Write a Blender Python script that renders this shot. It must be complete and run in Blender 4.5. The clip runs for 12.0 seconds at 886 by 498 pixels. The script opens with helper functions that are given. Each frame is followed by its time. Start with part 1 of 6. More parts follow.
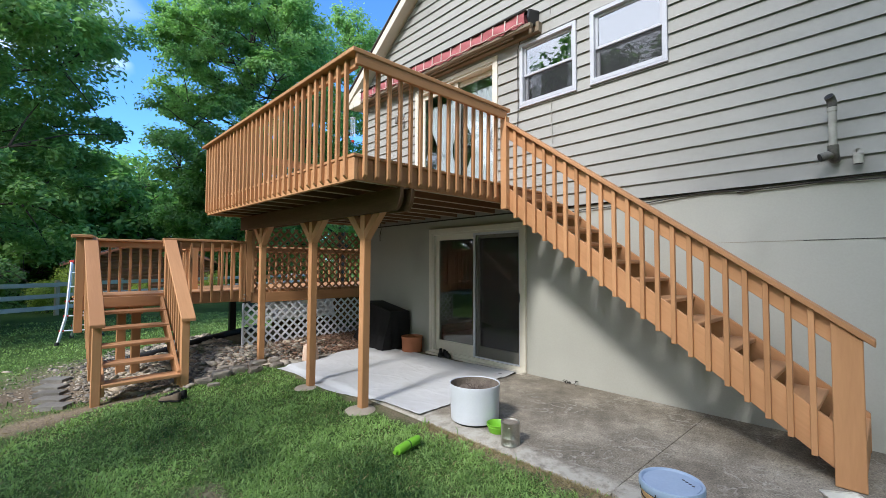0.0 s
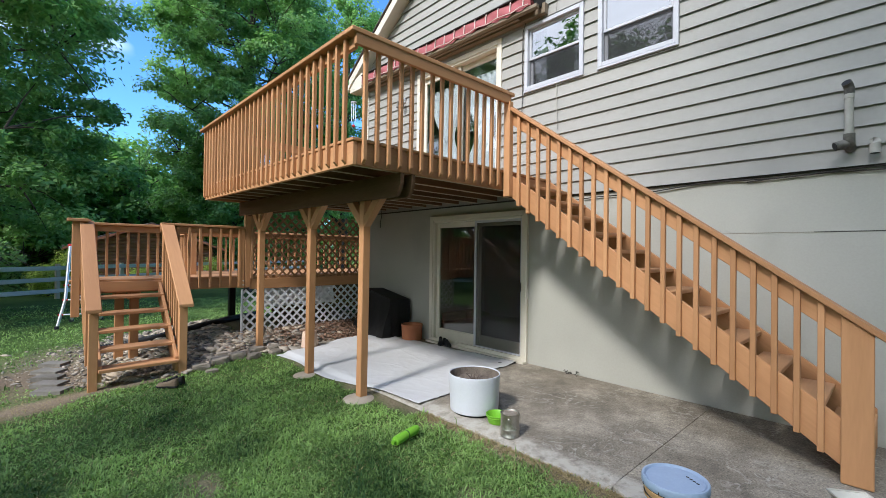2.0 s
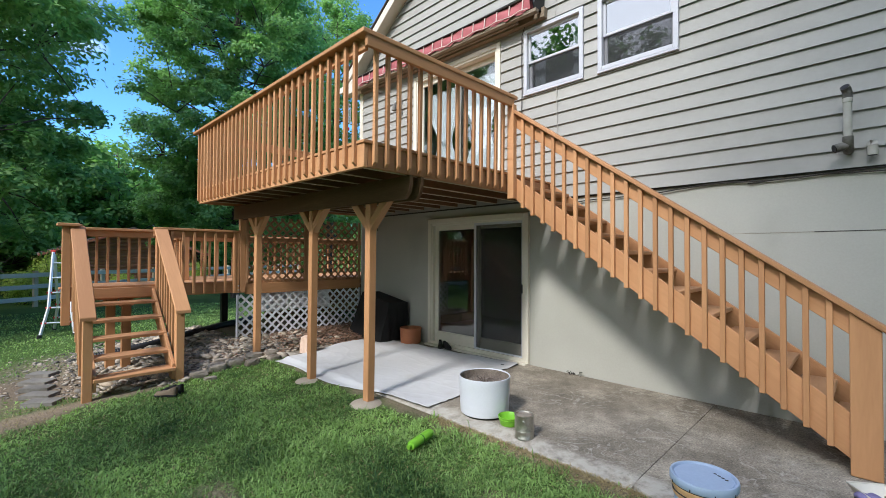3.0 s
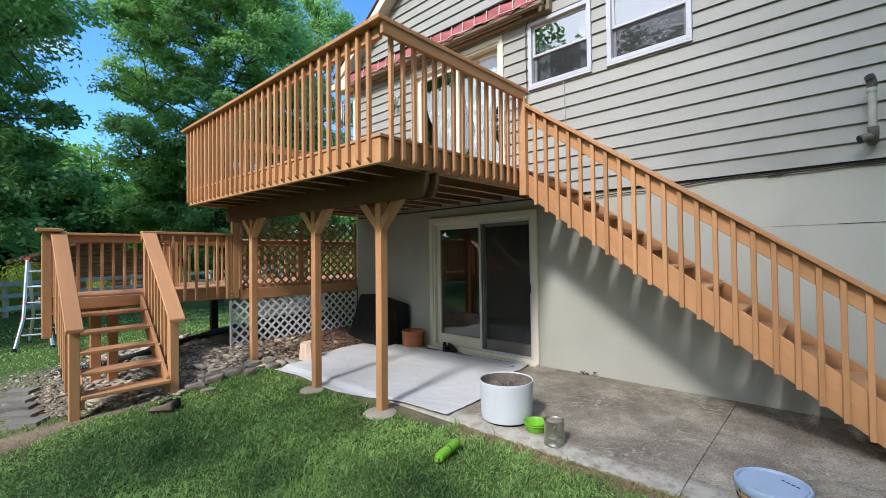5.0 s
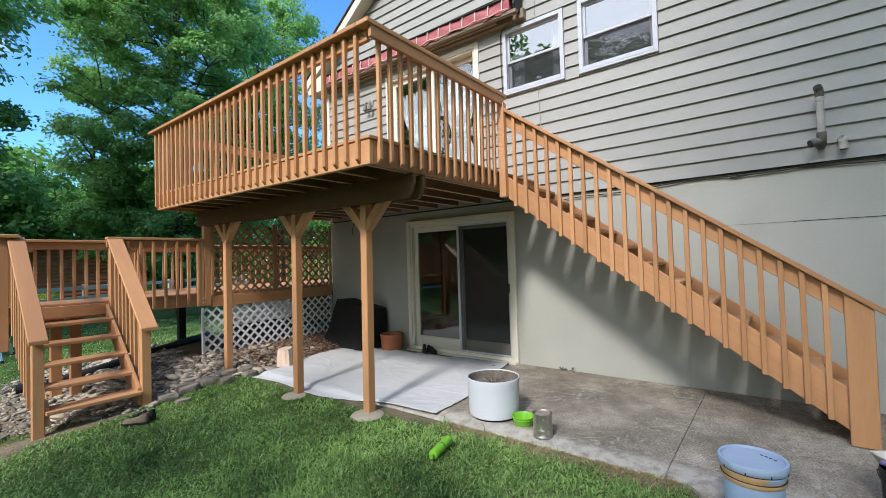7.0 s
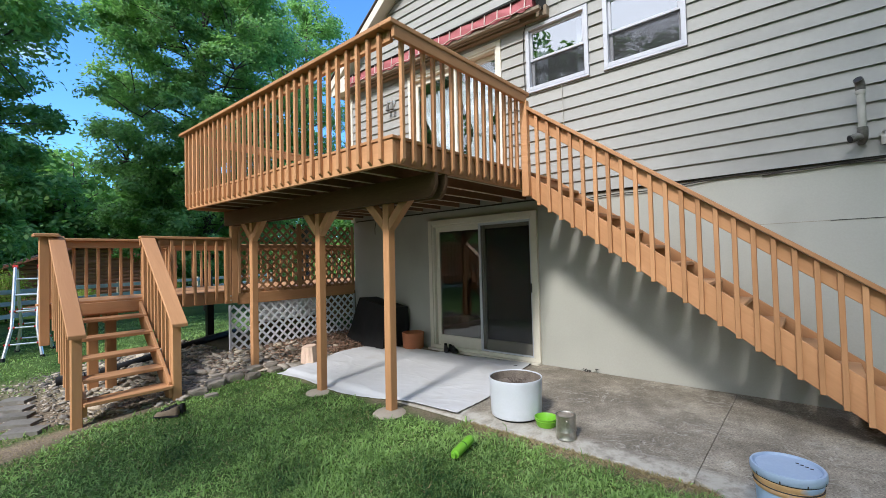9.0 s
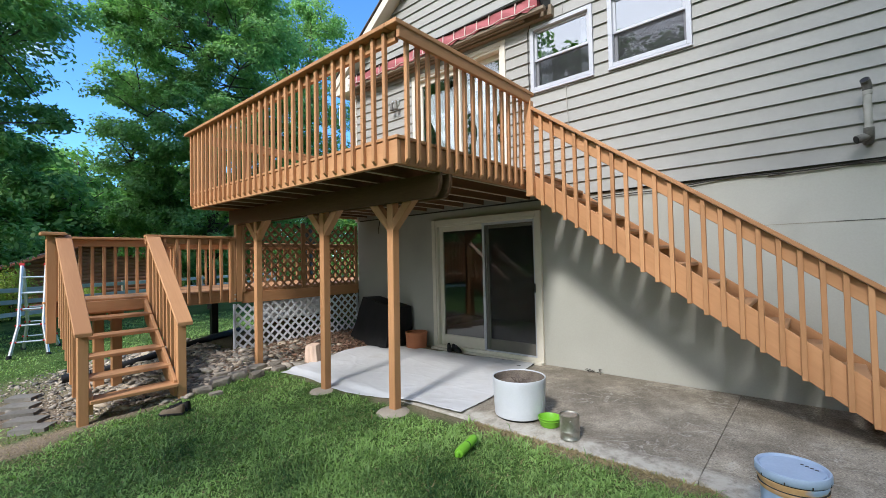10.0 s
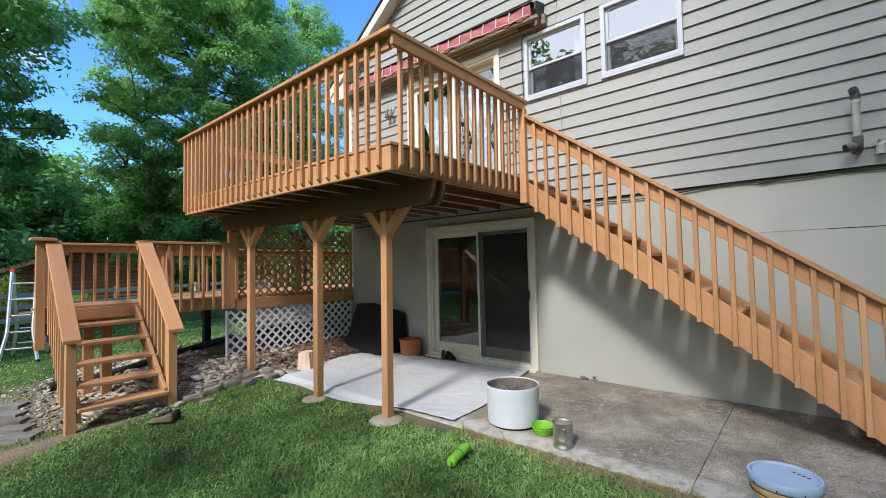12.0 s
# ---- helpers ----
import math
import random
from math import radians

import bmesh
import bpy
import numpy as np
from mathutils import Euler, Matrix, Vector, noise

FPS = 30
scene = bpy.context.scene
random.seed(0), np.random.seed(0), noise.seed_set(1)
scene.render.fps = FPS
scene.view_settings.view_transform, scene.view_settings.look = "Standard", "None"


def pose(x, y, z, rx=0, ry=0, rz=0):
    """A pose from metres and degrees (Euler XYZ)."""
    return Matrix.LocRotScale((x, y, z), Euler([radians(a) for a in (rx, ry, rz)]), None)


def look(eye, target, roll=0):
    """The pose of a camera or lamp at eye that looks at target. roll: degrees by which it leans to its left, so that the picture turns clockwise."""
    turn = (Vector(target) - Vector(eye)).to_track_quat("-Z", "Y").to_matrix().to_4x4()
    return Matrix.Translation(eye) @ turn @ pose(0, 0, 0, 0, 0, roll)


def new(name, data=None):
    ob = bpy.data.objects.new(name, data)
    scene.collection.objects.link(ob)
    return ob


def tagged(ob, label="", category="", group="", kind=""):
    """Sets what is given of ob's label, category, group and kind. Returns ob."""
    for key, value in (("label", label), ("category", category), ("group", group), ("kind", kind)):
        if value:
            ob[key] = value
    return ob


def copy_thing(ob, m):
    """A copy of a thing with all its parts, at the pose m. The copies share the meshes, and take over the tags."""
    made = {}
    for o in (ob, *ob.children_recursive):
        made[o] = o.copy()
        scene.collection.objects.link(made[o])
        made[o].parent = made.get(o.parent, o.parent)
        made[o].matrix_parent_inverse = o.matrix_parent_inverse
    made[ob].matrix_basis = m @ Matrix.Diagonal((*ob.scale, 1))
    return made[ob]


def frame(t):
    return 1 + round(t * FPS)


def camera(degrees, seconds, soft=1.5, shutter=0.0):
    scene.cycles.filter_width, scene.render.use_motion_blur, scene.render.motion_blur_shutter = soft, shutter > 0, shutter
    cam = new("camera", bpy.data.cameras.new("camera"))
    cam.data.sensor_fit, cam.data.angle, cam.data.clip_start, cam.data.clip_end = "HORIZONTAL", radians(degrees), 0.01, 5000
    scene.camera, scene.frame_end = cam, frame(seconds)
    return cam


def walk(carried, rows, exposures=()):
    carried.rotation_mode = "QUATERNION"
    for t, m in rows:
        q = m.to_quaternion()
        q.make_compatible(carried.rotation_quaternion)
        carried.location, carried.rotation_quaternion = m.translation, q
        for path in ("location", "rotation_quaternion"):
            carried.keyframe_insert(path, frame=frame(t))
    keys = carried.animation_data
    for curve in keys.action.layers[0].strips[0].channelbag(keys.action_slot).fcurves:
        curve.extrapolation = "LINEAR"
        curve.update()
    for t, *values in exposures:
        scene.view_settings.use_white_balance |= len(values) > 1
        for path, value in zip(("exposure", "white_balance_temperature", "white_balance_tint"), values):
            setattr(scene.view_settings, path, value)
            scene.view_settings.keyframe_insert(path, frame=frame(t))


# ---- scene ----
cam = camera(91.8, 12.0, soft=0.7)
PATH = [
    (0, (0.014, 0.012, 1.538), (1.387, 1.465, 1.613), 0.1),
    (0.5, (-0.022, 0.058, 1.532), (1.382, 1.481, 1.593), 0.3),
    (1, (0.011, 0.063, 1.535), (1.423, 1.479, 1.582), 0.4),
    (1.5, (0.067, 0.062, 1.545), (1.46, 1.497, 1.578), 0.6),
    (2, (0.081, 0.075, 1.547), (1.45, 1.532, 1.563), 0.7),
    (2.5, (0.013, 0.161, 1.552), (1.384, 1.618, 1.575), 0.5),
    (3, (-0.083, 0.249, 1.539), (1.338, 1.657, 1.57), 0.2),
    (3.2, (-0.094, 0.267, 1.535), (1.35, 1.651, 1.567), 0.1),
    (4.8, (-0.109, 0.585, 1.534), (1.353, 1.949, 1.573), -0.5),
    (5, (-0.169, 0.626, 1.539), (1.308, 1.974, 1.57), -0.9),
    (5.5, (-0.302, 0.703, 1.5), (1.229, 1.989, 1.538), -1.4),
    (6, (-0.327, 0.723, 1.498), (1.251, 1.952, 1.533), -1.7),
    (6.5, (-0.346, 0.729, 1.502), (1.233, 1.955, 1.548), -1.8),
    (7, (-0.341, 0.731, 1.499), (1.237, 1.959, 1.55), -1.8),
    (9, (-0.346, 0.742, 1.501), (1.17, 2.045, 1.551), -1.6),
    (9.5, (-0.355, 0.739, 1.5), (1.156, 2.049, 1.553), -1.5),
    (10, (-0.36, 0.745, 1.501), (1.147, 2.058, 1.55), -1.4),
    (10.5, (-0.365, 0.752, 1.5), (1.144, 2.064, 1.557), -1.4),
    (11, (-0.361, 0.743, 1.501), (1.151, 2.051, 1.565), -1.4),
    (11.5, (-0.349, 0.734, 1.499), (1.167, 2.037, 1.574), -1.4),
    (12, (-0.337, 0.731, 1.497), (1.182, 2.029, 1.578), -1.3),
]
EXPOSURE = 1.05
walk(cam, [(t, look(eye, target, roll)) for t, eye, target, roll in PATH], [(0, EXPOSURE, 6000, 13), (12, EXPOSURE, 6000, 13)])

# ---- world and sun ----
SUN_EL, SUN_ROT = radians(42), radians(258)
world = bpy.data.worlds.new("sky")
scene.world = world
world.use_nodes = True
wn = world.node_tree.nodes
sky = wn.new("ShaderNodeTexSky")
sky.sky_type, sky.sun_disc = "NISHITA", False
sky.sun_elevation, sky.sun_rotation = SUN_EL, SUN_ROT
sky.air_density, sky.dust_density, sky.ozone_density = 1.0, 0.25, 1.6
wn["Background"].inputs["Strength"].default_value = 0.15
# thin white clouds on a flat layer overhead
wl = world.node_tree.links
wtc, flat, sep, cloud, cover, over = (wn.new("ShaderNode" + k) for k in ("TexCoord", "VectorMath", "SeparateXYZ", "TexNoise", "ValToRGB", "Mix"))
wl.new(wtc.outputs["Generated"], sep.inputs[0])
lift = wn.new("ShaderNodeMath")
lift.operation = "MAXIMUM"
lift.inputs[1].default_value = 0.06
wl.new(sep.outputs["Z"], lift.inputs[0])
flat.operation = "DIVIDE"
wl.new(wtc.outputs["Generated"], flat.inputs[0])
wl.new(lift.outputs[0], flat.inputs[1])
cloud.inputs["Scale"].default_value, cloud.inputs["Detail"].default_value, cloud.inputs["Roughness"].default_value = 0.55, 4, 0.5
wl.new(flat.outputs[0], cloud.inputs["Vector"])
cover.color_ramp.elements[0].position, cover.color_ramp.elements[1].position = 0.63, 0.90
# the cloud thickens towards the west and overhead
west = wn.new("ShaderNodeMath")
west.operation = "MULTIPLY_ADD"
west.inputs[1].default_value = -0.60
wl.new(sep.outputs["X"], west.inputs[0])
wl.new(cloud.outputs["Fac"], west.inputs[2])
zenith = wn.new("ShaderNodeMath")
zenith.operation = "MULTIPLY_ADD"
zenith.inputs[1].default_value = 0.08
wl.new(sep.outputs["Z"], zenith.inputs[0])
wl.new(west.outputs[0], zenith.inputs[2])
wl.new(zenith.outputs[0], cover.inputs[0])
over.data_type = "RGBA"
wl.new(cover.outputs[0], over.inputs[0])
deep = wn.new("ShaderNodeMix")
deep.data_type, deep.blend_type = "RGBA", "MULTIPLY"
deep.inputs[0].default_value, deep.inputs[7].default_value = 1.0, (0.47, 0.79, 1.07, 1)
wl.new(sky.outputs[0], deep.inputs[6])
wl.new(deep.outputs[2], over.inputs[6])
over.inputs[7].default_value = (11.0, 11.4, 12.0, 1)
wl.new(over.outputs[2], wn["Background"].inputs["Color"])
sun = new("sun", bpy.data.lights.new("sun", "SUN"))
sun.data.energy, sun.data.angle, sun.data.color = 2.1, radians(8), (1.0, 0.94, 0.84)
SUN_DIR = Vector((math.sin(SUN_ROT) * math.cos(SUN_EL), math.cos(SUN_ROT) * math.cos(SUN_EL), math.sin(SUN_EL)))
sun.rotation_euler = SUN_DIR.to_track_quat("Z", "Y").to_euler()


# ---- materials ----
def shader(name, rough=0.7, metallic=0.0, specular=0.3):
    m = bpy.data.materials.new(name)
    m.use_nodes = True
    b = m.node_tree.nodes["Principled BSDF"]
    b.inputs["Roughness"].default_value = rough
    b.inputs["Metallic"].default_value = metallic
    b.inputs["Specular IOR Level"].default_value = specular
    return m, m.node_tree.nodes, m.node_tree.links, b


def surface(name, dark, light, rough=0.7, coarse=1.5, fine=40.0, stretch=(1, 1, 1), bump=0.15, fine_mix=0.35, spread=0.12,
            metallic=0.0, specular=0.3, contrast=0.2, stain=None, stain_scale=0.8, stain_level=0.55, bump_size=0.004, world_space=False):
    """A material whose colour varies at two scales, piece by piece, with fine relief and, if stain is given, patches of it."""
    m, n, l, b = shader(name, rough, metallic, specular)
    tc, info = n.new("ShaderNodeTexCoord"), n.new("ShaderNodeObjectInfo")
    shift, scale = n.new("ShaderNodeVectorMath"), n.new("ShaderNodeVectorMath")
    shift.operation, scale.operation = "ADD", "MULTIPLY"
    times = n.new("ShaderNodeMath")
    times.operation = "MULTIPLY"
    times.inputs[1].default_value = 0.0 if world_space else 31.0
    l.new(info.outputs["Random"], times.inputs[0])
    if world_space:
        geo = n.new("ShaderNodeNewGeometry")
        l.new(geo.outputs["Position"], shift.inputs[0])
    else:
        l.new(tc.outputs["Object"], shift.inputs[0])
    l.new(times.outputs[0], shift.inputs[1])
    scale.inputs[1].default_value = stretch
    l.new(shift.outputs[0], scale.inputs[0])
    big, small = n.new("ShaderNodeTexNoise"), n.new("ShaderNodeTexNoise")
    big.inputs["Scale"].default_value, small.inputs["Scale"].default_value = coarse, fine
    big.inputs["Detail"].default_value, small.inputs["Detail"].default_value = 3, 5
    l.new(scale.outputs[0], big.inputs["Vector"])
    l.new(scale.outputs[0], small.inputs["Vector"])
    blend = n.new("ShaderNodeMix")
    blend.inputs[0].default_value = fine_mix
    l.new(big.outputs["Fac"], blend.inputs[2])
    l.new(small.outputs["Fac"], blend.inputs[3])
    each = n.new("ShaderNodeMath")
    each.operation = "MULTIPLY_ADD"
    each.inputs[1].default_value, each.inputs[2].default_value = spread, -spread / 2
    l.new(info.outputs["Random"], each.inputs[0])
    total = n.new("ShaderNodeMath")
    l.new(blend.outputs[0], total.inputs[0])
    l.new(each.outputs[0], total.inputs[1])
    ramp = n.new("ShaderNodeValToRGB")
    ramp.color_ramp.elements[0].position, ramp.color_ramp.elements[1].position = 0.5 - contrast, 0.5 + contrast
    ramp.color_ramp.elements[0].color, ramp.color_ramp.elements[1].color = (*dark, 1), (*light, 1)
    l.new(total.outputs[0], ramp.inputs[0])
    colour = ramp.outputs[0]
    if stain:
        patch, level, over = n.new("ShaderNodeTexNoise"), n.new("ShaderNodeValToRGB"), n.new("ShaderNodeMix")
        patch.inputs["Scale"].default_value, patch.inputs["Detail"].default_value = stain_scale, 6
        l.new(shift.outputs[0], patch.inputs["Vector"])
        level.color_ramp.elements[0].position, level.color_ramp.elements[1].position = stain_level, stain_level + 0.16
        l.new(patch.outputs["Fac"], level.inputs[0])
        over.data_type = "RGBA"
        l.new(level.outputs[0], over.inputs[0])
        l.new(colour, over.inputs[6])
        over.inputs[7].default_value = (*stain, 1)
        colour = over.outputs[2]
    l.new(colour, b.inputs["Base Color"])
    if bump:
        relief = n.new("ShaderNodeBump")
        relief.inputs["Strength"].default_value, relief.inputs["Distance"].default_value = bump, bump_size
        l.new(small.outputs["Fac"], relief.inputs["Height"])
        l.new(relief.outputs[0], b.inputs["Normal"])
    return m


def foliage(name, dark, light, through_light=0.35, rough=0.55, patch=0.35, random=0.42, gain=1.2):
    m, n, l, b = shader(name, rough, 0.0, 0.25)
    geo, ramp = n.new("ShaderNodeNewGeometry"), n.new("ShaderNodeValToRGB")
    big, add = n.new("ShaderNodeTexNoise"), n.new("ShaderNodeMath")
    big.inputs["Scale"].default_value, big.inputs["Detail"].default_value = patch, 3
    l.new(geo.outputs["Position"], big.inputs["Vector"])
    add.operation = "MULTIPLY_ADD"
    add.inputs[1].default_value = random
    l.new(geo.outputs["Random Per Island"], add.inputs[0])
    half = n.new("ShaderNodeMath")
    half.operation = "MULTIPLY_ADD"
    half.inputs[1].default_value, half.inputs[2].default_value = gain, 0.28 - 0.5 * gain
    l.new(big.outputs["Fac"], half.inputs[0])
    l.new(half.outputs[0], add.inputs[2])
    ramp.color_ramp.elements[0].color, ramp.color_ramp.elements[1].color = (*dark, 1), (*light, 1)
    l.new(add.outputs[0], ramp.inputs[0])
    l.new(ramp.outputs[0], b.inputs["Base Color"])
    back, mix = n.new("ShaderNodeBsdfTranslucent"), n.new("ShaderNodeMixShader")
    warm = n.new("ShaderNodeMix")
    warm.data_type, warm.blend_type = "RGBA", "MULTIPLY"
    warm.inputs[0].default_value = 1.0
    warm.inputs[7].default_value = (1.1, 1.25, 0.8, 1)
    l.new(ramp.outputs[0], warm.inputs[6])
    l.new(warm.outputs[2], back.inputs["Color"])
    mix.inputs[0].default_value = through_light
    l.new(b.outputs[0], mix.inputs[1])
    l.new(back.outputs[0], mix.inputs[2])
    l.new(mix.outputs[0], n["Material Output"].inputs["Surface"])
    return m


def glass(name, tint=(0.9, 0.94, 0.93), mirror=0.14):
    m, n, l, b = shader(name, 0.02)
    clear, gloss, mix, facing = n.new("ShaderNodeBsdfTransparent"), n.new("ShaderNodeBsdfGlossy"), n.new("ShaderNodeMixShader"), n.new("ShaderNodeLayerWeight")
    clear.inputs["Color"].default_value = (*tint, 1)
    gloss.inputs["Roughness"].default_value = 0.015
    steep, level = n.new("ShaderNodeMath"), n.new("ShaderNodeMath")
    steep.operation, level.operation = "POWER", "MULTIPLY_ADD"
    steep.inputs[1].default_value = 4.0
    level.inputs[1].default_value, level.inputs[2].default_value = 1 - mirror, mirror
    l.new(facing.outputs["Facing"], steep.inputs[0])
    l.new(steep.outputs[0], level.inputs[0])
    l.new(level.outputs[0], mix.inputs[0])
    l.new(clear.outputs[0], mix.inputs[1])
    l.new(gloss.outputs[0], mix.inputs[2])
    l.new(mix.outputs[0], n["Material Output"].inputs["Surface"])
    return m


def concrete_material():
    """Old trowelled concrete: blotches, fine pits and pale grit, short pale scrapes and a paler margin along the lawn.
    """
    m, n, l, b = shader("concrete", 0.93, 0.0, 0.2)
    pos = n.new("ShaderNodeNewGeometry").outputs["Position"]

    def tex(scale, detail=4, rough=0.5, distort=0.0):
        t = n.new("ShaderNodeTexNoise")
        t.inputs["Scale"].default_value, t.inputs["Detail"].default_value = scale, detail
        t.inputs["Roughness"].default_value, t.inputs["Distortion"].default_value = rough, distort
        l.new(pos, t.inputs["Vector"])
        return t.outputs["Fac"]

    def ramp(value, *stops):
        r = n.new("ShaderNodeValToRGB")
        e = r.color_ramp.elements
        while len(e) < len(stops):
            e.new(0.5)
        for k, (p, c) in enumerate(stops):
            e[k].position, e[k].color = p, (*(c if isinstance(c, tuple) else (c, c, c)), 1)
        l.new(value, r.inputs[0])
        return r.outputs[0]

    def over(base, top, amount, mode="MIX"):
        x = n.new("ShaderNodeMix")
        x.data_type, x.blend_type = "RGBA", mode
        if isinstance(amount, float):
            x.inputs[0].default_value = amount
        else:
            l.new(amount, x.inputs[0])
        l.new(base, x.inputs[6])
        if isinstance(top, tuple):
            x.inputs[7].default_value = (*top, 1)
        else:
            l.new(top, x.inputs[7])
        return x.outputs[2]

    def times(p, q):
        x = n.new("ShaderNodeMath")
        x.operation = "MULTIPLY"
        l.new(p, x.inputs[0])
        l.new(q, x.inputs[1])
        return x.outputs[0]

    grit = tex(64, 5, 0.72)
    colour = ramp(tex(1.3, 8, 0.68), (0.36, (0.168, 0.147, 0.115)), (0.50, (0.234, 0.206, 0.163)), (0.64, (0.35, 0.313, 0.250)))
    colour = over(colour, ramp(tex(5, 8, 0.74, 0.5), (0.36, 0.66), (0.62, 1.25)), 0.7, "MULTIPLY")
    colour = over(colour, ramp(grit, (0.36, 0.45), (0.47, 0.92), (0.56, 1.0), (0.66, 1.7)), 0.9, "MULTIPLY")
    scrape = times(ramp(tex(3.2, 3, 0.5, 1.6), (0.47, 0.0), (0.50, 1.0), (0.53, 0.0)), ramp(tex(1.1, 2), (0.45, 0.0), (0.56, 1.0)))
    colour = over(colour, (0.40, 0.375, 0.325), times(scrape, ramp(tex(24, 3), (0.36, 0.05), (0.58, 0.9))))
    across = n.new("ShaderNodeSeparateXYZ")
    l.new(pos, across.inputs[0])
    reach = n.new("ShaderNodeMapRange")
    reach.inputs["From Min"].default_value, reach.inputs["From Max"].default_value = 3.12, 3.02
    l.new(across.outputs["X"], reach.inputs["Value"])
    inner = n.new("ShaderNodeMapRange")
    inner.inputs["From Min"].default_value, inner.inputs["From Max"].default_value = 2.74, 2.80
    l.new(across.outputs["X"], inner.inputs["Value"])
    colour = over(colour, (0.43, 0.405, 0.35), times(times(reach.outputs[0], inner.outputs[0]), ramp(tex(9, 4, 0.6), (0.34, 0.15), (0.58, 0.85))))
    l.new(colour, b.inputs["Base Color"])
    relief = n.new("ShaderNodeBump")
    relief.inputs["Strength"].default_value, relief.inputs["Distance"].default_value = 0.6, 0.004
    l.new(grit, relief.inputs["Height"])
    l.new(relief.outputs[0], b.inputs["Normal"])
    return m


WOOD = surface("stained_wood", (0.385, 0.190, 0.084), (0.54, 0.282, 0.131), 0.62, 0.9, 12, (0.6, 5, 5), 0.14, 0.25, 0.34)
# Darker beam stain; on joists it also paints in the shade under the deck.
WOOD_DARK = surface("dark_stained_shaded_framing", (0.105, 0.055, 0.026), (0.19, 0.105, 0.052), 0.75, 0.9, 16, (0.6, 6, 6), 0.3, 0.4, 0.3)
# Taupe taken darker to put the shade under the awning into its bars.
TAUPE = surface("shade_darkened_taupe", (0.17, 0.130, 0.088), (0.24, 0.190, 0.132), 0.6, 2, 30, bump=0.08)
WOOD_PALE = surface("pale_wood", (0.42, 0.34, 0.24), (0.58, 0.49, 0.37), 0.8, 1.2, 20, (0.6, 8, 8), 0.3)
WOOD_OLD = surface("weathered_wood", (0.50, 0.485, 0.46), (0.70, 0.685, 0.66), 0.85, 1.0, 14, (0.5, 6, 6), 0.4)
SIDING = surface("siding_paint", (0.280, 0.274, 0.250), (0.342, 0.334, 0.306), 0.6, 0.5, 30, (1, 1, 1), 0.12, 0.25, 0.12, stain=(0.235, 0.232, 0.215), stain_scale=0.45, stain_level=0.60)
FOUNDATION = surface("foundation_paint", (0.338, 0.335, 0.295), (0.412, 0.409, 0.361), 0.75, 0.7, 60, (1, 1, 1), 0.25, 0.25, 0.0, stain=(0.31, 0.31, 0.27), stain_scale=0.6, stain_level=0.60, world_space=True)
TRIM = surface("cream_trim_paint", (0.60, 0.56, 0.47), (0.68, 0.64, 0.54), 0.5, 1.5, 30, bump=0.08)
WHITE = surface("white_vinyl", (0.44, 0.45, 0.485), (0.51, 0.52, 0.555), 0.4, 1.5, 30, bump=0.05)
LATTICE_WHITE = surface("white_lattice_vinyl", (0.76, 0.77, 0.80), (0.84, 0.85, 0.88), 0.5, 1.5, 30, bump=0.05)
# Stain darkened for the lattice, whose near face stands in shade.
LATTICE_BROWN = surface("shade_darkened_lattice", (0.29, 0.15, 0.072), (0.43, 0.235, 0.118), 0.75, 0.9, 16, (0.6, 6, 6), 0.3, 0.4, 0.3)
CONCRETE = concrete_material()
FOOTING = surface("pale_concrete", (0.24, 0.205, 0.158), (0.40, 0.345, 0.27), 0.9, 3, 60, bump=0.4)
CLOTH = surface("drop_cloth", (0.47, 0.472, 0.475), (0.58, 0.583, 0.585), 0.9, 1.0, 200, bump=0.2, stain=(0.45, 0.44, 0.42), stain_scale=1.6, stain_level=0.6, world_space=True)
CURTAIN = surface("white_curtain", (0.56, 0.58, 0.64), (0.68, 0.70, 0.76), 0.9, 3, 100, bump=0.1)
TERRACOTTA = surface("terracotta", (0.36, 0.13, 0.06), (0.46, 0.18, 0.09), 0.8, 4, 60)
POT_WHITE = surface("white_pot_enamel", (0.50, 0.52, 0.56), (0.57, 0.59, 0.63), 0.35, 3, 60, bump=0.03, specular=0.4)
SOIL = surface("dry_soil", (0.10, 0.08, 0.065), (0.26, 0.22, 0.18), 0.95, 8, 90, bump=0.9, bump_size=0.02)
STEEL = surface("tin_can_metal", (0.36, 0.345, 0.31), (0.62, 0.60, 0.55), 0.42, 6, 60, bump=0.05, metallic=1.0)
RUSTY_LID = surface("rust_stained_lid", (0.30, 0.25, 0.19), (0.55, 0.50, 0.43), 0.5, 14, 60, bump=0.1, metallic=0.6)
ALUMINIUM = surface("aluminium", (0.70, 0.71, 0.73), (0.82, 0.83, 0.85), 0.38, 4, 80, bump=0.05, metallic=0.85)
GREEN_PLASTIC = surface("lime_green_plastic", (0.15, 0.38, 0.025), (0.20, 0.46, 0.04), 0.4, 5, 80, bump=0.03)
BLUE_PLASTIC = surface("pale_blue_plastic", (0.27, 0.345, 0.47), (0.33, 0.415, 0.54), 0.5, 5, 60, bump=0.06, stain=(0.45, 0.50, 0.56), stain_scale=6.0, stain_level=0.62)
BLUE_SPILLED = surface("pale_blue_plastic_with_stain_drips", (0.32, 0.43, 0.62), (0.38, 0.50, 0.69), 0.45, 5, 60, bump=0.04, stain=(0.58, 0.33, 0.12), stain_scale=4.0, stain_level=0.60)
ORANGE_SPILL = surface("orange_stain_drips", (0.50, 0.29, 0.13), (0.62, 0.39, 0.20), 0.5, 6, 60, bump=0.04, stain=(0.33, 0.44, 0.63), stain_scale=7.0, stain_level=0.56)
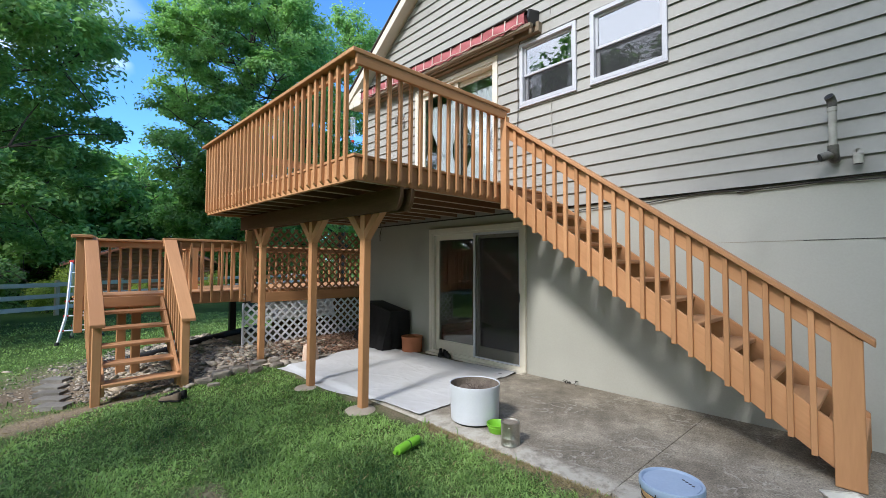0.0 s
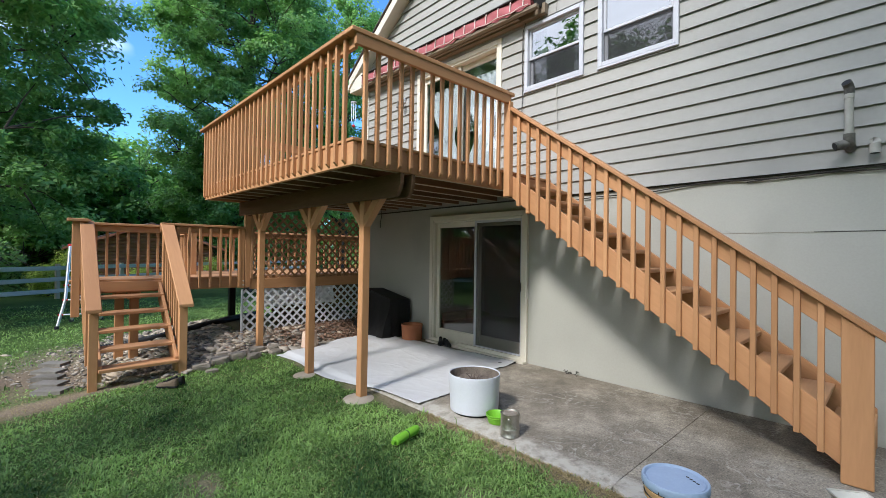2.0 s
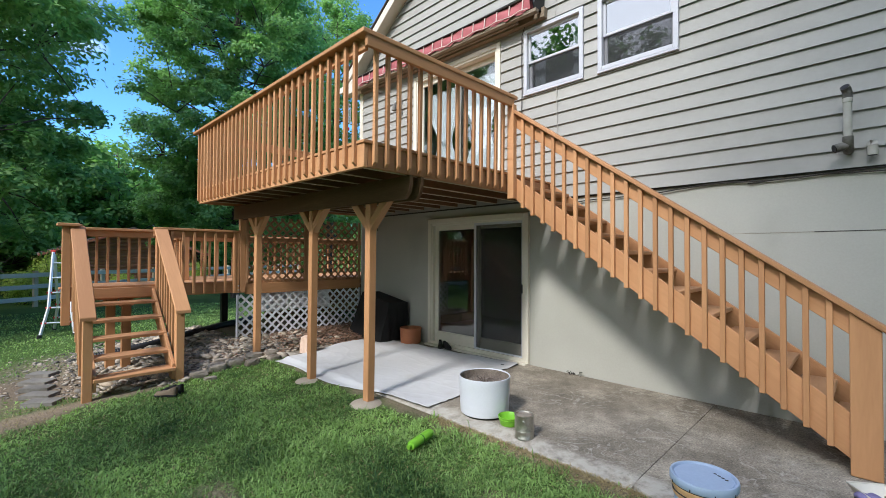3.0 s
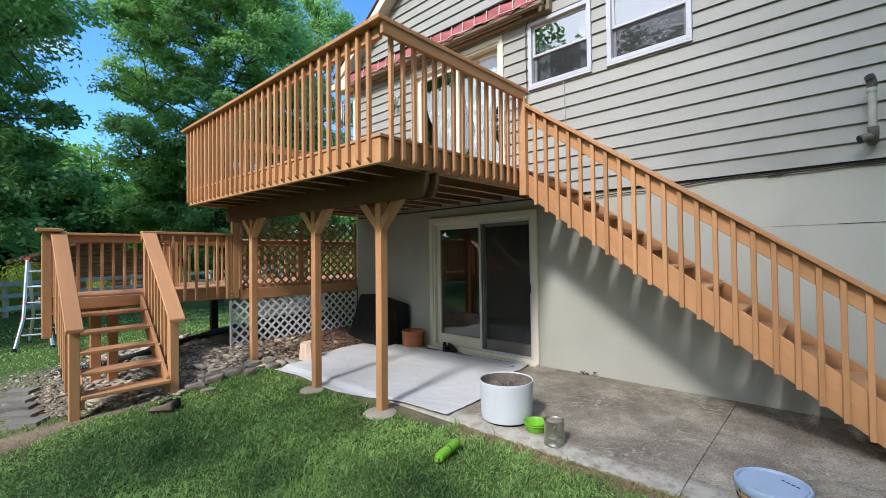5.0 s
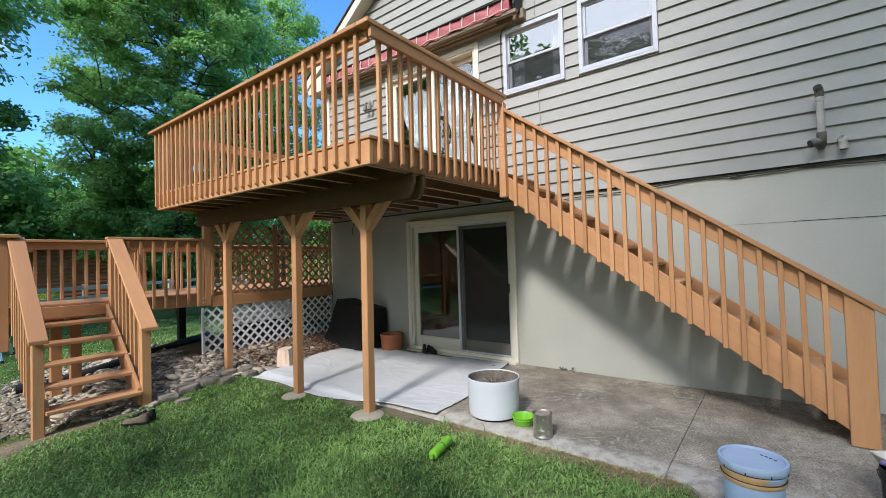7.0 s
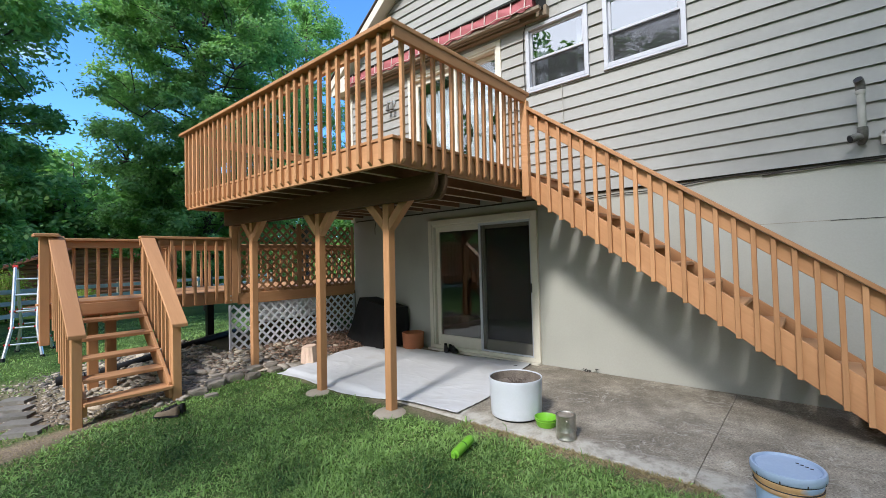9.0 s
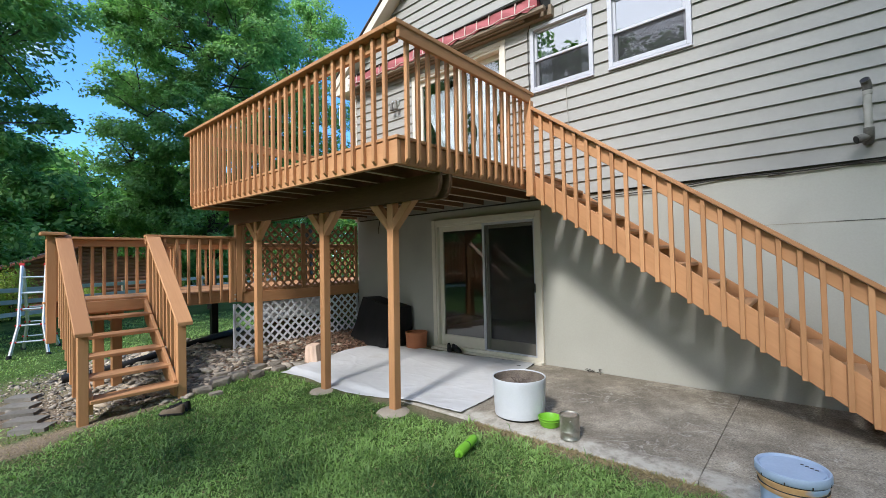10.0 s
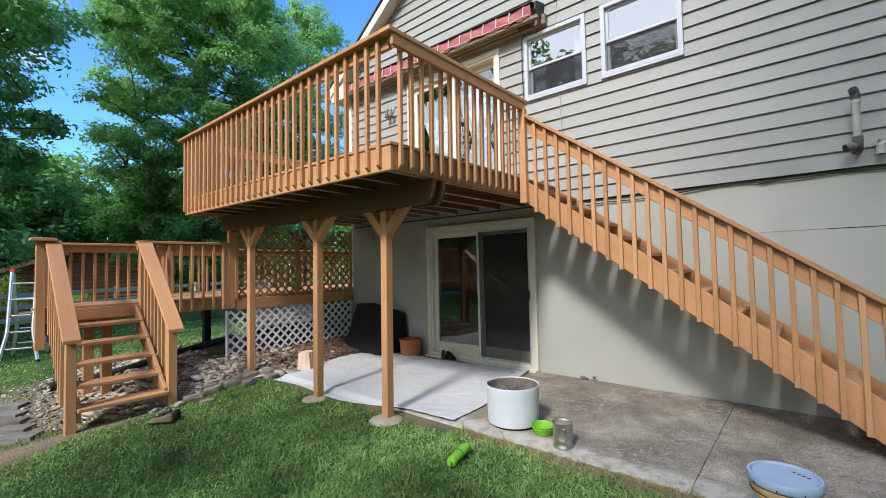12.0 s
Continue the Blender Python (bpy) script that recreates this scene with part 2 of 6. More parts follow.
BLACK = surface("black_plastic", (0.012, 0.012, 0.013), (0.025, 0.025, 0.027), 0.5, 4, 60, bump=0.1)
BLACK_COVER = surface("black_vinyl_cover", (0.008, 0.008, 0.008), (0.018, 0.017, 0.017), 0.62, 3, 30, bump=0.4, specular=0.2)
# Near-black for joints, and for shadow lines coloured in under siding and over awning.
DARK_JOINT_SHADE = surface("dark_joint_and_shade", (0.03, 0.028, 0.026), (0.06, 0.055, 0.05), 0.85, 3, 60)
SHINGLE = surface("roof_shingles", (0.07, 0.06, 0.055), (0.15, 0.13, 0.12), 0.9, 3, 40, bump=0.5)
RED_CANVAS = surface("faded_red_awning_canvas", (0.30, 0.080, 0.090), (0.43, 0.145, 0.15), 0.85, 3, 120, bump=0.1)
CREAM_CANVAS = surface("cream_canvas_stripe", (0.52, 0.42, 0.38), (0.62, 0.52, 0.47), 0.85, 3, 120, bump=0.1)
PVC = surface("painted_pipe", (0.33, 0.32, 0.28), (0.42, 0.405, 0.36), 0.5, 4, 40, bump=0.05)
GRIMY_PVC = surface("grimy_pipe", (0.055, 0.052, 0.046), (0.20, 0.188, 0.162), 0.55, 6, 40, bump=0.1)
CABLE = surface("dark_cable", (0.02, 0.02, 0.02), (0.05, 0.045, 0.04), 0.6, 4, 40, bump=0.05)
STONE = surface("river_stone", (0.13, 0.112, 0.09), (0.34, 0.295, 0.235), 0.85, 3, 40, bump=0.4, spread=0.5)
# Slate grey kept darker for the shade that the stepping stones lie in.
FLAGSTONE = surface("shaded_slate", (0.10, 0.093, 0.08), (0.22, 0.205, 0.18), 0.85, 2, 30, bump=0.5, spread=0.3)
LEATHER = surface("worn_brown_leather", (0.12, 0.085, 0.055), (0.24, 0.18, 0.125), 0.75, 6, 60, bump=0.3)
CUT_WOOD = surface("pinkish_cut_wood", (0.55, 0.38, 0.28), (0.68, 0.52, 0.41), 0.85, 5, 50, (3, 3, 0.6), bump=0.3)
BARK = surface("bark", (0.045, 0.035, 0.028), (0.13, 0.105, 0.085), 0.95, 4, 18, (1, 1, 0.25), bump=0.9, bump_size=0.03)
LOG_WALL = surface("red_brown_logs", (0.34, 0.135, 0.085), (0.50, 0.22, 0.145), 0.7, 1, 12, (0.4, 5, 5), bump=0.3)
ROOM = surface("dim_room_paint", (0.22, 0.205, 0.18), (0.30, 0.28, 0.25), 0.9, 1, 30, bump=0.05)
RAG = surface("purple_rag", (0.12, 0.10, 0.22), (0.22, 0.19, 0.34), 0.9, 6, 80, bump=0.3)
RED_PLASTIC = surface("red_plastic", (0.45, 0.03, 0.025), (0.55, 0.05, 0.04), 0.45, 4, 60, bump=0.03)
BRASS = surface("zinc_bolt", (0.45, 0.42, 0.36), (0.6, 0.57, 0.5), 0.4, 8, 60, bump=0.1, metallic=0.9)
GLASS = glass("window_glass", (0.82, 0.86, 0.85), 0.09)
COATED = glass("coated_window_glass", (0.55, 0.58, 0.60), 0.22)
LEAF = foliage("tree_leaves", (0.092, 0.215, 0.085), (0.35, 0.55, 0.20), 0.5)
LEAF_FAR = foliage("far_leaves", (0.09, 0.21, 0.065), (0.30, 0.48, 0.15), 0.55)
LEAF_YELLOW = foliage("shrub_leaves", (0.16, 0.24, 0.05), (0.46, 0.55, 0.13), 0.5)
LEAF_DARK = foliage("hedge_leaves", (0.09, 0.185, 0.085), (0.30, 0.46, 0.18), 0.55)
BLADE = foliage("grass_blades", (0.022, 0.070, 0.018), (0.345, 0.51, 0.16), 0.35, patch=1.3, random=0.60, gain=2.2)
STRAW = foliage("dry_grass", (0.20, 0.15, 0.07), (0.42, 0.34, 0.19), 0.2)
CHIPS = foliage("dry_leaf_litter", (0.10, 0.055, 0.036), (0.38, 0.24, 0.165), 0.05)


def screen_mesh(name):
    m, n, l, b = shader(name, 0.6)
    b.inputs["Base Color"].default_value = (0.03, 0.03, 0.032, 1)
    clear, mix = n.new("ShaderNodeBsdfTransparent"), n.new("ShaderNodeMixShader")
    mix.inputs[0].default_value = 0.32
    l.new(clear.outputs[0], mix.inputs[1])
    l.new(b.outputs[0], mix.inputs[2])
    l.new(mix.outputs[0], n["Material Output"].inputs["Surface"])
    return m


SCREEN = screen_mesh("insect_screen")


# ---- mesh helpers ----
ORIGIN = {}


def thing(name, at=(0, 0, 0), label="", category="", group="", kind=""):
    """An Empty at the base of a thing; its parts are given in world metres."""
    ob = new(name)
    ob.location = at
    ORIGIN[ob] = Vector(at)
    return tagged(ob, label, category, group, kind)


def attach(ob, parent, centre):
    ORIGIN[ob] = Vector(centre)
    if parent:
        ob.parent = parent
        ob.location = Vector(centre) - ORIGIN[parent]
        if parent.type == "MESH":
            ob.matrix_parent_inverse = parent.rotation_euler.to_matrix().to_4x4().inverted()
    else:
        ob.location = centre
    return ob


def mesh_of(name, verts, faces, material, smooth=False):
    me = bpy.data.meshes.new(name)
    me.from_pydata([tuple(v) for v in verts], [], faces)
    me.materials.append(material)
    if smooth:
        me.polygons.foreach_set("use_smooth", [True] * len(me.polygons))
    me.update()
    return me


def part(name, bm, material, parent, label="", centre=(0, 0, 0), smooth=False):
    """A bmesh, built round centre in world metres, as one mesh object under a thing or part."""
    me = bpy.data.meshes.new(name)
    bmesh.ops.recalc_face_normals(bm, faces=bm.faces)
    bm.to_mesh(me)
    bm.free()
    me.materials.append(material)
    if smooth:
        me.polygons.foreach_set("use_smooth", [True] * len(me.polygons))
    ob = attach(new(name, me), parent, centre)
    return tagged(ob, label)


BOXES = {}


def bevelled(length, width, height, material, edge):
    """A shared box mesh with chamfered edges, its longest side along x."""
    key = (round(length, 4), round(width, 4), round(height, 4), material.name, edge)
    if key not in BOXES:
        bm = bmesh.new()
        bmesh.ops.create_cube(bm, size=1.0)
        bmesh.ops.scale(bm, vec=(length, width, height), verts=bm.verts)
        if edge:
            bmesh.ops.bevel(bm, geom=bm.edges[:], offset=min(edge, 0.3 * min(length, width, height)), segments=1, affect="EDGES")
        me = bpy.data.meshes.new("board")
        bm.to_mesh(me)
        bm.free()
        me.materials.append(material)
        BOXES[key] = me
    return BOXES[key]


def box(name, x, y, z, material, parent=None, label="", edge=0.004, turn=(0, 0, 0)):
    """A board between the world limits x, y, z (pairs), turned about its middle by degrees."""
    c = Vector((sum(x) / 2, sum(y) / 2, sum(z) / 2))
    d = (abs(x[1] - x[0]), abs(y[1] - y[0]), abs(z[1] - z[0]))
    if d[0] >= d[1] and d[0] >= d[2]:
        me, q = bevelled(d[0], d[1], d[2], material, edge), Matrix.Identity(4)
    elif d[1] >= d[2]:
        me, q = bevelled(d[1], d[0], d[2], material, edge), pose(0, 0, 0, 0, 0, 90)
    else:
        me, q = bevelled(d[2], d[1], d[0], material, edge), pose(0, 0, 0, 0, 90, 0)
    ob = attach(new(name, me), parent, c)
    ob.rotation_euler = (pose(0, 0, 0, *turn) @ q).to_euler()
    return tagged(ob, label)


def prism(name, profile, axis, span, material, parent=None, label="", edge=0.004):
    """A profile extruded along axis, its own x along its longest edge. For axis x the profile is (y, z), for y it is (x, z), for z it is (x, y)."""
    put = {"x": lambda a, b, s: (s, a, b), "y": lambda a, b, s: (a, s, b), "z": lambda a, b, s: (a, b, s)}[axis]
    pts = [put(a, b, s) for s in span for a, b in profile]
    c = sum((Vector(p) for p in pts), Vector()) / len(pts)
    k = len(profile)
    edges = [Vector(pts[k]) - Vector(pts[0])] + [Vector(pts[(i + 1) % k]) - Vector(pts[i]) for i in range(k)]
    along = max(edges, key=lambda e: e.length).normalized()
    turn = along.to_track_quat("X", "Z").to_matrix()
    bm = bmesh.new()
    vs = [bm.verts.new(turn.inverted() @ (Vector(p) - c)) for p in pts]
    bm.faces.new(vs[:k]), bm.faces.new(vs[k:])
    for i in range(k):
        bm.faces.new((vs[i], vs[(i + 1) % k], vs[k + (i + 1) % k], vs[k + i]))
    bmesh.ops.recalc_face_normals(bm, faces=bm.faces)
    if edge:
        bmesh.ops.bevel(bm, geom=bm.edges[:], offset=edge, segments=1, affect="EDGES")
    ob = part(name, bm, material, parent, label, c)
    ob.rotation_euler = turn.to_euler()
    return ob


def lathe(name, profile, material, parent=None, label="", at=(0, 0, 0), steps=40, smooth=True, turn=(0, 0, 0)):
    """A round body from (radius, height) pairs about a vertical axis at the base point at."""
    bm = bmesh.new()
    rings = []
    for r, h in profile:
        if r < 1e-4:
            rings.append([bm.verts.new((0, 0, h))])
        else:
            rings.append([bm.verts.new((r * math.cos(2 * math.pi * i / steps), r * math.sin(2 * math.pi * i / steps), h)) for i in range(steps)])
    for a, b in zip(rings, rings[1:]):
        for i in range(steps):
            j = (i + 1) % steps
            if len(a) == 1 and len(b) == 1:
                continue
            if len(a) == 1:
                bm.faces.new((a[0], b[i], b[j]))
            elif len(b) == 1:
                bm.faces.new((a[i], a[j], b[0]))
            else:
                bm.faces.new((a[i], a[j], b[j], b[i]))
    ob = part(name, bm, material, parent, label, at, smooth)
    if smooth:
        ob.data.set_sharp_from_angle(angle=radians(40))
    ob.rotation_euler = [radians(a) for a in turn]
    return ob


def tube(name, points, radius, material, parent=None, label="", sides=10, radii=None):
    """A round bar or hose through points."""
    pts = [Vector(p) for p in points]
    c = sum(pts, Vector()) / len(pts)
    bm, rings = bmesh.new(), []
    for i, p in enumerate(pts):
        d = (pts[min(i + 1, len(pts) - 1)] - pts[max(i - 1, 0)]).normalized()
        u = d.cross(Vector((0.13, 0.21, 0.97)) if abs(d.z) < 0.9 else Vector((1, 0.1, 0))).normalized()
        v = d.cross(u)
        r = radii[i] if radii else radius
        rings.append([bm.verts.new(p - c + r * (math.cos(2 * math.pi * k / sides) * u + math.sin(2 * math.pi * k / sides) * v)) for k in range(sides)])
    for a, b in zip(rings, rings[1:]):
        for k in range(sides):
            bm.faces.new((a[k], a[(k + 1) % sides], b[(k + 1) % sides], b[k]))
    bm.faces.new(rings[0][::-1]), bm.faces.new(rings[-1])
    ob = part(name, bm, material, parent, label, c, True)
    ob.data.set_sharp_from_angle(angle=radians(50))
    return ob


def arrays(name, verts, faces, material, parent=None, kind="", label="", category=""):
    """A large mesh from numpy arrays: verts (n, 3) and faces of one size (m, k)."""
    me = bpy.data.meshes.new(name)
    m, k = faces.shape
    me.vertices.add(len(verts))
    me.vertices.foreach_set("co", np.ascontiguousarray(verts, dtype=np.float32).ravel())
    me.loops.add(m * k)
    me.loops.foreach_set("vertex_index", np.ascontiguousarray(faces, dtype=np.int32).ravel())
    me.polygons.add(m)
    me.polygons.foreach_set("loop_start", np.arange(0, m * k, k, dtype=np.int32))
    me.update(calc_edges=True)
    me.validate()
    me.materials.append(material)
    ob = new(name, me)
    ORIGIN[ob] = Vector((0, 0, 0))
    if parent:
        ob.parent = parent
        ob.location = -ORIGIN[parent]
    return tagged(ob, label, category, "", kind)


def smooth_step(a, b, v):
    s = np.clip((np.asarray(v, dtype=float) - a) / (b - a), 0, 1)
    return s * s * (3 - 2 * s)


rng = np.random.default_rng(7)


# ---- ground ----
def ground_z(x, y):
    x, y = np.asarray(x, dtype=float), np.asarray(y, dtype=float)
    z = -0.022 - 0.063 * np.clip(2.8 - x, 0, 4.0)
    z = z + 0.13 * smooth_step(6.6, 7.9, y) * smooth_step(0.9, 2.8, x) * (1 - smooth_step(9, 12, y))
    z = z + smooth_step(10, 20, y) * (-0.36 - z)
    z = z - 0.06 * smooth_step(2.86, 2.98, x) * (1 - smooth_step(6.5, 7.0, y))
    return z + 0.012 * np.sin(x * 1.7 + 0.6) * np.sin(y * 1.3) * (1 - smooth_step(2.2, 2.7, x))


def bed_front(x):
    return np.interp(x, [-1.4, -0.2, 0.3, 0.6, 1.5, 2.0, 2.5, 2.9, 3.2], [8.6, 7.7, 6.9, 6.75, 6.5, 6.72, 6.72, 6.5, 6.4])


def in_bed(x, y):
    """How much of the stone bed lies at a place, 0 to 1."""
    x, y = np.asarray(x, dtype=float), np.asarray(y, dtype=float)
    return smooth_step(0, 0.15, y - bed_front(x)) * (1 - smooth_step(9.2, 10.4, y)) * smooth_step(-1.2, 0.8, x) * (1 - smooth_step(5.3, 5.5, x))


def bare(x, y):
    """How much bare earth shows at a place, 0 to 1."""
    x, y = np.asarray(x, dtype=float), np.asarray(y, dtype=float)
    path = np.exp(-(((x - 0.02) / 0.46) ** 2 + ((y - 6.46) / 0.27) ** 2) ** 2)
    strip = 0.97 * np.exp(-(((x - 0.85) / 0.65) ** 2 + ((y - 6.62) / 0.16) ** 2) ** 2)
    side = 0.7 * np.exp(-(((x + 0.1) / 0.7) ** 2 + ((y - 7.7) / 0.9) ** 2) ** 2)
    edge = 0.95 * np.exp(-((x - 2.83 + 0.035 * np.sin(y * 9.0) + 0.03 * np.sin(y * 23.0)) / 0.12) ** 2) * (y < 6.4)
    worn = 0.7 * np.exp(-(((x - 0.95) / 0.16) ** 2 + ((y - 3.45) / 0.28) ** 2) ** 2)
    worn2 = 0.6 * np.exp(-(((x - 2.2) / 0.14) ** 2 + ((y - 1.9) / 0.3) ** 2) ** 2)
    return np.clip(path + strip + side + edge + worn + worn2, 0, 1)


gx = np.unique(np.concatenate([np.linspace(-400, -12, 14), np.linspace(-12, -4, 17), np.arange(-4, 6.01, 0.1), np.linspace(6, 14, 17), np.linspace(14, 400, 14)]))
gy = np.unique(np.concatenate([np.linspace(-400, -8, 14), np.linspace(-8, 0, 17), np.arange(0, 12.01, 0.1), np.linspace(12, 30, 19), np.linspace(30, 400, 14)]))
GX, GY = np.meshgrid(gx, gy)
index = np.arange(GX.size).reshape(GX.shape)
quads = np.stack([index[:-1, :-1], index[:-1, 1:], index[1:, 1:], index[1:, :-1]], -1).reshape(-1, 4)


def turf_material():
    m, n, l, b = shader("lawn_turf", 0.9, 0.0, 0.1)
    geo = n.new("ShaderNodeNewGeometry")
    big, fine, att = n.new("ShaderNodeTexNoise"), n.new("ShaderNodeTexNoise"), n.new("ShaderNodeAttribute")
    att.attribute_name = "bare"
    big.inputs["Scale"].default_value, fine.inputs["Scale"].default_value = 0.7, 45
    big.inputs["Detail"].default_value, fine.inputs["Detail"].default_value = 4, 6
    l.new(geo.outputs["Position"], big.inputs["Vector"])
    l.new(geo.outputs["Position"], fine.inputs["Vector"])
    blend, green, earth, over = n.new("ShaderNodeMix"), n.new("ShaderNodeValToRGB"), n.new("ShaderNodeValToRGB"), n.new("ShaderNodeMix")
    blend.inputs[0].default_value = 0.5
    l.new(big.outputs["Fac"], blend.inputs[2])
    l.new(fine.outputs["Fac"], blend.inputs[3])
    for ramp, dark, light in ((green, (0.024, 0.056, 0.012), (0.105, 0.165, 0.042)), (earth, (0.12, 0.092, 0.064), (0.33, 0.262, 0.185))):
        ramp.color_ramp.elements[0].position, ramp.color_ramp.elements[1].position = 0.33, 0.68
        ramp.color_ramp.elements[0].color, ramp.color_ramp.elements[1].color = (*dark, 1), (*light, 1)
        l.new(blend.outputs[0], ramp.inputs[0])
    over.data_type = "RGBA"
    l.new(att.outputs["Fac"], over.inputs[0])
    l.new(green.outputs[0], over.inputs[6])
    l.new(earth.outputs[0], over.inputs[7])
    l.new(over.outputs[2], b.inputs["Base Color"])
    relief = n.new("ShaderNodeBump")
    relief.inputs["Strength"].default_value, relief.inputs["Distance"].default_value = 0.8, 0.03
    l.new(fine.outputs["Fac"], relief.inputs["Height"])
    l.new(relief.outputs[0], b.inputs["Normal"])
    return m


ground = arrays("ground", np.stack([GX, GY, ground_z(GX, GY)], -1).reshape(-1, 3), quads, turf_material(), None, "structure", "green mown lawn with bare earth patches", "lawn")
layer = ground.data.attributes.new("bare", "FLOAT", "POINT")
layer.data.foreach_set("value", np.clip(bare(GX, GY) + 0.8 * in_bed(GX, GY), 0, 1).astype(np.float32).ravel())

# ---- patio: slabs with open joints ----
patio = thing("patio", (4.0, 2.0, 0), "stained grey concrete patio slab beside the house", "patio", kind="structure")
prism("slab", [(5.112, -0.14), (5.112, 0.0), (3.03, 0.0), (2.885, -0.016), (2.87, -0.03), (2.87, -0.14)], "y", (1.394, 6.85), CONCRETE, patio, edge=0.003)
prism("slab", [(5.112, 1.390), (2.90, 1.390), (2.82, 1.23), (2.35, 0.90), (2.35, -7.0), (5.112, -7.0)], "z", (-0.14, 0.0), CONCRETE, patio, edge=0.004)
box("slab_bedding", (2.95, 5.1), (-7, 6.8), (-0.16, -0.02), DARK_JOINT_SHADE, patio, "dark earth in the joints", edge=0)

# ---- house ----
WX, WIN, BASE = 5.11, 5.33, 2.32
RIDGE_Y, EAVE_Y, SLOPE = 2.3, 8.05, 0.70


def soffit_z(y):
    return 5.87 + SLOPE * (7.0 - y) if y >= RIDGE_Y else 5.87 + SLOPE * (7.0 - 2 * RIDGE_Y + y)


LOW_DOOR = (3.74, 5.66, 0.02, 2.09)
UP_DOOR = (4.24, 6.06, 2.60, 4.70)
WINDOW_A = (2.835, 3.74, 3.85, 4.765)
WINDOW_B = (1.715, 2.64, 3.85, 4.775)
Y_NEAR, Y_FAR = -3.45, 7.83
EAVE_Z = soffit_z(Y_FAR)

house = thing("wall_east", (WX, 2.2, 0), "beige lap siding wall over a painted foundation", "house wall", kind="structure")


def wall_cells(name, x0, x1, ys, zs, holes, material, parent, label):
    """A thick wall of cells between grid lines, leaving the openings free."""
    bm = bmesh.new()
    for ya, yb in zip(ys, ys[1:]):
        for za, zb in zip(zs, zs[1:]):
            ym, zm = (ya + yb) / 2, (za + zb) / 2
            if any(h[0] < ym < h[1] and h[2] < zm < h[3] for h in holes):
                continue
            m = Matrix.Translation(((x0 + x1) / 2, ym, zm)) @ Matrix.Diagonal((x1 - x0, yb - ya, zb - za, 1))
            bmesh.ops.create_cube(bm, size=1.0, matrix=m)
    bmesh.ops.remove_doubles(bm, verts=bm.verts, dist=1e-4)
    bm.verts.index_update()
    seen = {}
    for f in bm.faces:
        seen.setdefault(tuple(sorted(v.index for v in f.verts)), []).append(f)
    bmesh.ops.delete(bm, geom=[f for fs in seen.values() if len(fs) > 1 for f in fs], context="FACES_ONLY")
    return part(name, bm, material, parent, label)


house_body = thing("wall_core", (0, 0, 0), "painted concrete foundation with framed wall above", "house wall", kind="structure")
wall_cells("foundation", WX + 0.012, WIN, [Y_NEAR, LOW_DOOR[0], LOW_DOOR[1], Y_FAR], [-0.2, LOW_DOOR[2], LOW_DOOR[3], BASE], [LOW_DOOR], FOUNDATION, house_body, "smooth sage-grey painted foundation")
wall_cells("framing", WX, WIN, [Y_NEAR, WINDOW_B[0], WINDOW_B[1], WINDOW_A[0], WINDOW_A[1], UP_DOOR[0], UP_DOOR[1], Y_FAR], [BASE, UP_DOOR[2], WINDOW_A[2], UP_DOOR[3], WINDOW_A[3], EAVE_Z],
           [UP_DOOR, (WINDOW_B[0], WINDOW_B[1], 3.85, 4.765), (WINDOW_A[0], WINDOW_A[1], 3.85, 4.765)], SIDING, house_body, "beige wall behind the siding")
prism("gable", [(Y_FAR, EAVE_Z), (RIDGE_Y, soffit_z(RIDGE_Y)), (Y_NEAR, EAVE_Z)], "x", (WX, WIN), SIDING, house_body, "beige gable", 0)
# closing walls, floors and roof of the house
shell = thing("wall_house_rest", (0, 0, 0), "plain beige walls closing the house", "house wall", kind="structure")
box("side_wall", (WIN, 13.0), (Y_FAR - 0.22, Y_FAR), (-0.2, EAVE_Z), SIDING, shell, edge=0)
box("side_wall", (WIN, 13.0), (Y_NEAR, Y_NEAR + 0.22), (-0.2, EAVE_Z), SIDING, shell, edge=0)
box("rear_wall", (13.0, 13.2), (Y_NEAR, Y_FAR), (-0.2, EAVE_Z), SIDING, shell, edge=0)
box("room_divider", (8.4, 8.5), (Y_NEAR + 0.22, Y_FAR - 0.22), (-0.2, EAVE_Z), ROOM, shell, edge=0)
tagged(box("floor_lower", (WIN, 8.4), (Y_NEAR + 0.22, Y_FAR - 0.22), (-0.1, 0.01), ROOM, None, "pale carpeted room floor", edge=0), category="floor", kind="structure")
tagged(box("floor_upper", (WIN, 8.4), (Y_NEAR + 0.22, Y_FAR - 0.22), (2.36, 2.58), ROOM, None, "pale upper room floor", edge=0), category="floor", kind="structure")
tagged(box("ceiling", (WIN, 8.4), (Y_NEAR + 0.22, Y_FAR - 0.22), (4.95, 5.05), ROOM, None, "plain painted ceiling", edge=0), category="ceiling", kind="structure")
roof = thing("roof", (6.0, 2.3, 5.0), "dark shingled gable roof with cream rake boards", "roof", kind="structure")
ROOF_X = 4.86
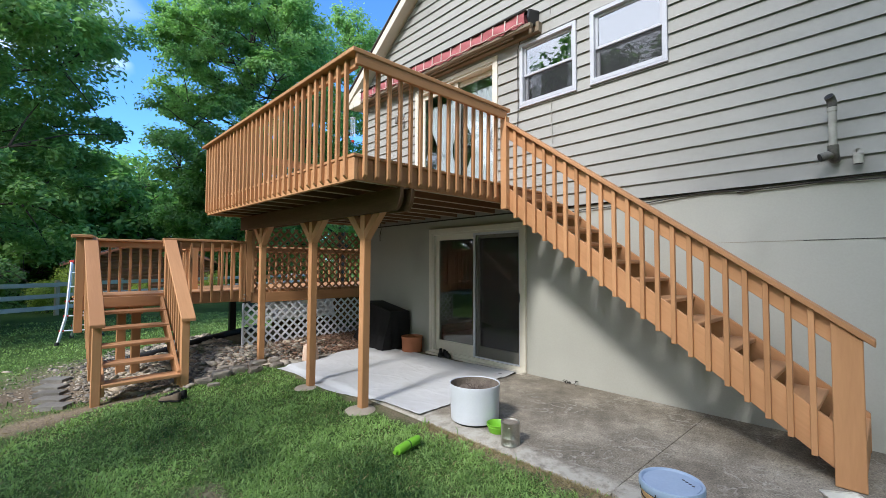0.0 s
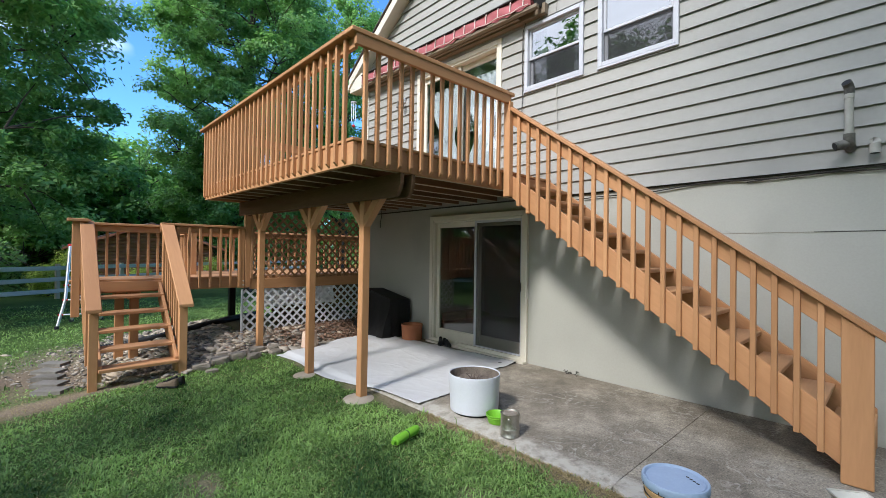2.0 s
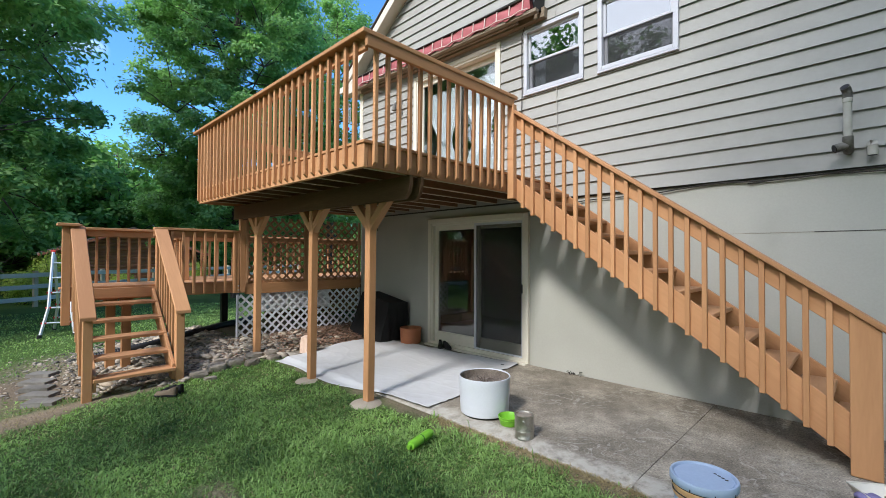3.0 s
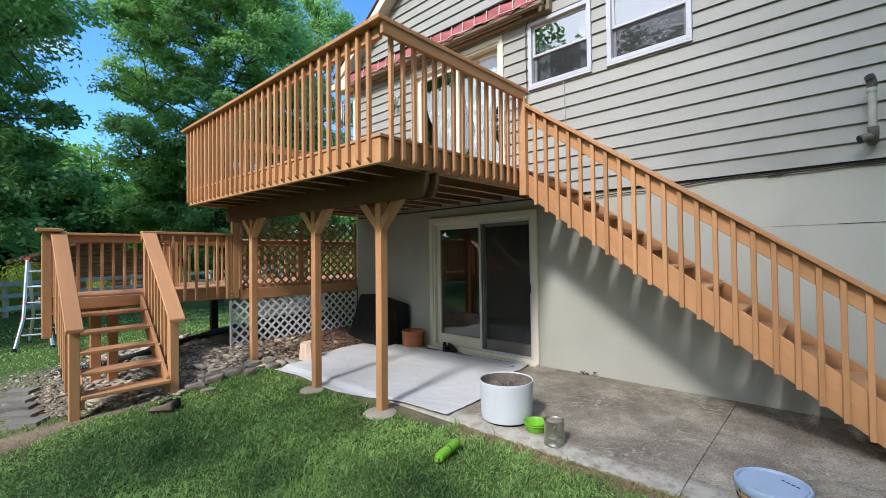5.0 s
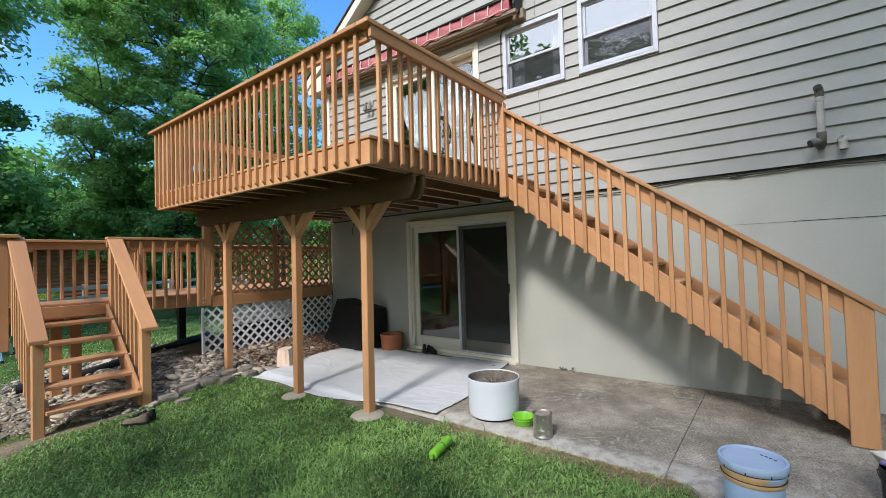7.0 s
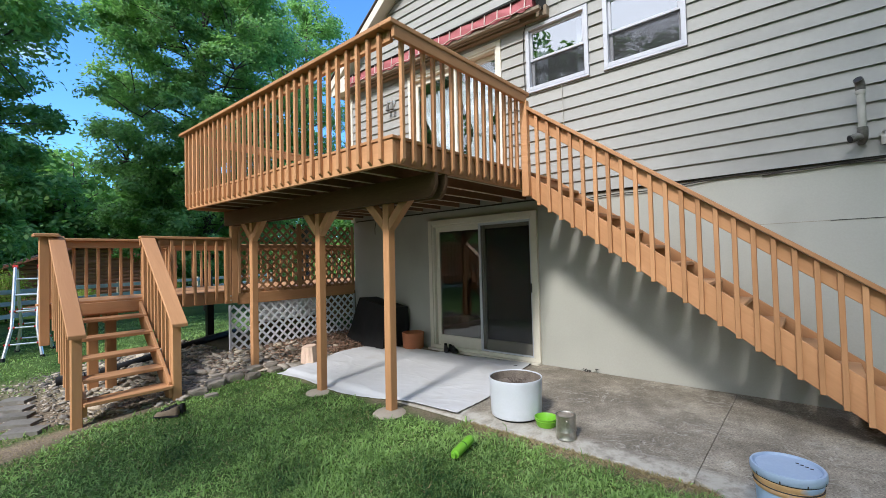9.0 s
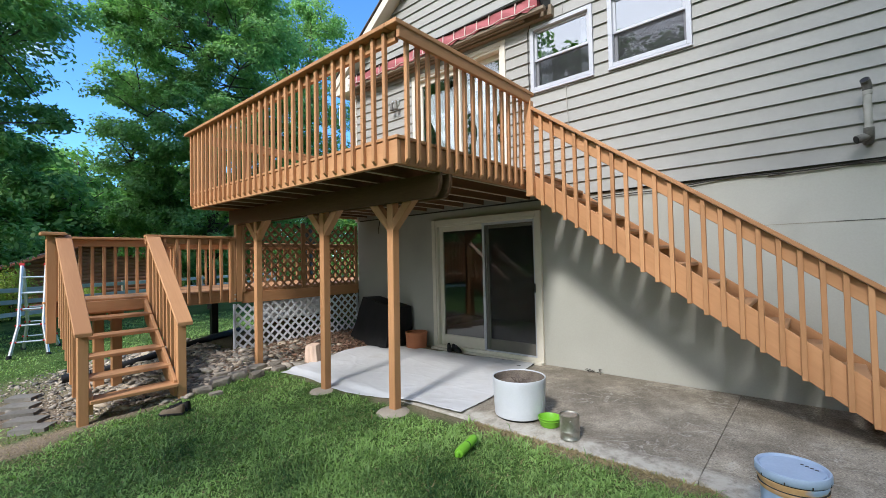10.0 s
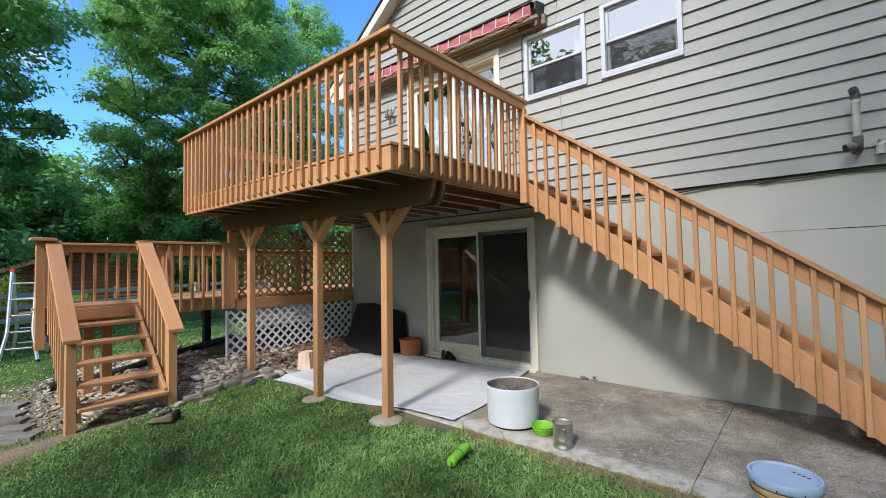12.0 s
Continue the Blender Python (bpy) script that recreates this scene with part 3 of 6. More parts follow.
for sign, y_eave in ((1, EAVE_Y + 0.12), (-1, 2 * RIDGE_Y - EAVE_Y - 0.12)):
    a, b = (y_eave, soffit_z(y_eave)), (RIDGE_Y, soffit_z(RIDGE_Y))
    prism("roof_slab", [(a[0], a[1] + 0.012), (b[0], b[1] + 0.012), (b[0], b[1] + 0.19), (a[0], a[1] + 0.19)], "x", (ROOF_X + 0.03, 13.5), TRIM, roof, "cream soffit and roof deck", 0)
    prism("shingles", [(a[0] + sign * 0.03, a[1] + 0.17), (b[0], b[1] + 0.195), (b[0], b[1] + 0.215), (a[0] + sign * 0.03, a[1] + 0.19)], "x", (ROOF_X - 0.03, 13.53), SHINGLE, roof, "dark asphalt shingles", 0)
    prism("rake_board", [(a[0], a[1] - 0.01), (b[0], b[1] - 0.01), (b[0], b[1] + 0.17), (a[0], a[1] + 0.17)], "x", (ROOF_X, ROOF_X + 0.028), TRIM, roof, "cream painted rake board", 0.003)
prism("eave_box", [(EAVE_Y + 0.12, 4.93), (EAVE_Y + 0.12, 5.12), (Y_FAR - 0.12, 5.26), (Y_FAR - 0.12, 4.93)], "x", (ROOF_X + 0.03, 5.07), TRIM, roof, "boxed cream eave end", 0.004)
prism("gutter", [(8.17, 5.0), (8.30, 5.0), (8.32, 5.12), (8.17, 5.12)], "x", (ROOF_X, 13.4), TRIM, roof, "cream gutter", 0.004)

# lap siding, board by board
EXPOSED = 0.1645
OPENINGS = [(UP_DOOR[0] - 0.075, UP_DOOR[1] + 0.075, UP_DOOR[2] - 0.1, UP_DOOR[3] + 0.075), (WINDOW_A[0], WINDOW_A[1], WINDOW_A[2], WINDOW_A[3]), (WINDOW_B[0], WINDOW_B[1], WINDOW_B[2], WINDOW_B[3])]


def lap(y0, y1, z0, z1, y1_top=None, thick=0.030, y0_top=None):
    """One sheet of lap siding: a sloping face with a thin drip lip and an open hollow behind it."""
    y1_top = y1 if y1_top is None else y1_top
    y0_top = y0 if y0_top is None else y0_top
    c = Vector((WX, (y0 + y1) / 2, z0))
    top = z1 + 0.004
    pts = [(WX - thick, y0, z0), (WX - thick, y1, z0), (WX - thick + 0.004, y1, z0), (WX - thick + 0.004, y0, z0),
           (WX - 0.007, y0_top, top), (WX - 0.007, y1_top, top), (WX - 0.002, y1_top, top), (WX - 0.002, y0_top, top)]
    fs = [(0, 1, 5, 4), (3, 7, 6, 2), (0, 3, 2, 1), (4, 5, 6, 7), (0, 4, 7, 3), (1, 2, 6, 5)]
    me = mesh_of("siding_board", [Vector(p) - c for p in pts], fs, SIDING)
    attach(new("siding_board", me), house, c)


def gable_limits(z):
    return (Y_FAR - 0.09, Y_NEAR + 0.05) if z < EAVE_Z else (7.0 - (z - 5.87) / SLOPE, 2 * RIDGE_Y - 7.0 + (z - 5.87) / SLOPE)


k = 0
while BASE + k * EXPOSED < 7.6:
    z0, z1 = BASE + k * EXPOSED, BASE + (k + 1) * EXPOSED
    k += 1
    far0, near0 = gable_limits(z0)
    far1, near1 = gable_limits(z1)
    cuts = sorted((o for o in OPENINGS if o[2] < z1 - 0.004 and o[3] > z0 + 0.004), key=lambda o: o[0])
    y = near0
    for o in cuts:
        if o[0] - y > 0.01:
            lap(y, o[0] - 0.004, z0, z1)
        if o[2] - z0 > 0.03:
            lap(o[0] - 0.004, o[1] + 0.004, z0, o[2] - 0.012)
        if z1 - o[3] > 0.03:
            lap(o[0] - 0.004, o[1] + 0.004, o[3], z1)
        y = o[1] + 0.004
    joint = {3: 3.23, 4: 3.235, 5: 3.225, 6: 3.23}.get(k % 12, 1.2 + 3.0 * ((k * 0.37) % 1)) if not cuts else None
    if joint and y < joint < far0 - 0.6:
        lap(y, joint - 0.0025, z0, z1)
        lap(joint + 0.0025, far0, z0, z1, far1)
    else:
        lap(y, far0, z0, z1, far1)
box("corner_board", (WX - 0.032, WX + 0.06), (Y_FAR - 0.085, Y_FAR + 0.022), (BASE - 0.02, EAVE_Z + 0.02), TRIM, house, "cream corner board")
# Dark strip colours in the shadow line under the lowest board.
box("starter_strip", (WX - 0.004, WX + 0.010), (Y_NEAR, Y_FAR - 0.09), (BASE - 0.018, BASE + 0.004), DARK_JOINT_SHADE, house, "dark strip coloured as the shadow gap below the siding", edge=0)


# ---- windows and sliding doors ----
def pane(name, x, y, z, parent, material=GLASS):
    ob = box(name, (x - 0.003, x + 0.003), y, z, material, parent, edge=0)
    ob.visible_shadow = False
    return ob


def frame_of(parent, name, x, y, z, width, material, label=""):
    """Four boards round an opening; gives back the first."""
    first = box(name, x, (y[0], y[0] + width), z, material, parent, label)
    box(name, x, (y[1] - width, y[1]), z, material, parent, label)
    box(name, x, (y[0] + width, y[1] - width), (z[1] - width, z[1]), material, parent, label)
    box(name, x, (y[0] + width, y[1] - width), (z[0], z[0] + width), material, parent, label)
    return first


def hung_window(name, o, blind):
    w = thing(name, (WX, (o[0] + o[1]) / 2, o[2]), "white vinyl double-hung window with insect screen below", "window", "windows in the siding", "structure")
    frame_of(w, "window_frame", (WX - 0.045, WX + 0.10), (o[0], o[1]), (o[2], o[3]), 0.055, WHITE)
    mid = 4.30
    up = frame_of(w, "upper_sash", (WX + 0.0, WX + 0.035), (o[0] + 0.055, o[1] - 0.055), (mid - 0.022, o[3] - 0.055), 0.034, WHITE)
    lo = frame_of(w, "lower_sash", (WX + 0.038, WX + 0.073), (o[0] + 0.055, o[1] - 0.055), (o[2] + 0.055, mid + 0.022), 0.036, WHITE)
    pane("pane", WX + 0.018, (o[0] + 0.087, o[1] - 0.087), (mid + 0.01, o[3] - 0.087), up, COATED)
    pane("pane", WX + 0.055, (o[0] + 0.089, o[1] - 0.089), (o[2] + 0.089, mid - 0.012), lo, COATED)
    pane("insect_screen", WX + 0.016, (o[0] + 0.055, o[1] - 0.055), (o[2] + 0.055, mid - 0.022), lo, SCREEN)
    box("window_sill", (WX - 0.052, WX - 0.0), (o[0] - 0.004, o[1] + 0.004), (o[2] - 0.03, o[2] - 0.002), WHITE, w)
    if blind:
        z = o[2] + 0.09
        while z < o[3] - 0.08:
            box("blind_slat", (WX + 0.13, WX + 0.155), (o[0] + 0.06, o[1] - 0.06), (z, z + 0.003), ROOM, w, "dull beige blind slat", edge=0, turn=(0, 28, 0))
            z += 0.030
    else:
        bm = bmesh.new()
        cols = 30
        for i in range(cols + 1):
            yy = o[0] + 0.06 + (o[1] - o[0] - 0.12) * i / cols
            for zz in (o[2] + 0.05, o[3] - 0.05):
                bm.verts.new((WX + 0.16 + 0.015 * math.sin(i * 1.9), yy, zz))
        bm.verts.ensure_lookup_table()
        for i in range(0, 2 * cols, 2):
            if i < 14 or i > 44:
                bm.faces.new([bm.verts[j] for j in (i, i + 2, i + 3, i + 1)])
        part("curtain", bm, CURTAIN, w, "pale curtain drawn aside")


hung_window("window_1", WINDOW_A, False)
hung_window("window_2", WINDOW_B, True)


def slider(name, o, z_floor, screen, label):
    d = thing(name, (WX, (o[0] + o[1]) / 2, o[2]), label, "sliding door", kind="structure")
    frame_of(d, "casing", (WX - 0.035, WX + 0.012), (o[0] - 0.075, o[1] + 0.075), (o[2] - 0.02, o[3] + 0.075), 0.075, TRIM, "cream casing")
    frame_of(d, "jamb", (WX - 0.02, WX + 0.15), (o[0], o[1]), (o[2], o[3]), 0.035, TRIM)
    ym = (o[0] + o[1]) / 2 - 0.04
    for side, (ya, yb, x) in enumerate(((ym - 0.02, o[1] - 0.036, WX + 0.06), (o[0] + 0.036, ym + 0.06, WX + 0.11))):
        sash = box("door_stile", (x - 0.02, x + 0.02), (ya, ya + 0.075), (o[2] + 0.04, o[3] - 0.036), TRIM, d)
        box("door_stile", (x - 0.02, x + 0.02), (yb - 0.075, yb), (o[2] + 0.04, o[3] - 0.036), TRIM, d)
        box("door_rail", (x - 0.02, x + 0.02), (ya + 0.075, yb - 0.075), (o[3] - 0.036 - 0.085, o[3] - 0.036), TRIM, d)
        box("door_rail", (x - 0.02, x + 0.02), (ya + 0.075, yb - 0.075), (o[2] + 0.04, o[2] + 0.22), TRIM, d)
        pane("pane", x, (ya + 0.07, yb - 0.07), (o[2] + 0.21, o[3] - 0.115), sash)
    if screen:
        x = WX + 0.012
        sf = frame_of(d, "screen_frame", (x - 0.014, x + 0.014), (o[0] + 0.02, ym + 0.04), (o[2] + 0.035, o[3] - 0.03), 0.042, WHITE, "white screen door frame")
        pane("insect_screen", x, (o[0] + 0.06, ym), (o[2] + 0.075, o[3] - 0.07), sf, SCREEN)
        box("handle", (x - 0.045, x - 0.012), (o[0] + 0.028, o[0] + 0.052), (1.0, 1.13), BLACK, sf, "black pull handle")
    return d


slider("door_1", LOW_DOOR, 0.0, True, "cream sliding glass door with a screen door")
slider("door_2", UP_DOOR, 2.58, False, "cream sliding glass door with tied curtains")
threshold = box("door_sill", (WX - 0.11, WX + 0.02), (LOW_DOOR[0] - 0.075, LOW_DOOR[1] + 0.075), (-0.02, 0.028), TRIM, None, "cream door sill on the patio")
tagged(threshold, category="door sill", kind="structure")


def tied_curtain(y0, y1, z0, z1, waist, x):
    """A sheer panel gathered at its waist, hanging behind the upper door."""
    c = thing("curtain", (x, (y0 + y1) / 2, z0), "white sheer curtain gathered at its middle", "curtain", "curtains behind the upper door")
    rows, cols = 24, 28
    bm = bmesh.new()
    grid = []
    for r in range(rows + 1):
        s = r / rows
        narrow = 1 - 0.58 * math.exp(-((s - waist) / 0.22) ** 2)
        grid.append([bm.verts.new((x + 0.022 * math.sin(q * 1.55) * (0.5 + narrow), (y0 + y1) / 2 + (q / cols - 0.5) * (y1 - y0) * narrow, z0 + s * (z1 - z0))) for q in range(cols + 1)])
    for r in range(rows):
        for q in range(cols):
            bm.faces.new((grid[r][q], grid[r][q + 1], grid[r + 1][q + 1], grid[r + 1][q]))
    part("cloth", bm, CURTAIN, c, smooth=True)
    lathe("tie_band", [(0.07, 0), (0.075, 0.02), (0.07, 0.04)], CURTAIN, c, "white tie band", (x, (y0 + y1) / 2, z0 + waist * (z1 - z0) - 0.02), 16)
    tube("rod", [(x, y0, z1), (x, y1, z1)], 0.008, WHITE, c)


tied_curtain(5.14, 5.96, 2.66, 4.45, 0.5, WX + 0.20)
tied_curtain(4.30, 5.10, 2.66, 4.45, 0.5, WX + 0.20)


# ---- upper deck ----
deck = thing("upper_deck", (2.03, 3.29, 0), "raised wooden deck with orange-brown solid stain on posts", "deck")
deck.rotation_euler = (radians(0.7), 0, 0)
DX0, DX1, DY0, DY1 = 2.034, 5.075, 3.33, 7.85
box("rim_board", (DX0, DX0 + 0.04), (DY0, DY1), (2.296, 2.502), WOOD, deck)
box("rim_board", (DX0 + 0.042, DX1), (DY0 + 0.002, DY0 + 0.042), (2.300, 2.502), WOOD, deck)
box("rim_board", (DX0 + 0.042, DX1), (DY1 - 0.04, DY1), (2.300, 2.502), WOOD, deck)
y = DY0 + 0.12
while y < DY1 - 0.1:
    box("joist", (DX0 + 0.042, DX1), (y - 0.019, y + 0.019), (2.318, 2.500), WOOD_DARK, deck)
    box("joist_edge", (DX0 + 0.05, DX1 - 0.03), (y - 0.015, y + 0.015), (2.311, 2.317), WOOD_PALE, deck, "pale strip along the lower edge of a joist", edge=0)
    y += 0.405
x = DX0 - 0.012
while x < DX1 - 0.05:
    box("deck_board", (x, min(x + 0.14, DX1)), (DY0 - 0.015, DY1 + 0.012), (2.504, 2.532), WOOD, deck, edge=0.004)
    x += 0.146
beam_end = [(3.33, 2.298), (3.33, 2.205), (3.352, 2.135), (3.395, 2.085), (3.43, 2.075), (7.83, 2.075), (7.83, 2.298)]
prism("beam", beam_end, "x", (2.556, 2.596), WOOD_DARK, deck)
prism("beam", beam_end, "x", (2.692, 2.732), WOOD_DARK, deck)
POSTS = ((4.02, 4.11, -0.02), (5.255, 5.345, -0.035), (6.985, 7.075, -0.02))
for y0, y1, z0 in POSTS:
    post = box("post", (2.599, 2.689), (y0, y1), (z0 - 0.04, 2.29), WOOD, deck, edge=0.006)
    for a, s in ((y0, -1), (y1, 1)):
        prism("brace", [(a, 1.80), (a, 1.925), (a + s * 0.165, 2.095), (a + s * 0.165, 2.29), (a + s * 0.31, 2.29), (a + s * 0.31, 2.105)], "x", (2.603, 2.685), WOOD, post)

n_front = 31
for i in range(n_front):
    y = 3.45 + i * 0.1455
    prism("baluster", [(1.997, 2.345), (1.997, 3.397), (2.033, 3.397), (2.033, 2.312)], "y", (y - 0.018, y + 0.018), WOOD, deck, edge=0.003)
for i in range(15):
    x = 2.133 + i * 0.1302
    prism("baluster", [(3.292, 2.345), (3.292, 3.397), (3.328, 3.397), (3.328, 2.312)], "x", (x - 0.018, x + 0.018), WOOD, deck, edge=0.003)
for i in range(20):
    x = 2.16 + i * 0.142
    box("baluster", (x - 0.018, x + 0.018), (7.852, 7.888), (2.33, 3.395), WOOD, deck, edge=0.003)
box("top_rail", (1.955, 2.10), (3.385, 7.95), (3.401, 3.443), WOOD, deck, edge=0.006)
box("top_rail", (1.955, 4.16), (3.245, 3.382), (3.401, 3.443), WOOD, deck, edge=0.006)
box("top_rail", (2.102, 5.07), (7.81, 7.95), (3.399, 3.441), WOOD, deck, edge=0.006)
box("sub_rail", (2.035, 2.073), (3.34, 7.90), (3.307, 3.399), WOOD, deck)
box("sub_rail", (2.0, 4.10), (3.253, 3.290), (3.303, 3.399), WOOD, deck)
box("sub_rail", (2.075, 5.07), (7.812, 7.850), (3.307, 3.397), WOOD, deck)
box("rail_post", (2.076, 2.165), (7.72, 7.81), (2.532, 3.397), WOOD, deck)
# footings
for y0, y1, z0 in POSTS[:2]:
    f = thing("post_footing", (2.6, (y0 + y1) / 2, z0 - 0.08), "round pale concrete footing under a deck post", "footing", "post footings")
    lathe("concrete_cap", [(0, 0), (0.175, 0), (0.173, 0.055), (0.155, 0.072), (0.08, 0.080), (0, 0.082)], FOOTING, f, "", (2.60, (y0 + y1) / 2 - 0.02, z0 - 0.072), 28)

# ---- main stairs along the house ----
stairs = thing("staircase", (4.6, 0.3, 0), "long orange-brown stained wooden stairs with open risers", "stairs")
M = 0.724


def edge_top(y):
    return 0.905 + 0.708 * (y - 1.017)


def edge_bottom(y):
    return 0.192 + M * (y - 0.435)


y_foot = 0.435 - 0.186 / M
side = [(3.288, edge_bottom(3.288)), (3.288, edge_top(3.288)), (0.195, edge_top(0.195)), (0.195, 0.006), (max(y_foot, 0.21), 0.006)]
prism("stringer", side, "x", (4.134, 4.172), WOOD, stairs)
prism("stringer", side, "x", (5.02, 5.058), WOOD, stairs)
for k in range(1, 13):
    y1, z1 = 3.255 - 0.2555 * k, 2.532 - 0.187 * k
    box("tread", (4.173, 5.019), (y1 + 0.004, y1 + 0.2480), (z1 - 0.038, z1), WOOD, stairs, edge=0.006)


# Unseen board added to keep light out of the wedge under the stairs.
box("kick_board", (4.264, 5.019), (0.200, 0.224), (0.006, 0.249), WOOD, stairs)


def rail_z(y):
    return 1.045 + 0.724 * (y - 0.136)


prism("handrail", [(3.285, rail_z(3.285)), (3.285, rail_z(3.285) - 0.047), (0.125, rail_z(0.125) - 0.047), (0.125, rail_z(0.125))], "x", (4.07, 4.205), WOOD, stairs, edge=0.006)
prism("sub_rail", [(3.285, rail_z(3.285) - 0.049), (3.285, rail_z(3.285) - 0.212), (0.20, rail_z(0.20) - 0.212), (0.20, rail_z(0.20) - 0.049)], "x", (4.134, 4.171), WOOD, stairs)
for i in range(21):
    y = 0.454 + i * 0.1324
    a, b = y - 0.019, y + 0.019
    if b < 3.195:
        prism("baluster", [(a, edge_bottom(a) - 0.014), (b, edge_bottom(a) - 0.014), (b, rail_z(b) - 0.05), (a, rail_z(a) - 0.05)], "x", (4.096, 4.132), WOOD, stairs, edge=0.003)
prism("newel_post", [(0.185, 0.004), (0.35, 0.004), (0.35, rail_z(0.35) - 0.05), (0.185, rail_z(0.185) - 0.05)], "x", (4.094, 4.132), WOOD, stairs, edge=0.005)
box("newel_post", (4.174, 4.262), (0.20, 0.288), (0.004, rail_z(0.2) - 0.05), WOOD, stairs)
box("newel_post", (4.062, 4.132), (3.20, 3.288), (2.215, 3.33), WOOD, stairs)

# ---- lower deck with its stairs ----
low = thing("lower_deck", (1.5, 8.5, 0), "low wooden deck with railing and short open stairs", "deck")
LY0, LYB, LY1, LX0, LXC, FLOOR = 7.85, 8.72, 9.9, 0.40, 2.05, 1.10
box("rim_board", (LX0, 5.09), (LY0 - 0.005, LY0 + 0.035), (0.905, 1.072), WOOD, low)
box("rim_board", (0.54, LXC), (LYB - 0.04, LYB), (0.905, 1.072), WOOD, low)
box("rim_board", (LXC, 6.8), (LY1 - 0.04, LY1), (0.905, 1.072), WOOD, low)
box("rim_board", (LXC, LXC + 0.04), (LYB + 0.002, LY1 - 0.042), (0.905, 1.072), WOOD, low)
box("rim_board", (0.54, 0.58), (LY0 + 0.037, LYB - 0.042), (0.905, 1.072), WOOD, low)
y = LY0 - 0.02
while y < LY1:
    box("deck_board", ((LX0 - 0.02 if y < LY0 else 0.52) if y < LYB - 0.1 else LXC - 0.02, 6.8 if y > 7.95 else 5.09), (y, y + 0.14), (1.074, FLOOR), WOOD, low)
    y += 0.146
x = LX0 + 0.4
while x < 6.6:
    box("joist", (x - 0.019, x + 0.019), (LY0 + 0.037, (LYB if x < LXC else LY1) - 0.042), (0.905, 1.07), WOOD, low)
    x += 0.42
for x, y in ((0.98, 8.25), (1.14, 8.05)):
    post = box("post", (x - 0.055, x + 0.055), (y - 0.055, y + 0.055), (float(ground_z(x, y)) - 0.05, 0.903), WOOD, low)
    box("post_bracket", (x - 0.085, x + 0.085), (y - 0.02, y + 0.02), (0.78, 0.90), WOOD, post)
post = box("post", (3.00, 3.12), (9.70, 9.82), (float(ground_z(3.06, 9.76)) - 0.05, 0.903), BLACK, low, "black painted deck post")
box("post_bracket", (2.93, 3.19), (9.70, 9.82), (0.80, 0.902), BLACK, post, "black painted bracket")
# Added boards at the back, to keep the space under the low deck dark.
for i in range(7):
    box("skirt_board", (3.95 + 0.001 * i, 6.8), (LY1 - 0.035, LY1 - 0.012), (0.02 + 0.126 * i, 0.14 + 0.126 * i), WOOD_DARK, low, "dark board added to close off light below the deck")


def straight_rail(x, y, parent, n, outside, along):
    """A level run of railing on the lower deck: cap, sub rail and n balusters between the limits."""
    if along == "x":
        box("top_rail", (x[0], x[1]), (y - 0.065, y + 0.065), (1.912, 1.950), WOOD, parent, edge=0.006)
        box("sub_rail", (x[0], x[1]), (y - 0.019, y + 0.019), (1.815, 1.910), WOOD, parent)
        for i in range(n):
            c = x[0] + (x[1] - x[0]) * (i + 0.5) / n
            box("baluster", (c - 0.018, c + 0.018), sorted((y + outside * 0.019, y + outside * 0.055)), (0.93, 1.90), WOOD, parent, edge=0.003)
    else:
        box("top_rail", (x - 0.065, x + 0.065), (y[0], y[1]), (1.912, 1.950), WOOD, parent, edge=0.006)
        box("sub_rail", (x - 0.019, x + 0.019), (y[0], y[1]), (1.815, 1.910), WOOD, parent)
        for i in range(n):
            c = y[0] + (y[1] - y[0]) * (i + 0.5) / n
            box("baluster", sorted((x + outside * 0.019, x + outside * 0.055)), (c - 0.018, c + 0.018), (0.93, 1.90), WOOD, parent, edge=0.003)


straight_rail((1.43, 2.66), LY0 - 0.01, low, 8, -1, "x")
straight_rail((0.52, 2.03), LYB - 0.02, low, 11, 1, "x")
straight_rail((2.14, 6.7), LY1 - 0.02, low, 30, 1, "x")
straight_rail(2.07, (8.78, 9.84), low, 7, 1, "y")
straight_rail(0.555, (7.92, 8.64), low, 5, -1, "y")
box("rail_post", (2.035, 2.125), (8.66, 8.75), (1.10, 1.91), WOOD, low)
box("newel_post", (0.40, 0.49), (7.77, 7.86), (0.60, 1.91), WOOD, low)
box("newel_post", (1.455, 1.545), (7.77, 7.86), (0.60, 1.91), WOOD, low)
box("newel_cap", (0.345, 0.575), (7.71, 7.90), (1.912, 1.952), WOOD, low, edge=0.006)
bolted = box("corner_post", (2.552, 2.652), (7.79, 7.84), (0.90, 1.91), WOOD, low)
box("corner_post", (2.662, 2.752), (7.79, 7.88), (0.90, 2.16), WOOD, low)
for z in (0.95, 1.02):
    tube("bolt", [(2.635, 7.778, z), (2.635, 7.792, z)], 0.013, BRASS, bolted, "zinc bolt head")
box("stair_header", (0.55, 1.46), (7.80, 7.843), (0.925, 1.07), WOOD, low)

# low stairs: five treads
LM = (1.92 - 0.80) / (7.80 - 6.56)
for x0, x1 in ((0.607, 0.645), (1.405, 1.443)):
    prism("stringer", [(7.80, 0.78), (7.80, 1.05), (6.62, 0.13), (6.62, -0.06), (6.75, -0.06)], "x", (x0, x1), WOOD, low)
for k in range(5):
    y0, zt = 6.565 + 0.248 * k, 0.095 + 0.197 * k
    box("tread", (0.609, 1.441), (y0, y0 + 0.265), (zt - 0.04, zt), WOOD, low, edge=0.006)
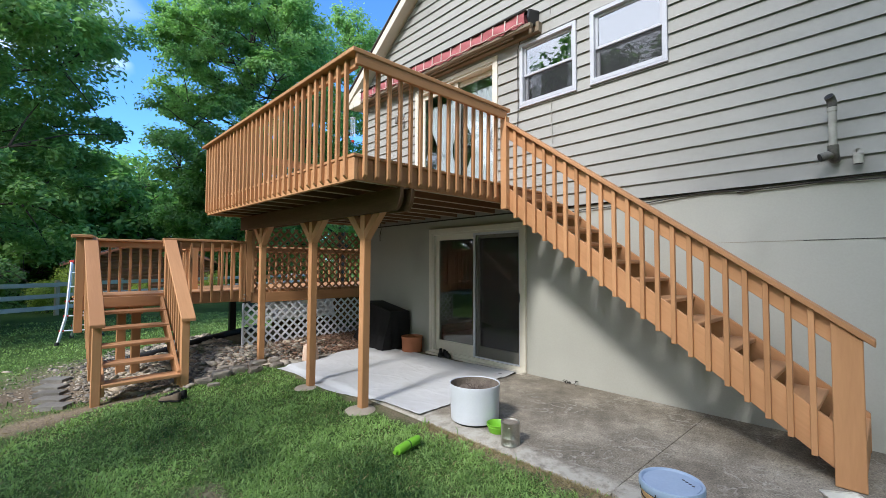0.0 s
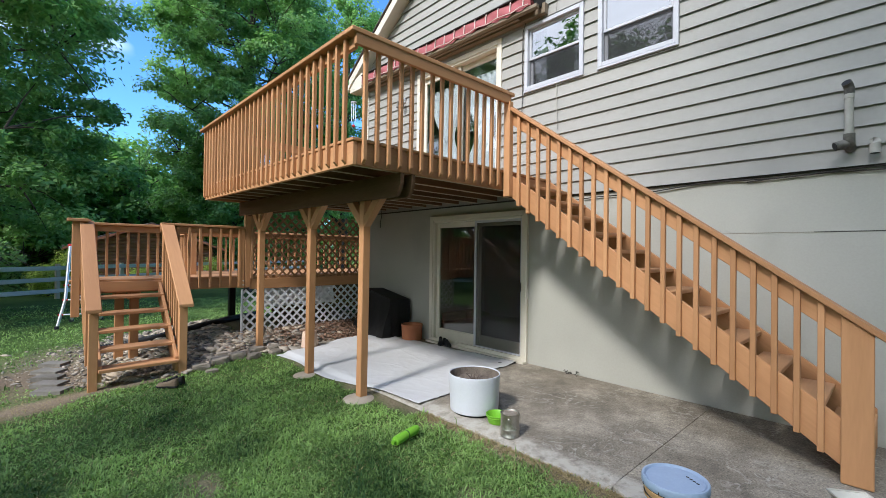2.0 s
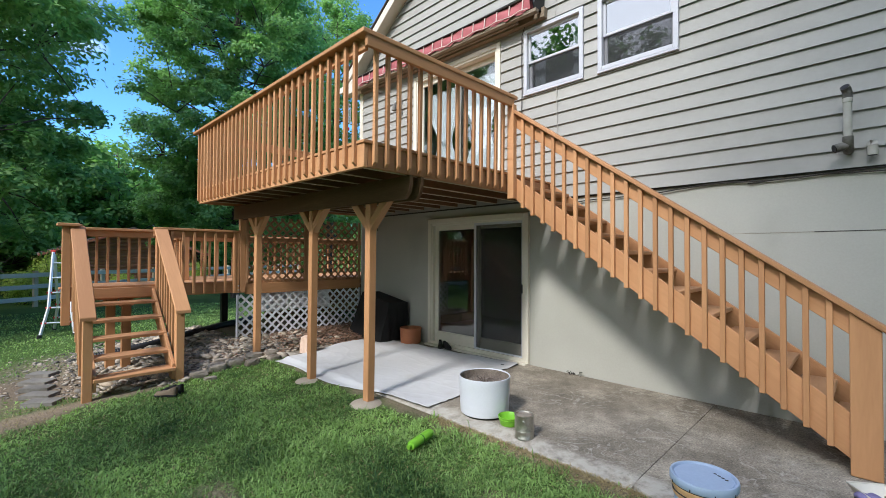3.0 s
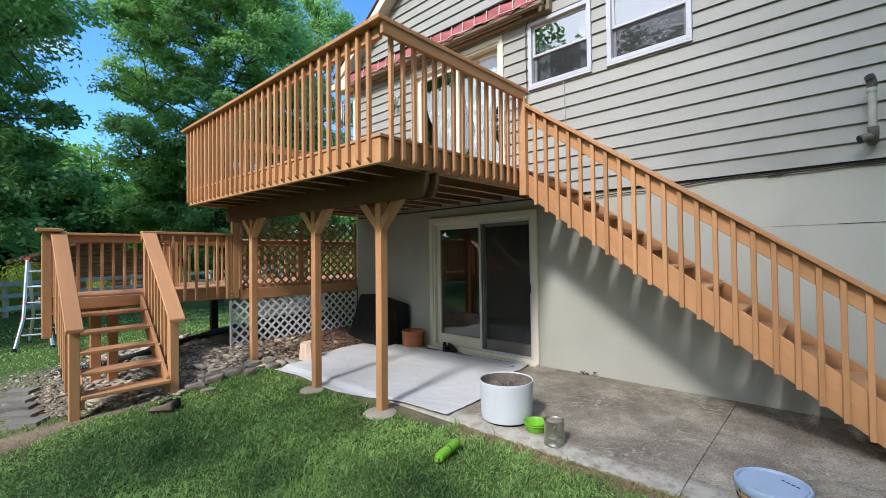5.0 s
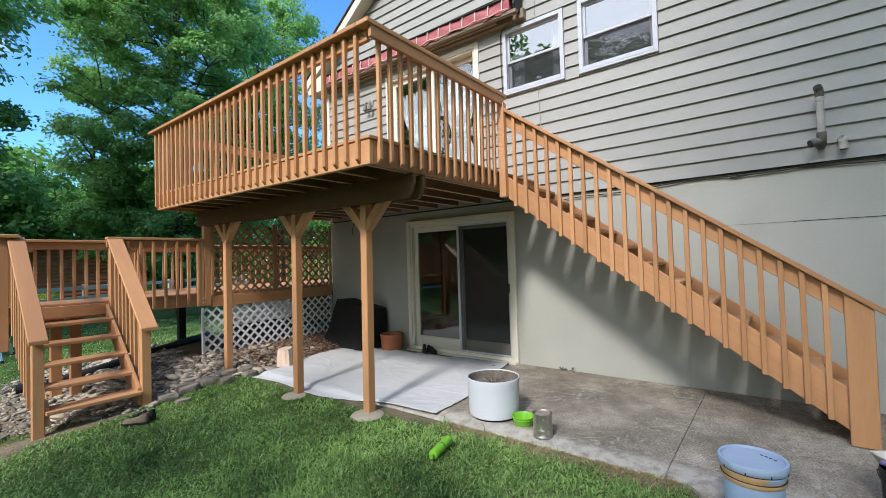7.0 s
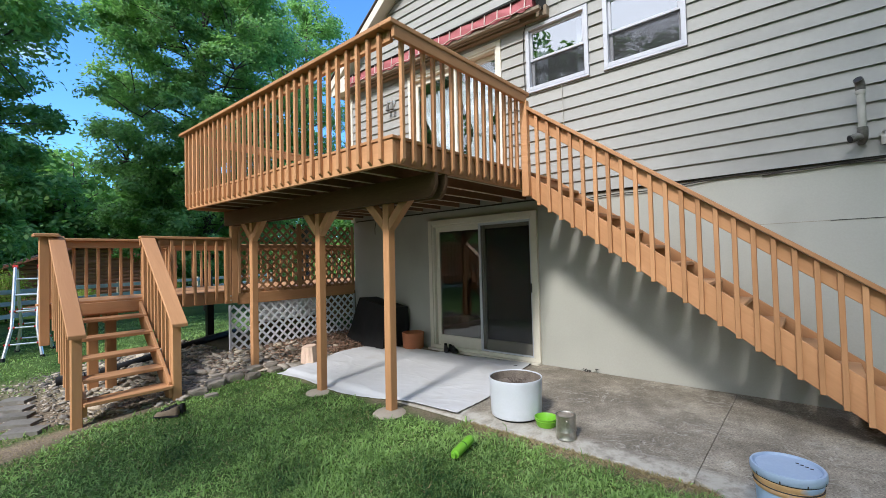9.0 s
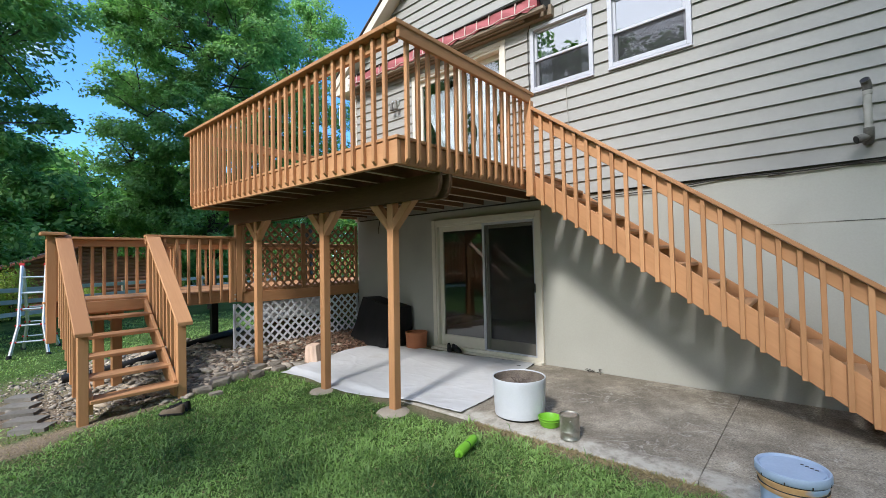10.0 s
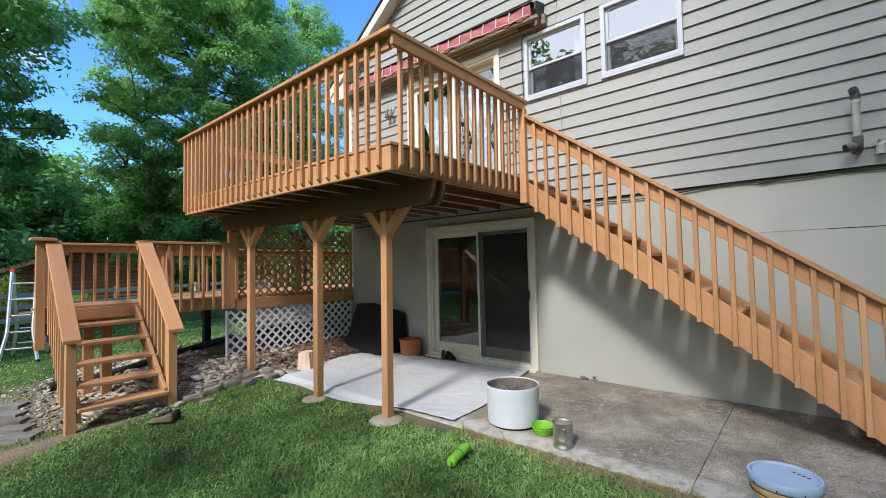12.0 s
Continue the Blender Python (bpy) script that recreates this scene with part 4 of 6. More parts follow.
for x0, x1, xc0, xc1, zb in ((0.513, 0.605, 0.478, 0.632, -0.16), (1.445, 1.540, 1.425, 1.60, -0.12)):
    prism("post", [(6.60, zb - 0.1), (6.69, zb - 0.1), (6.69, 0.80 + 0.06), (6.60, 0.78)], "x", (x0, x1), WOOD, low, edge=0.005)
    prism("handrail", [(6.55, 0.775), (7.775, 0.775 + LM * 1.225), (7.775, 0.82 + LM * 1.225), (6.55, 0.82)], "x", (xc0, xc1), WOOD, low, edge=0.006)
    prism("sub_rail", [(6.69, 0.70 + 0.11), (7.775, 0.70 + LM * 1.215), (7.775, 0.77 + LM * 1.215), (6.69, 0.77 + 0.11)], "x", (x0 + 0.02, x0 + 0.058), WOOD, low)
    for i in range(7):
        y = 6.80 + i * 0.142
        top, bot = 0.76 + LM * (y - 6.56), -0.02 + 0.78 * (y - 6.62)
        xb = x0 - 0.017 if x0 < 1 else x0 + 0.024
        box("baluster", (xb, xb + 0.035), (y - 0.018, y + 0.018), (bot, top), WOOD, low, edge=0.003)


# ---- lattice screens ----
def lattice(name, x, z, y, material, strip_label, label, mid=None):
    p = thing(name, ((x[0] + x[1]) / 2, y, z[0]), label, "lattice")
    w, pitch, tk = 0.034, 0.154, 0.008
    for d, yy in ((1, y), (-1, y - tk - 0.001)):
        lo = x[0] - z[1] if d == 1 else x[0] + z[0]
        hi = x[1] - z[0] if d == 1 else x[1] + z[1]
        c = lo + pitch / 2
        while c < hi:
            if d == 1:
                xa, xb = max(x[0], c + z[0]), min(x[1], c + z[1])
                za, zb = xa - c, xb - c
            else:
                xa, xb = max(x[0], c - z[1]), min(x[1], c - z[0])
                za, zb = c - xa, c - xb
            length = math.hypot(xb - xa, zb - za)
            if length > 0.05:
                cx, cz = (xa + xb) / 2, (za + zb) / 2
                box("lattice_strip", (cx - length / 2, cx + length / 2), (yy - tk, yy), (cz - w / 2, cz + w / 2), material, p, edge=0, turn=(0, -45 * d, 0))
            c += pitch
    return p


brown = lattice("lattice_screen", (2.755, 5.06), (1.05, 2.20), 7.83, LATTICE_BROWN, "", "brown stained diagonal lattice screen, darkened as shade below the deck")
for x0, x1 in ((2.754, 2.80), (3.82, 3.90), (5.02, 5.075)):
    box("lattice_batten", (x0, x1), (7.785, 7.813), (1.05, 2.22), LATTICE_BROWN, brown)
box("lattice_batten", (2.755, 5.075), (7.80, 7.842), (0.87, 1.05), WOOD, brown)
box("lattice_batten", (2.755, 5.075), (7.833, 7.85), (1.78, 1.84), LATTICE_BROWN, brown)
white = lattice("lattice_skirt", (2.63, 5.06), (0.06, 0.86), 7.83, LATTICE_WHITE, "", "white vinyl lattice skirt under the low deck")
box("lattice_frame", (2.612, 2.645), (7.795, 7.832), (-0.05, 0.87), WHITE, white)
box("lattice_frame", (5.05, 5.085), (7.795, 7.832), (0.03, 0.87), WHITE, white)

sheet_ob = thing("plastic_sheet", (3.7, 7.95, 0.55), "crumpled pale plastic sheet behind the lattice skirt", "plastic sheet")
bm = bmesh.new()
grid = []
for a in range(41):
    grid.append([])
    for b in range(13):
        q = Vector((3.0 + 1.45 * a / 40, 7.95, 0.52 + 0.36 * b / 12))
        q.y += 0.07 * noise.noise(q * 7) + 0.04 * noise.noise(q * 17)
        q.z += (0.05 * noise.noise(Vector((a * 0.3, 2, 0))) if b == 0 else 0)
        grid[a].append(bm.verts.new(q))
for a in range(40):
    for b in range(12):
        bm.faces.new((grid[a][b], grid[a + 1][b], grid[a + 1][b + 1], grid[a][b + 1]))
part("sheet", bm, LATTICE_WHITE, sheet_ob)


def leaf_quads(c, length, width, up=0.5, droop=0.0):
    """Rhombic leaves at centres c with random turns; up: how far they lie flat."""
    n = len(c)
    d = rng.normal(0, 1, (n, 3))
    d[:, 2] = d[:, 2] * (1 - up) - droop
    d /= np.linalg.norm(d, axis=1, keepdims=True)
    nrm = rng.normal(0, 1, (n, 3))
    nrm[:, 2] = np.abs(nrm[:, 2]) + up * 2.5
    s = np.cross(d, nrm)
    s /= np.linalg.norm(s, axis=1, keepdims=True)
    L, W = np.reshape(length, (-1, 1)) * d / 2, np.reshape(width, (-1, 1)) * s / 2
    lift = np.cross(s, d) * np.reshape(width, (-1, 1)) * 0.12
    v = np.stack([c - L, c + W + lift - L * 0.1, c + L, c - W + lift - L * 0.1], 1)
    return v.reshape(-1, 3), np.arange(4 * n).reshape(n, 4)


# ---- things fixed to the house ----
awning = thing("awning", (5.0, 5.5, 5.0), "rolled-up red striped awning under a housing coloured as shadow", "awning")
AY0, AY1 = 3.46, 7.66
# Thin housing is coloured dark to draw the shadow line over the canvas.
prism("housing", [(4.825, 5.10), (5.085, 5.15), (5.085, 5.165), (4.825, 5.113)], "y", (AY0, AY1), DARK_JOINT_SHADE, awning, "housing coloured dark as a shadow line")
tube("fabric_roll", [(4.93, AY0 + 0.04, 5.03), (4.93, AY1 - 0.04, 5.03)], 0.062, RED_CANVAS, awning, "rolled red canvas", 20)
bm = bmesh.new()
cols, rows = 168, 4
grid = []
for c in range(cols + 1):
    y = AY0 + 0.03 + (AY1 - AY0 - 0.06) * c / cols
    drop = 0.165 + 0.016 * math.sin(y * 28) + 0.012 * math.sin(y * 5.3)
    grid.append([bm.verts.new((4.855 - 0.012 * math.sin(2.4 * r / rows) - 0.010 * math.sin(y * 11 + r), y, 5.095 - drop * r / rows)) for r in range(rows + 1)])
for a, b in zip(grid, grid[1:]):
    for r in range(rows):
        bm.faces.new((a[r], b[r], b[r + 1], a[r + 1]))
valance = part("valance", bm, RED_CANVAS, awning, "faded red scalloped valance", smooth=True)
for i in range(19):
    y = AY0 + 0.14 + i * 0.2235
    box("stripe", (4.830, 4.838), (y - 0.008, y + 0.008), (4.955, 5.092), CREAM_CANVAS, valance, "cream stripe", edge=0, turn=(4, 0, 0))
tube("cord", [(4.828, AY0 + 0.05 + i * 0.14, 4.945 + 0.016 * math.sin(i * 2.1)) for i in range(30)], 0.006, CREAM_CANVAS, awning, "cream edge cord", 6)
box("front_bar", (4.86, 4.93), (AY0 - 0.06, AY1 + 0.02), (4.885, 4.935), TAUPE, awning, "taupe front bar")
box("back_board", (5.0, 5.086), (AY0 - 0.10, AY1 + 0.03), (4.85, 4.99), TAUPE, awning, "taupe mounting board")
box("folding_arm", (4.935, 4.985), (AY0 + 0.3, AY1 - 0.3), (4.872, 4.905), TAUPE, awning)
for y in (AY0 - 0.035, AY1 + 0.015):
    prism("end_cap", [(4.84, 5.0), (4.87, 4.93), (5.085, 4.93), (5.085, 5.18), (4.86, 5.12)], "y", (y - 0.018, y + 0.018), BLACK if y < 5 else TRIM, awning, "dark end bracket")
awning.rotation_euler = (radians(1.1), 0, 0)

sconce = thing("wall_lamp", (5.08, 6.52, 4.3), "small outdoor wall lamp with two glass shades", "wall lamp")
lathe("back_plate", [(0, 0), (0.055, 0), (0.05, 0.018), (0, 0.02)], ALUMINIUM, sconce, "", (5.086, 6.52, 4.42), 24, turn=(0, -90, 0))
for dy in (-0.055, 0.055):
    arm = tube("arm", [(5.07, 6.52, 4.42), (5.02, 6.52 + dy * 0.7, 4.45), (4.99, 6.52 + dy, 4.43)], 0.010, ALUMINIUM, sconce)
    lathe("shade", [(0.014, 0.13), (0.028, 0.115), (0.040, 0.0), (0.037, 0.0), (0.024, 0.11), (0.0, 0.12)], GRIMY_PVC, arm, "dull grey metal shade", (4.985, 6.52 + dy, 4.27), 20)

vent = thing("vent_pipe", (5.0, 0.42, 2.5), "beige painted vent pipe with elbows on the siding", "vent pipe")
VX, VY = 4.955, 0.365
tube("riser", [(VX, VY, 2.53), (VX, VY, 2.93)], 0.029, PVC, vent, sides=20)
tube("top_elbow", [(VX, VY, 2.90), (VX, VY, 2.945), (VX - 0.012, VY + 0.006, 2.972), (VX - 0.038, VY + 0.016, 2.992)], 0.034, GRIMY_PVC, vent, sides=20)
# Black discs stand in for the shade inside the open pipe ends.
tube("mouth", [(VX - 0.036, VY + 0.0152, 2.9905), (VX - 0.0395, VY + 0.0166, 2.9932)], 0.029, BLACK, vent, "black disc as the dark inside of the pipe", 20)
tube("collar", [(VX, VY, 2.865), (VX, VY, 2.90)], 0.034, PVC, vent, sides=20)
tube("bottom_elbow", [(VX, VY, 2.57), (VX, VY, 2.525), (VX + 0.02, VY, 2.49), (VX + 0.06, VY, 2.475), (5.09, VY, 2.475)], 0.038, GRIMY_PVC, vent, sides=20)
tube("side_outlet", [(VX + 0.01, VY + 0.01, 2.50), (VX - 0.015, VY + 0.05, 2.485), (VX - 0.035, VY + 0.085, 2.472)], 0.036, GRIMY_PVC, vent, sides=20)
tube("mouth", [(VX - 0.034, VY + 0.083, 2.4725), (VX - 0.0365, VY + 0.088, 2.471)], 0.031, BLACK, vent, "black disc as the dark inside of the pipe", 20)
stub = thing("drain_stub", (5.05, 0.22, 2.4), "short beige drain pipe elbow on the siding", "pipe")
tube("elbow", [(5.09, 0.215, 2.505), (5.04, 0.215, 2.50), (5.02, 0.215, 2.47), (5.02, 0.215, 2.40)], 0.034, PVC, stub, sides=18)
tube("mouth", [(5.02, 0.215, 2.403), (5.02, 0.215, 2.398)], 0.028, BLACK, stub, "black disc as the dark inside of the pipe", 18)

wire = thing("wall_cable", (5.09, 1.5, 2.3), "dark cable running loosely below the siding", "cable")
tube("cable", [(5.098, -2.0 + 0.22 * i, 2.292 - 0.012 * math.sin(i * 1.1) - (0.06 * max(0, (i - 15) / 8))) for i in range(24)], 0.007, CABLE, wire, sides=6)
tube("cable", [(5.10, -1.9 + 0.2 * i, 2.275 - 0.014 * math.sin(i * 0.8 + 1)) for i in range(16)], 0.006, CABLE, wire, sides=6)
line = thing("siding_cord", (5.07, 3.2, 3.28), "thin grey cord hanging down the siding", "cord")
tube("cord", [(5.068, 3.212, 3.85), (5.066, 3.210, 3.6), (5.064, 3.203, 3.4), (5.066, 3.196, 3.20)], 0.005, PVC, line, sides=6)
drop = thing("window_cable", (5.06, 3.76, 3.4), "dark cable hanging from the awning beside a window", "cable")
tube("cable", [(5.05, 3.60, 4.93), (5.062, 3.70, 4.86), (5.064, 3.765, 4.70), (5.066, 3.772, 4.3), (5.064, 3.762, 3.9), (5.066, 3.775, 3.52), (5.05, 3.79, 3.40)], 0.006, CABLE, drop, sides=6)
cord = thing("hanging_cord", (4.4, 5.9, 2.2), "thin cord hanging below the deck", "cord")
tube("cord", [(4.6, 6.55, 2.33), (4.62, 6.55, 2.2), (4.60, 6.56, 2.08), (4.61, 6.57, 1.98)], 0.006, CABLE, cord, sides=6)
crack = box("wall_joint", (5.1185, 5.1235), (-2.0, 0.60), (1.768, 1.774), DARK_JOINT_SHADE, None, "dark hairline joint in the foundation", edge=0)
box("joint_end", (5.1195, 5.1235), (0.60, 1.42), (1.770, 1.7725), TAUPE, crack, "fainter end of the joint", edge=0)
tagged(crack, category="wall joint", kind="structure")

chime = thing("wind_chime", (4.75, 7.76, 4.5), "metal wind chime hanging from the eave", "wind chime")
tube("string", [(4.80, 7.86, 4.93), (4.80, 7.86, 4.66)], 0.004, CABLE, chime, sides=6)
lathe("top_disc", [(0, 0), (0.06, 0), (0.06, 0.015), (0, 0.02)], WHITE, chime, "", (4.80, 7.86, 4.64), 20)
for i in range(6):
    a = i * math.pi / 3
    tube("chime_tube", [(4.80 + 0.045 * math.cos(a), 7.86 + 0.045 * math.sin(a), 4.63), (4.80 + 0.045 * math.cos(a), 7.86 + 0.045 * math.sin(a), 4.32 - 0.04 * (i % 3))], 0.009, ALUMINIUM, chime, sides=8)
tube("clapper", [(4.80, 7.86, 4.64), (4.80, 7.86, 4.18)], 0.004, CABLE, chime, sides=6)
lathe("sail", [(0, 0), (0.03, 0.02), (0.03, 0.05), (0, 0.07)], RED_PLASTIC, chime, "small red sail", (4.80, 7.86, 4.12), 12)

# ---- things on the patio ----
cloth = thing("drop_cloth", (3.8, 5.2, 0), "wrinkled white painter's drop cloth spread over the patio", "drop cloth")
N = 110
A, B, C, D = Vector((2.68, 6.42)), Vector((2.93, 3.36)), Vector((4.99, 3.82)), Vector((4.72, 6.92))
verts = np.zeros(((N + 1) ** 2, 3))
for i in range(N + 1):
    for j in range(N + 1):
        u, v = i / N, j / N
        p = (A * (1 - u) + B * u) * (1 - v) + (D * (1 - u) + C * u) * v
        wob = 0.05 * math.sin(7 * u + 1) * (1 - v) * math.sin(math.pi * u) + 0.03 * math.sin(11 * u)
        px, py = p.x + wob * (1 if v < 0.5 else -0.4) * abs(1 - 2 * v) - 0.05 * math.sin(math.pi * u) * (1 - v), p.y + 0.05 * math.sin(9 * v + 2) * abs(1 - 2 * u)
        q = Vector((px, py, 0))
        fold = abs(noise.noise(Vector((px * 1.1 + 3, py * 1.6, 0.3)))) ** 2 * 0.018
        ridge = max(0, 1 - abs(noise.noise(Vector((px * 0.9, py * 0.7, 4.0)))) * 16) * 0.005
        ridge += max(0, 1 - abs(noise.noise(Vector((px * 1.7 + 9, py * 1.2, 7.0)))) * 20) * 0.005 + max(0, 1 - abs(noise.noise(Vector((px * 5.0 + 2, py * 3.5, 1.0)))) * 9) * 0.0035 + 0.002 * noise.noise(Vector((px * 19, py * 19, 3)))
        hem = 0.012 * max(0, v - 0.93) / 0.07 + 0.012 * max(0, u - 0.96) / 0.04 * v
        base = -0.028 if px < 2.84 else 0.004
        base = base if px < 2.80 or px > 2.88 else -0.028 + 0.032 * (px - 2.80) / 0.08
        verts[i * (N + 1) + j] = (px, py, base + 0.006 + fold + ridge + hem * abs(math.sin(17 * (u + v))))
idx = np.arange((N + 1) ** 2).reshape(N + 1, N + 1)
sheet = arrays("sheet", verts, np.stack([idx[:-1, :-1], idx[1:, :-1], idx[1:, 1:], idx[:-1, 1:]], -1).reshape(-1, 4), CLOTH, cloth)
sheet.data.polygons.foreach_set("use_smooth", [True] * len(sheet.data.polygons))
thick = sheet.modifiers.new("thickness", "SOLIDIFY")
thick.thickness, thick.offset = 0.002, 1

planter = thing("planter", (3.22, 2.94, 0), "large round white planter filled with dry soil", "planter")
# Black foot puts the ring of shade under the tub into colour.
lathe("foot", [(0, 0.0), (0.205, 0.0), (0.21, 0.03), (0, 0.03)], BLACK, planter, "recessed foot, black as the shade under the tub", (3.22, 2.94, 0.0), 48)
tub = lathe("tub", [(0, 0.022), (0.228, 0.022), (0.234, 0.027), (0.236, 0.04), (0.240, 0.13), (0.248, 0.34), (0.252, 0.365), (0.250, 0.372), (0.243, 0.372), (0.240, 0.366), (0.234, 0.26), (0, 0.26)], POT_WHITE, planter, "", (3.22, 2.94, 0.0), 64)
bm = bmesh.new()
bmesh.ops.create_grid(bm, x_segments=36, y_segments=36, size=0.25)
bmesh.ops.delete(bm, geom=[v for v in bm.verts if v.co.length > 0.232], context="VERTS")
for v in bm.verts:
    v.co.z = 0.024 * noise.noise(v.co * 14) + 0.012 * noise.noise(v.co * 40) - 0.08 * max(0, v.co.length - 0.19)
part("soil", bm, SOIL, tub, "dry grey-brown soil", (3.22, 2.94, 0.285))
lathe("lining", [(0.232, 0.27), (0.2385, 0.364)], SOIL, tub, "earth-stained inner wall", (3.22, 2.94, 0), 64)
for i in range(7):
    a = i * 0.9
    tube("dead_stem", [(3.22 + 0.02 * math.cos(a), 2.93 + 0.02 * math.sin(a), 0.28), (3.22 + 0.05 * math.cos(a), 2.93 + 0.05 * math.sin(a), 0.33 + 0.01 * (i % 3)), (3.22 + 0.10 * math.cos(a), 2.93 + 0.09 * math.sin(a), 0.31 + 0.02 * (i % 4))], 0.004, BARK, tub, "dead brown stem", 5)

bowl = thing("bowl", (3.155, 2.595, 0), "lime green plastic bowl on the patio", "bowl")
lathe("shell", [(0, 0.004), (0.078, 0.0), (0.085, 0.010), (0.094, 0.062), (0.101, 0.070), (0.103, 0.079), (0.098, 0.081), (0.092, 0.074), (0.082, 0.016), (0, 0.012)], GREEN_PLASTIC, bowl, "", (3.155, 2.595, 0), 48)
lathe("ridge", [(0.094, 0.053), (0.099, 0.056), (0.094, 0.059)], GREEN_PLASTIC, bowl, "", (3.155, 2.595, 0), 48)

can = thing("paint_can", (3.0, 2.36, 0), "dented silver metal paint can with wire handle", "paint can")
CANX, CANY = 3.022, 2.345
lathe("body", [(0, 0.004), (0.079, 0.004), (0.083, 0.0), (0.083, 0.008), (0.080, 0.012), (0.080, 0.06), (0.0815, 0.064), (0.080, 0.068), (0.080, 0.178), (0.083, 0.184), (0.083, 0.192), (0.077, 0.193), (0.074, 0.184), (0.070, 0.186), (0, 0.184)], STEEL, can, "", (CANX, CANY, 0), 48)
lathe("lid", [(0.066, 0.1845), (0.064, 0.190), (0.060, 0.186), (0, 0.187)], RUSTY_LID, can, "rusty metal lid", (CANX, CANY, 0), 40)
tube("handle", [(CANX + 0.084 * math.cos(a), CANY + 0.084 * math.sin(a), 0.15 - 0.085 * abs(math.sin((a - 0.2) / 2.8 * math.pi))) for a in np.linspace(-2.6, 0.2, 16)][::-1], 0.0022, STEEL, can, "thin wire handle", 6)
for a in (-2.6, 0.2):
    lathe("handle_ear", [(0, 0), (0.012, 0), (0.010, 0.006), (0, 0.008)], STEEL, can, "", (CANX + 0.080 * math.cos(a), CANY + 0.080 * math.sin(a), 0.15), 14, turn=(0, 90, math.degrees(a)))

bottle = thing("green_bottle", (2.34, 2.86, 0), "lime green plastic bottle lying in the grass", "bottle")
b0, b1 = Vector((2.200, 2.870, 0.012)), Vector((2.512, 2.93, 0.030))
along = (b1 - b0).normalized()


def on_axis(d):
    return b0 + along * d * 1.25


prof = [(0.0000, 0.0234), (0.0031, 0.0343), (0.0156, 0.0374), (0.1014, 0.0374), (0.1108, 0.0351)]
tube("body", [on_axis(d) for d, r in prof], 0, GREEN_PLASTIC, bottle, "", 28, [r for d, r in prof])
tube("band", [on_axis(0.1092), on_axis(0.1232)], 0.0335, surface("dark_green_rubber", (0.02, 0.06, 0.02), (0.03, 0.09, 0.03), 0.6), bottle, "dark green band", 28)
prof = [(0.1209, 0.0359), (0.1287, 0.0374), (0.2067, 0.0367), (0.2223, 0.0312), (0.2246, 0.0234)]
tube("cap", [on_axis(d) for d, r in prof], 0, GREEN_PLASTIC, bottle, "", 28, [r for d, r in prof])
tube("spout", [on_axis(-0.023), on_axis(0.004)], 0.017, GREEN_PLASTIC, bottle, "", 16)


def bucket(x, y, material, label, spill):
    b = thing("bucket", (x, y, 0), label, "bucket", "paint buckets on the patio")
    lathe("body", [(0, 0.004), (0.125, 0.0), (0.130, 0.01), (0.141, 0.27), (0.149, 0.272), (0.149, 0.283), (0.143, 0.288), (0.144, 0.306), (0.151, 0.308), (0.151, 0.318), (0.145, 0.322), (0.146, 0.352), (0.140, 0.354), (0.128, 0.02), (0, 0.014)], material, b, "", (x, y, 0), 56)
    return b


bl = bucket(2.545, 0.885, BLUE_SPILLED, "pale blue plastic bucket with orange stain drips", True)
lathe("drip_band", [(0.1435, 0.288), (0.1525, 0.309), (0.1525, 0.319), (0.148, 0.324), (0.1485, 0.338), (0.146, 0.339)], ORANGE_SPILL, bl, "orange stain run down below the lid", (2.545, 0.885, 0.0), 56)
lathe("drip_band", [(0.143, 0.258), (0.1505, 0.272), (0.1505, 0.283), (0.1455, 0.287), (0.1445, 0.29)], ORANGE_SPILL, bl, "orange stain ring", (2.545, 0.885, 0.0), 56)
lid = lathe("lid", [(0.150, 0.330), (0.159, 0.330), (0.162, 0.337), (0.162, 0.366), (0.158, 0.373), (0.149, 0.373), (0.144, 0.366), (0.142, 0.360), (0.139, 0.360), (0.137, 0.365), (0, 0.3665)], BLUE_PLASTIC, bl, "pale blue snap lid", (2.545, 0.885, 0.0), 64)
for i in range(9):
    a = i * 2 * math.pi / 9 + 0.2
    box("lid_slit", (2.545 + 0.160 * math.cos(a) - 0.003, 2.545 + 0.160 * math.cos(a) + 0.003), (0.885 + 0.160 * math.sin(a) - 0.003, 0.885 + 0.160 * math.sin(a) + 0.003), (0.329, 0.344), CABLE, lid, "dark slit in the lid rim", edge=0, turn=(0, 0, math.degrees(a)))
lathe("groove", [(0.146, 0.3225), (0.1525, 0.3225), (0.1525, 0.3265), (0.146, 0.3265)], CABLE, bl, "dark groove under the lid", (2.545, 0.885, 0.0), 56)
lathe("groove", [(0.142, 0.2845), (0.1512, 0.2845), (0.1512, 0.2885), (0.142, 0.2885)], CABLE, bl, "dark groove below the rib", (2.545, 0.885, 0.0), 56)
tube("handle", [(2.545 + 0.168 * math.cos(a), 0.885 + 0.168 * math.sin(a), 0.30 - 0.06 * math.sin((a + 0.85) / 3.1 * math.pi)) for a in np.linspace(-0.85, 1.2, 14)], 0.0035, CABLE, bl, "dark wire handle", 6)
for i in range(4):
    box("lid_mark", (2.61 - 0.012 * i - 0.004, 2.61 - 0.012 * i + 0.004), (0.845 - 0.020 * i - 0.007, 0.845 - 0.020 * i + 0.007), (0.3672, 0.3690), CABLE, lid, "small dark marking", edge=0)
bk = bucket(3.19, 0.20, BLACK, "black bucket with a paint tray and rag on top", False)
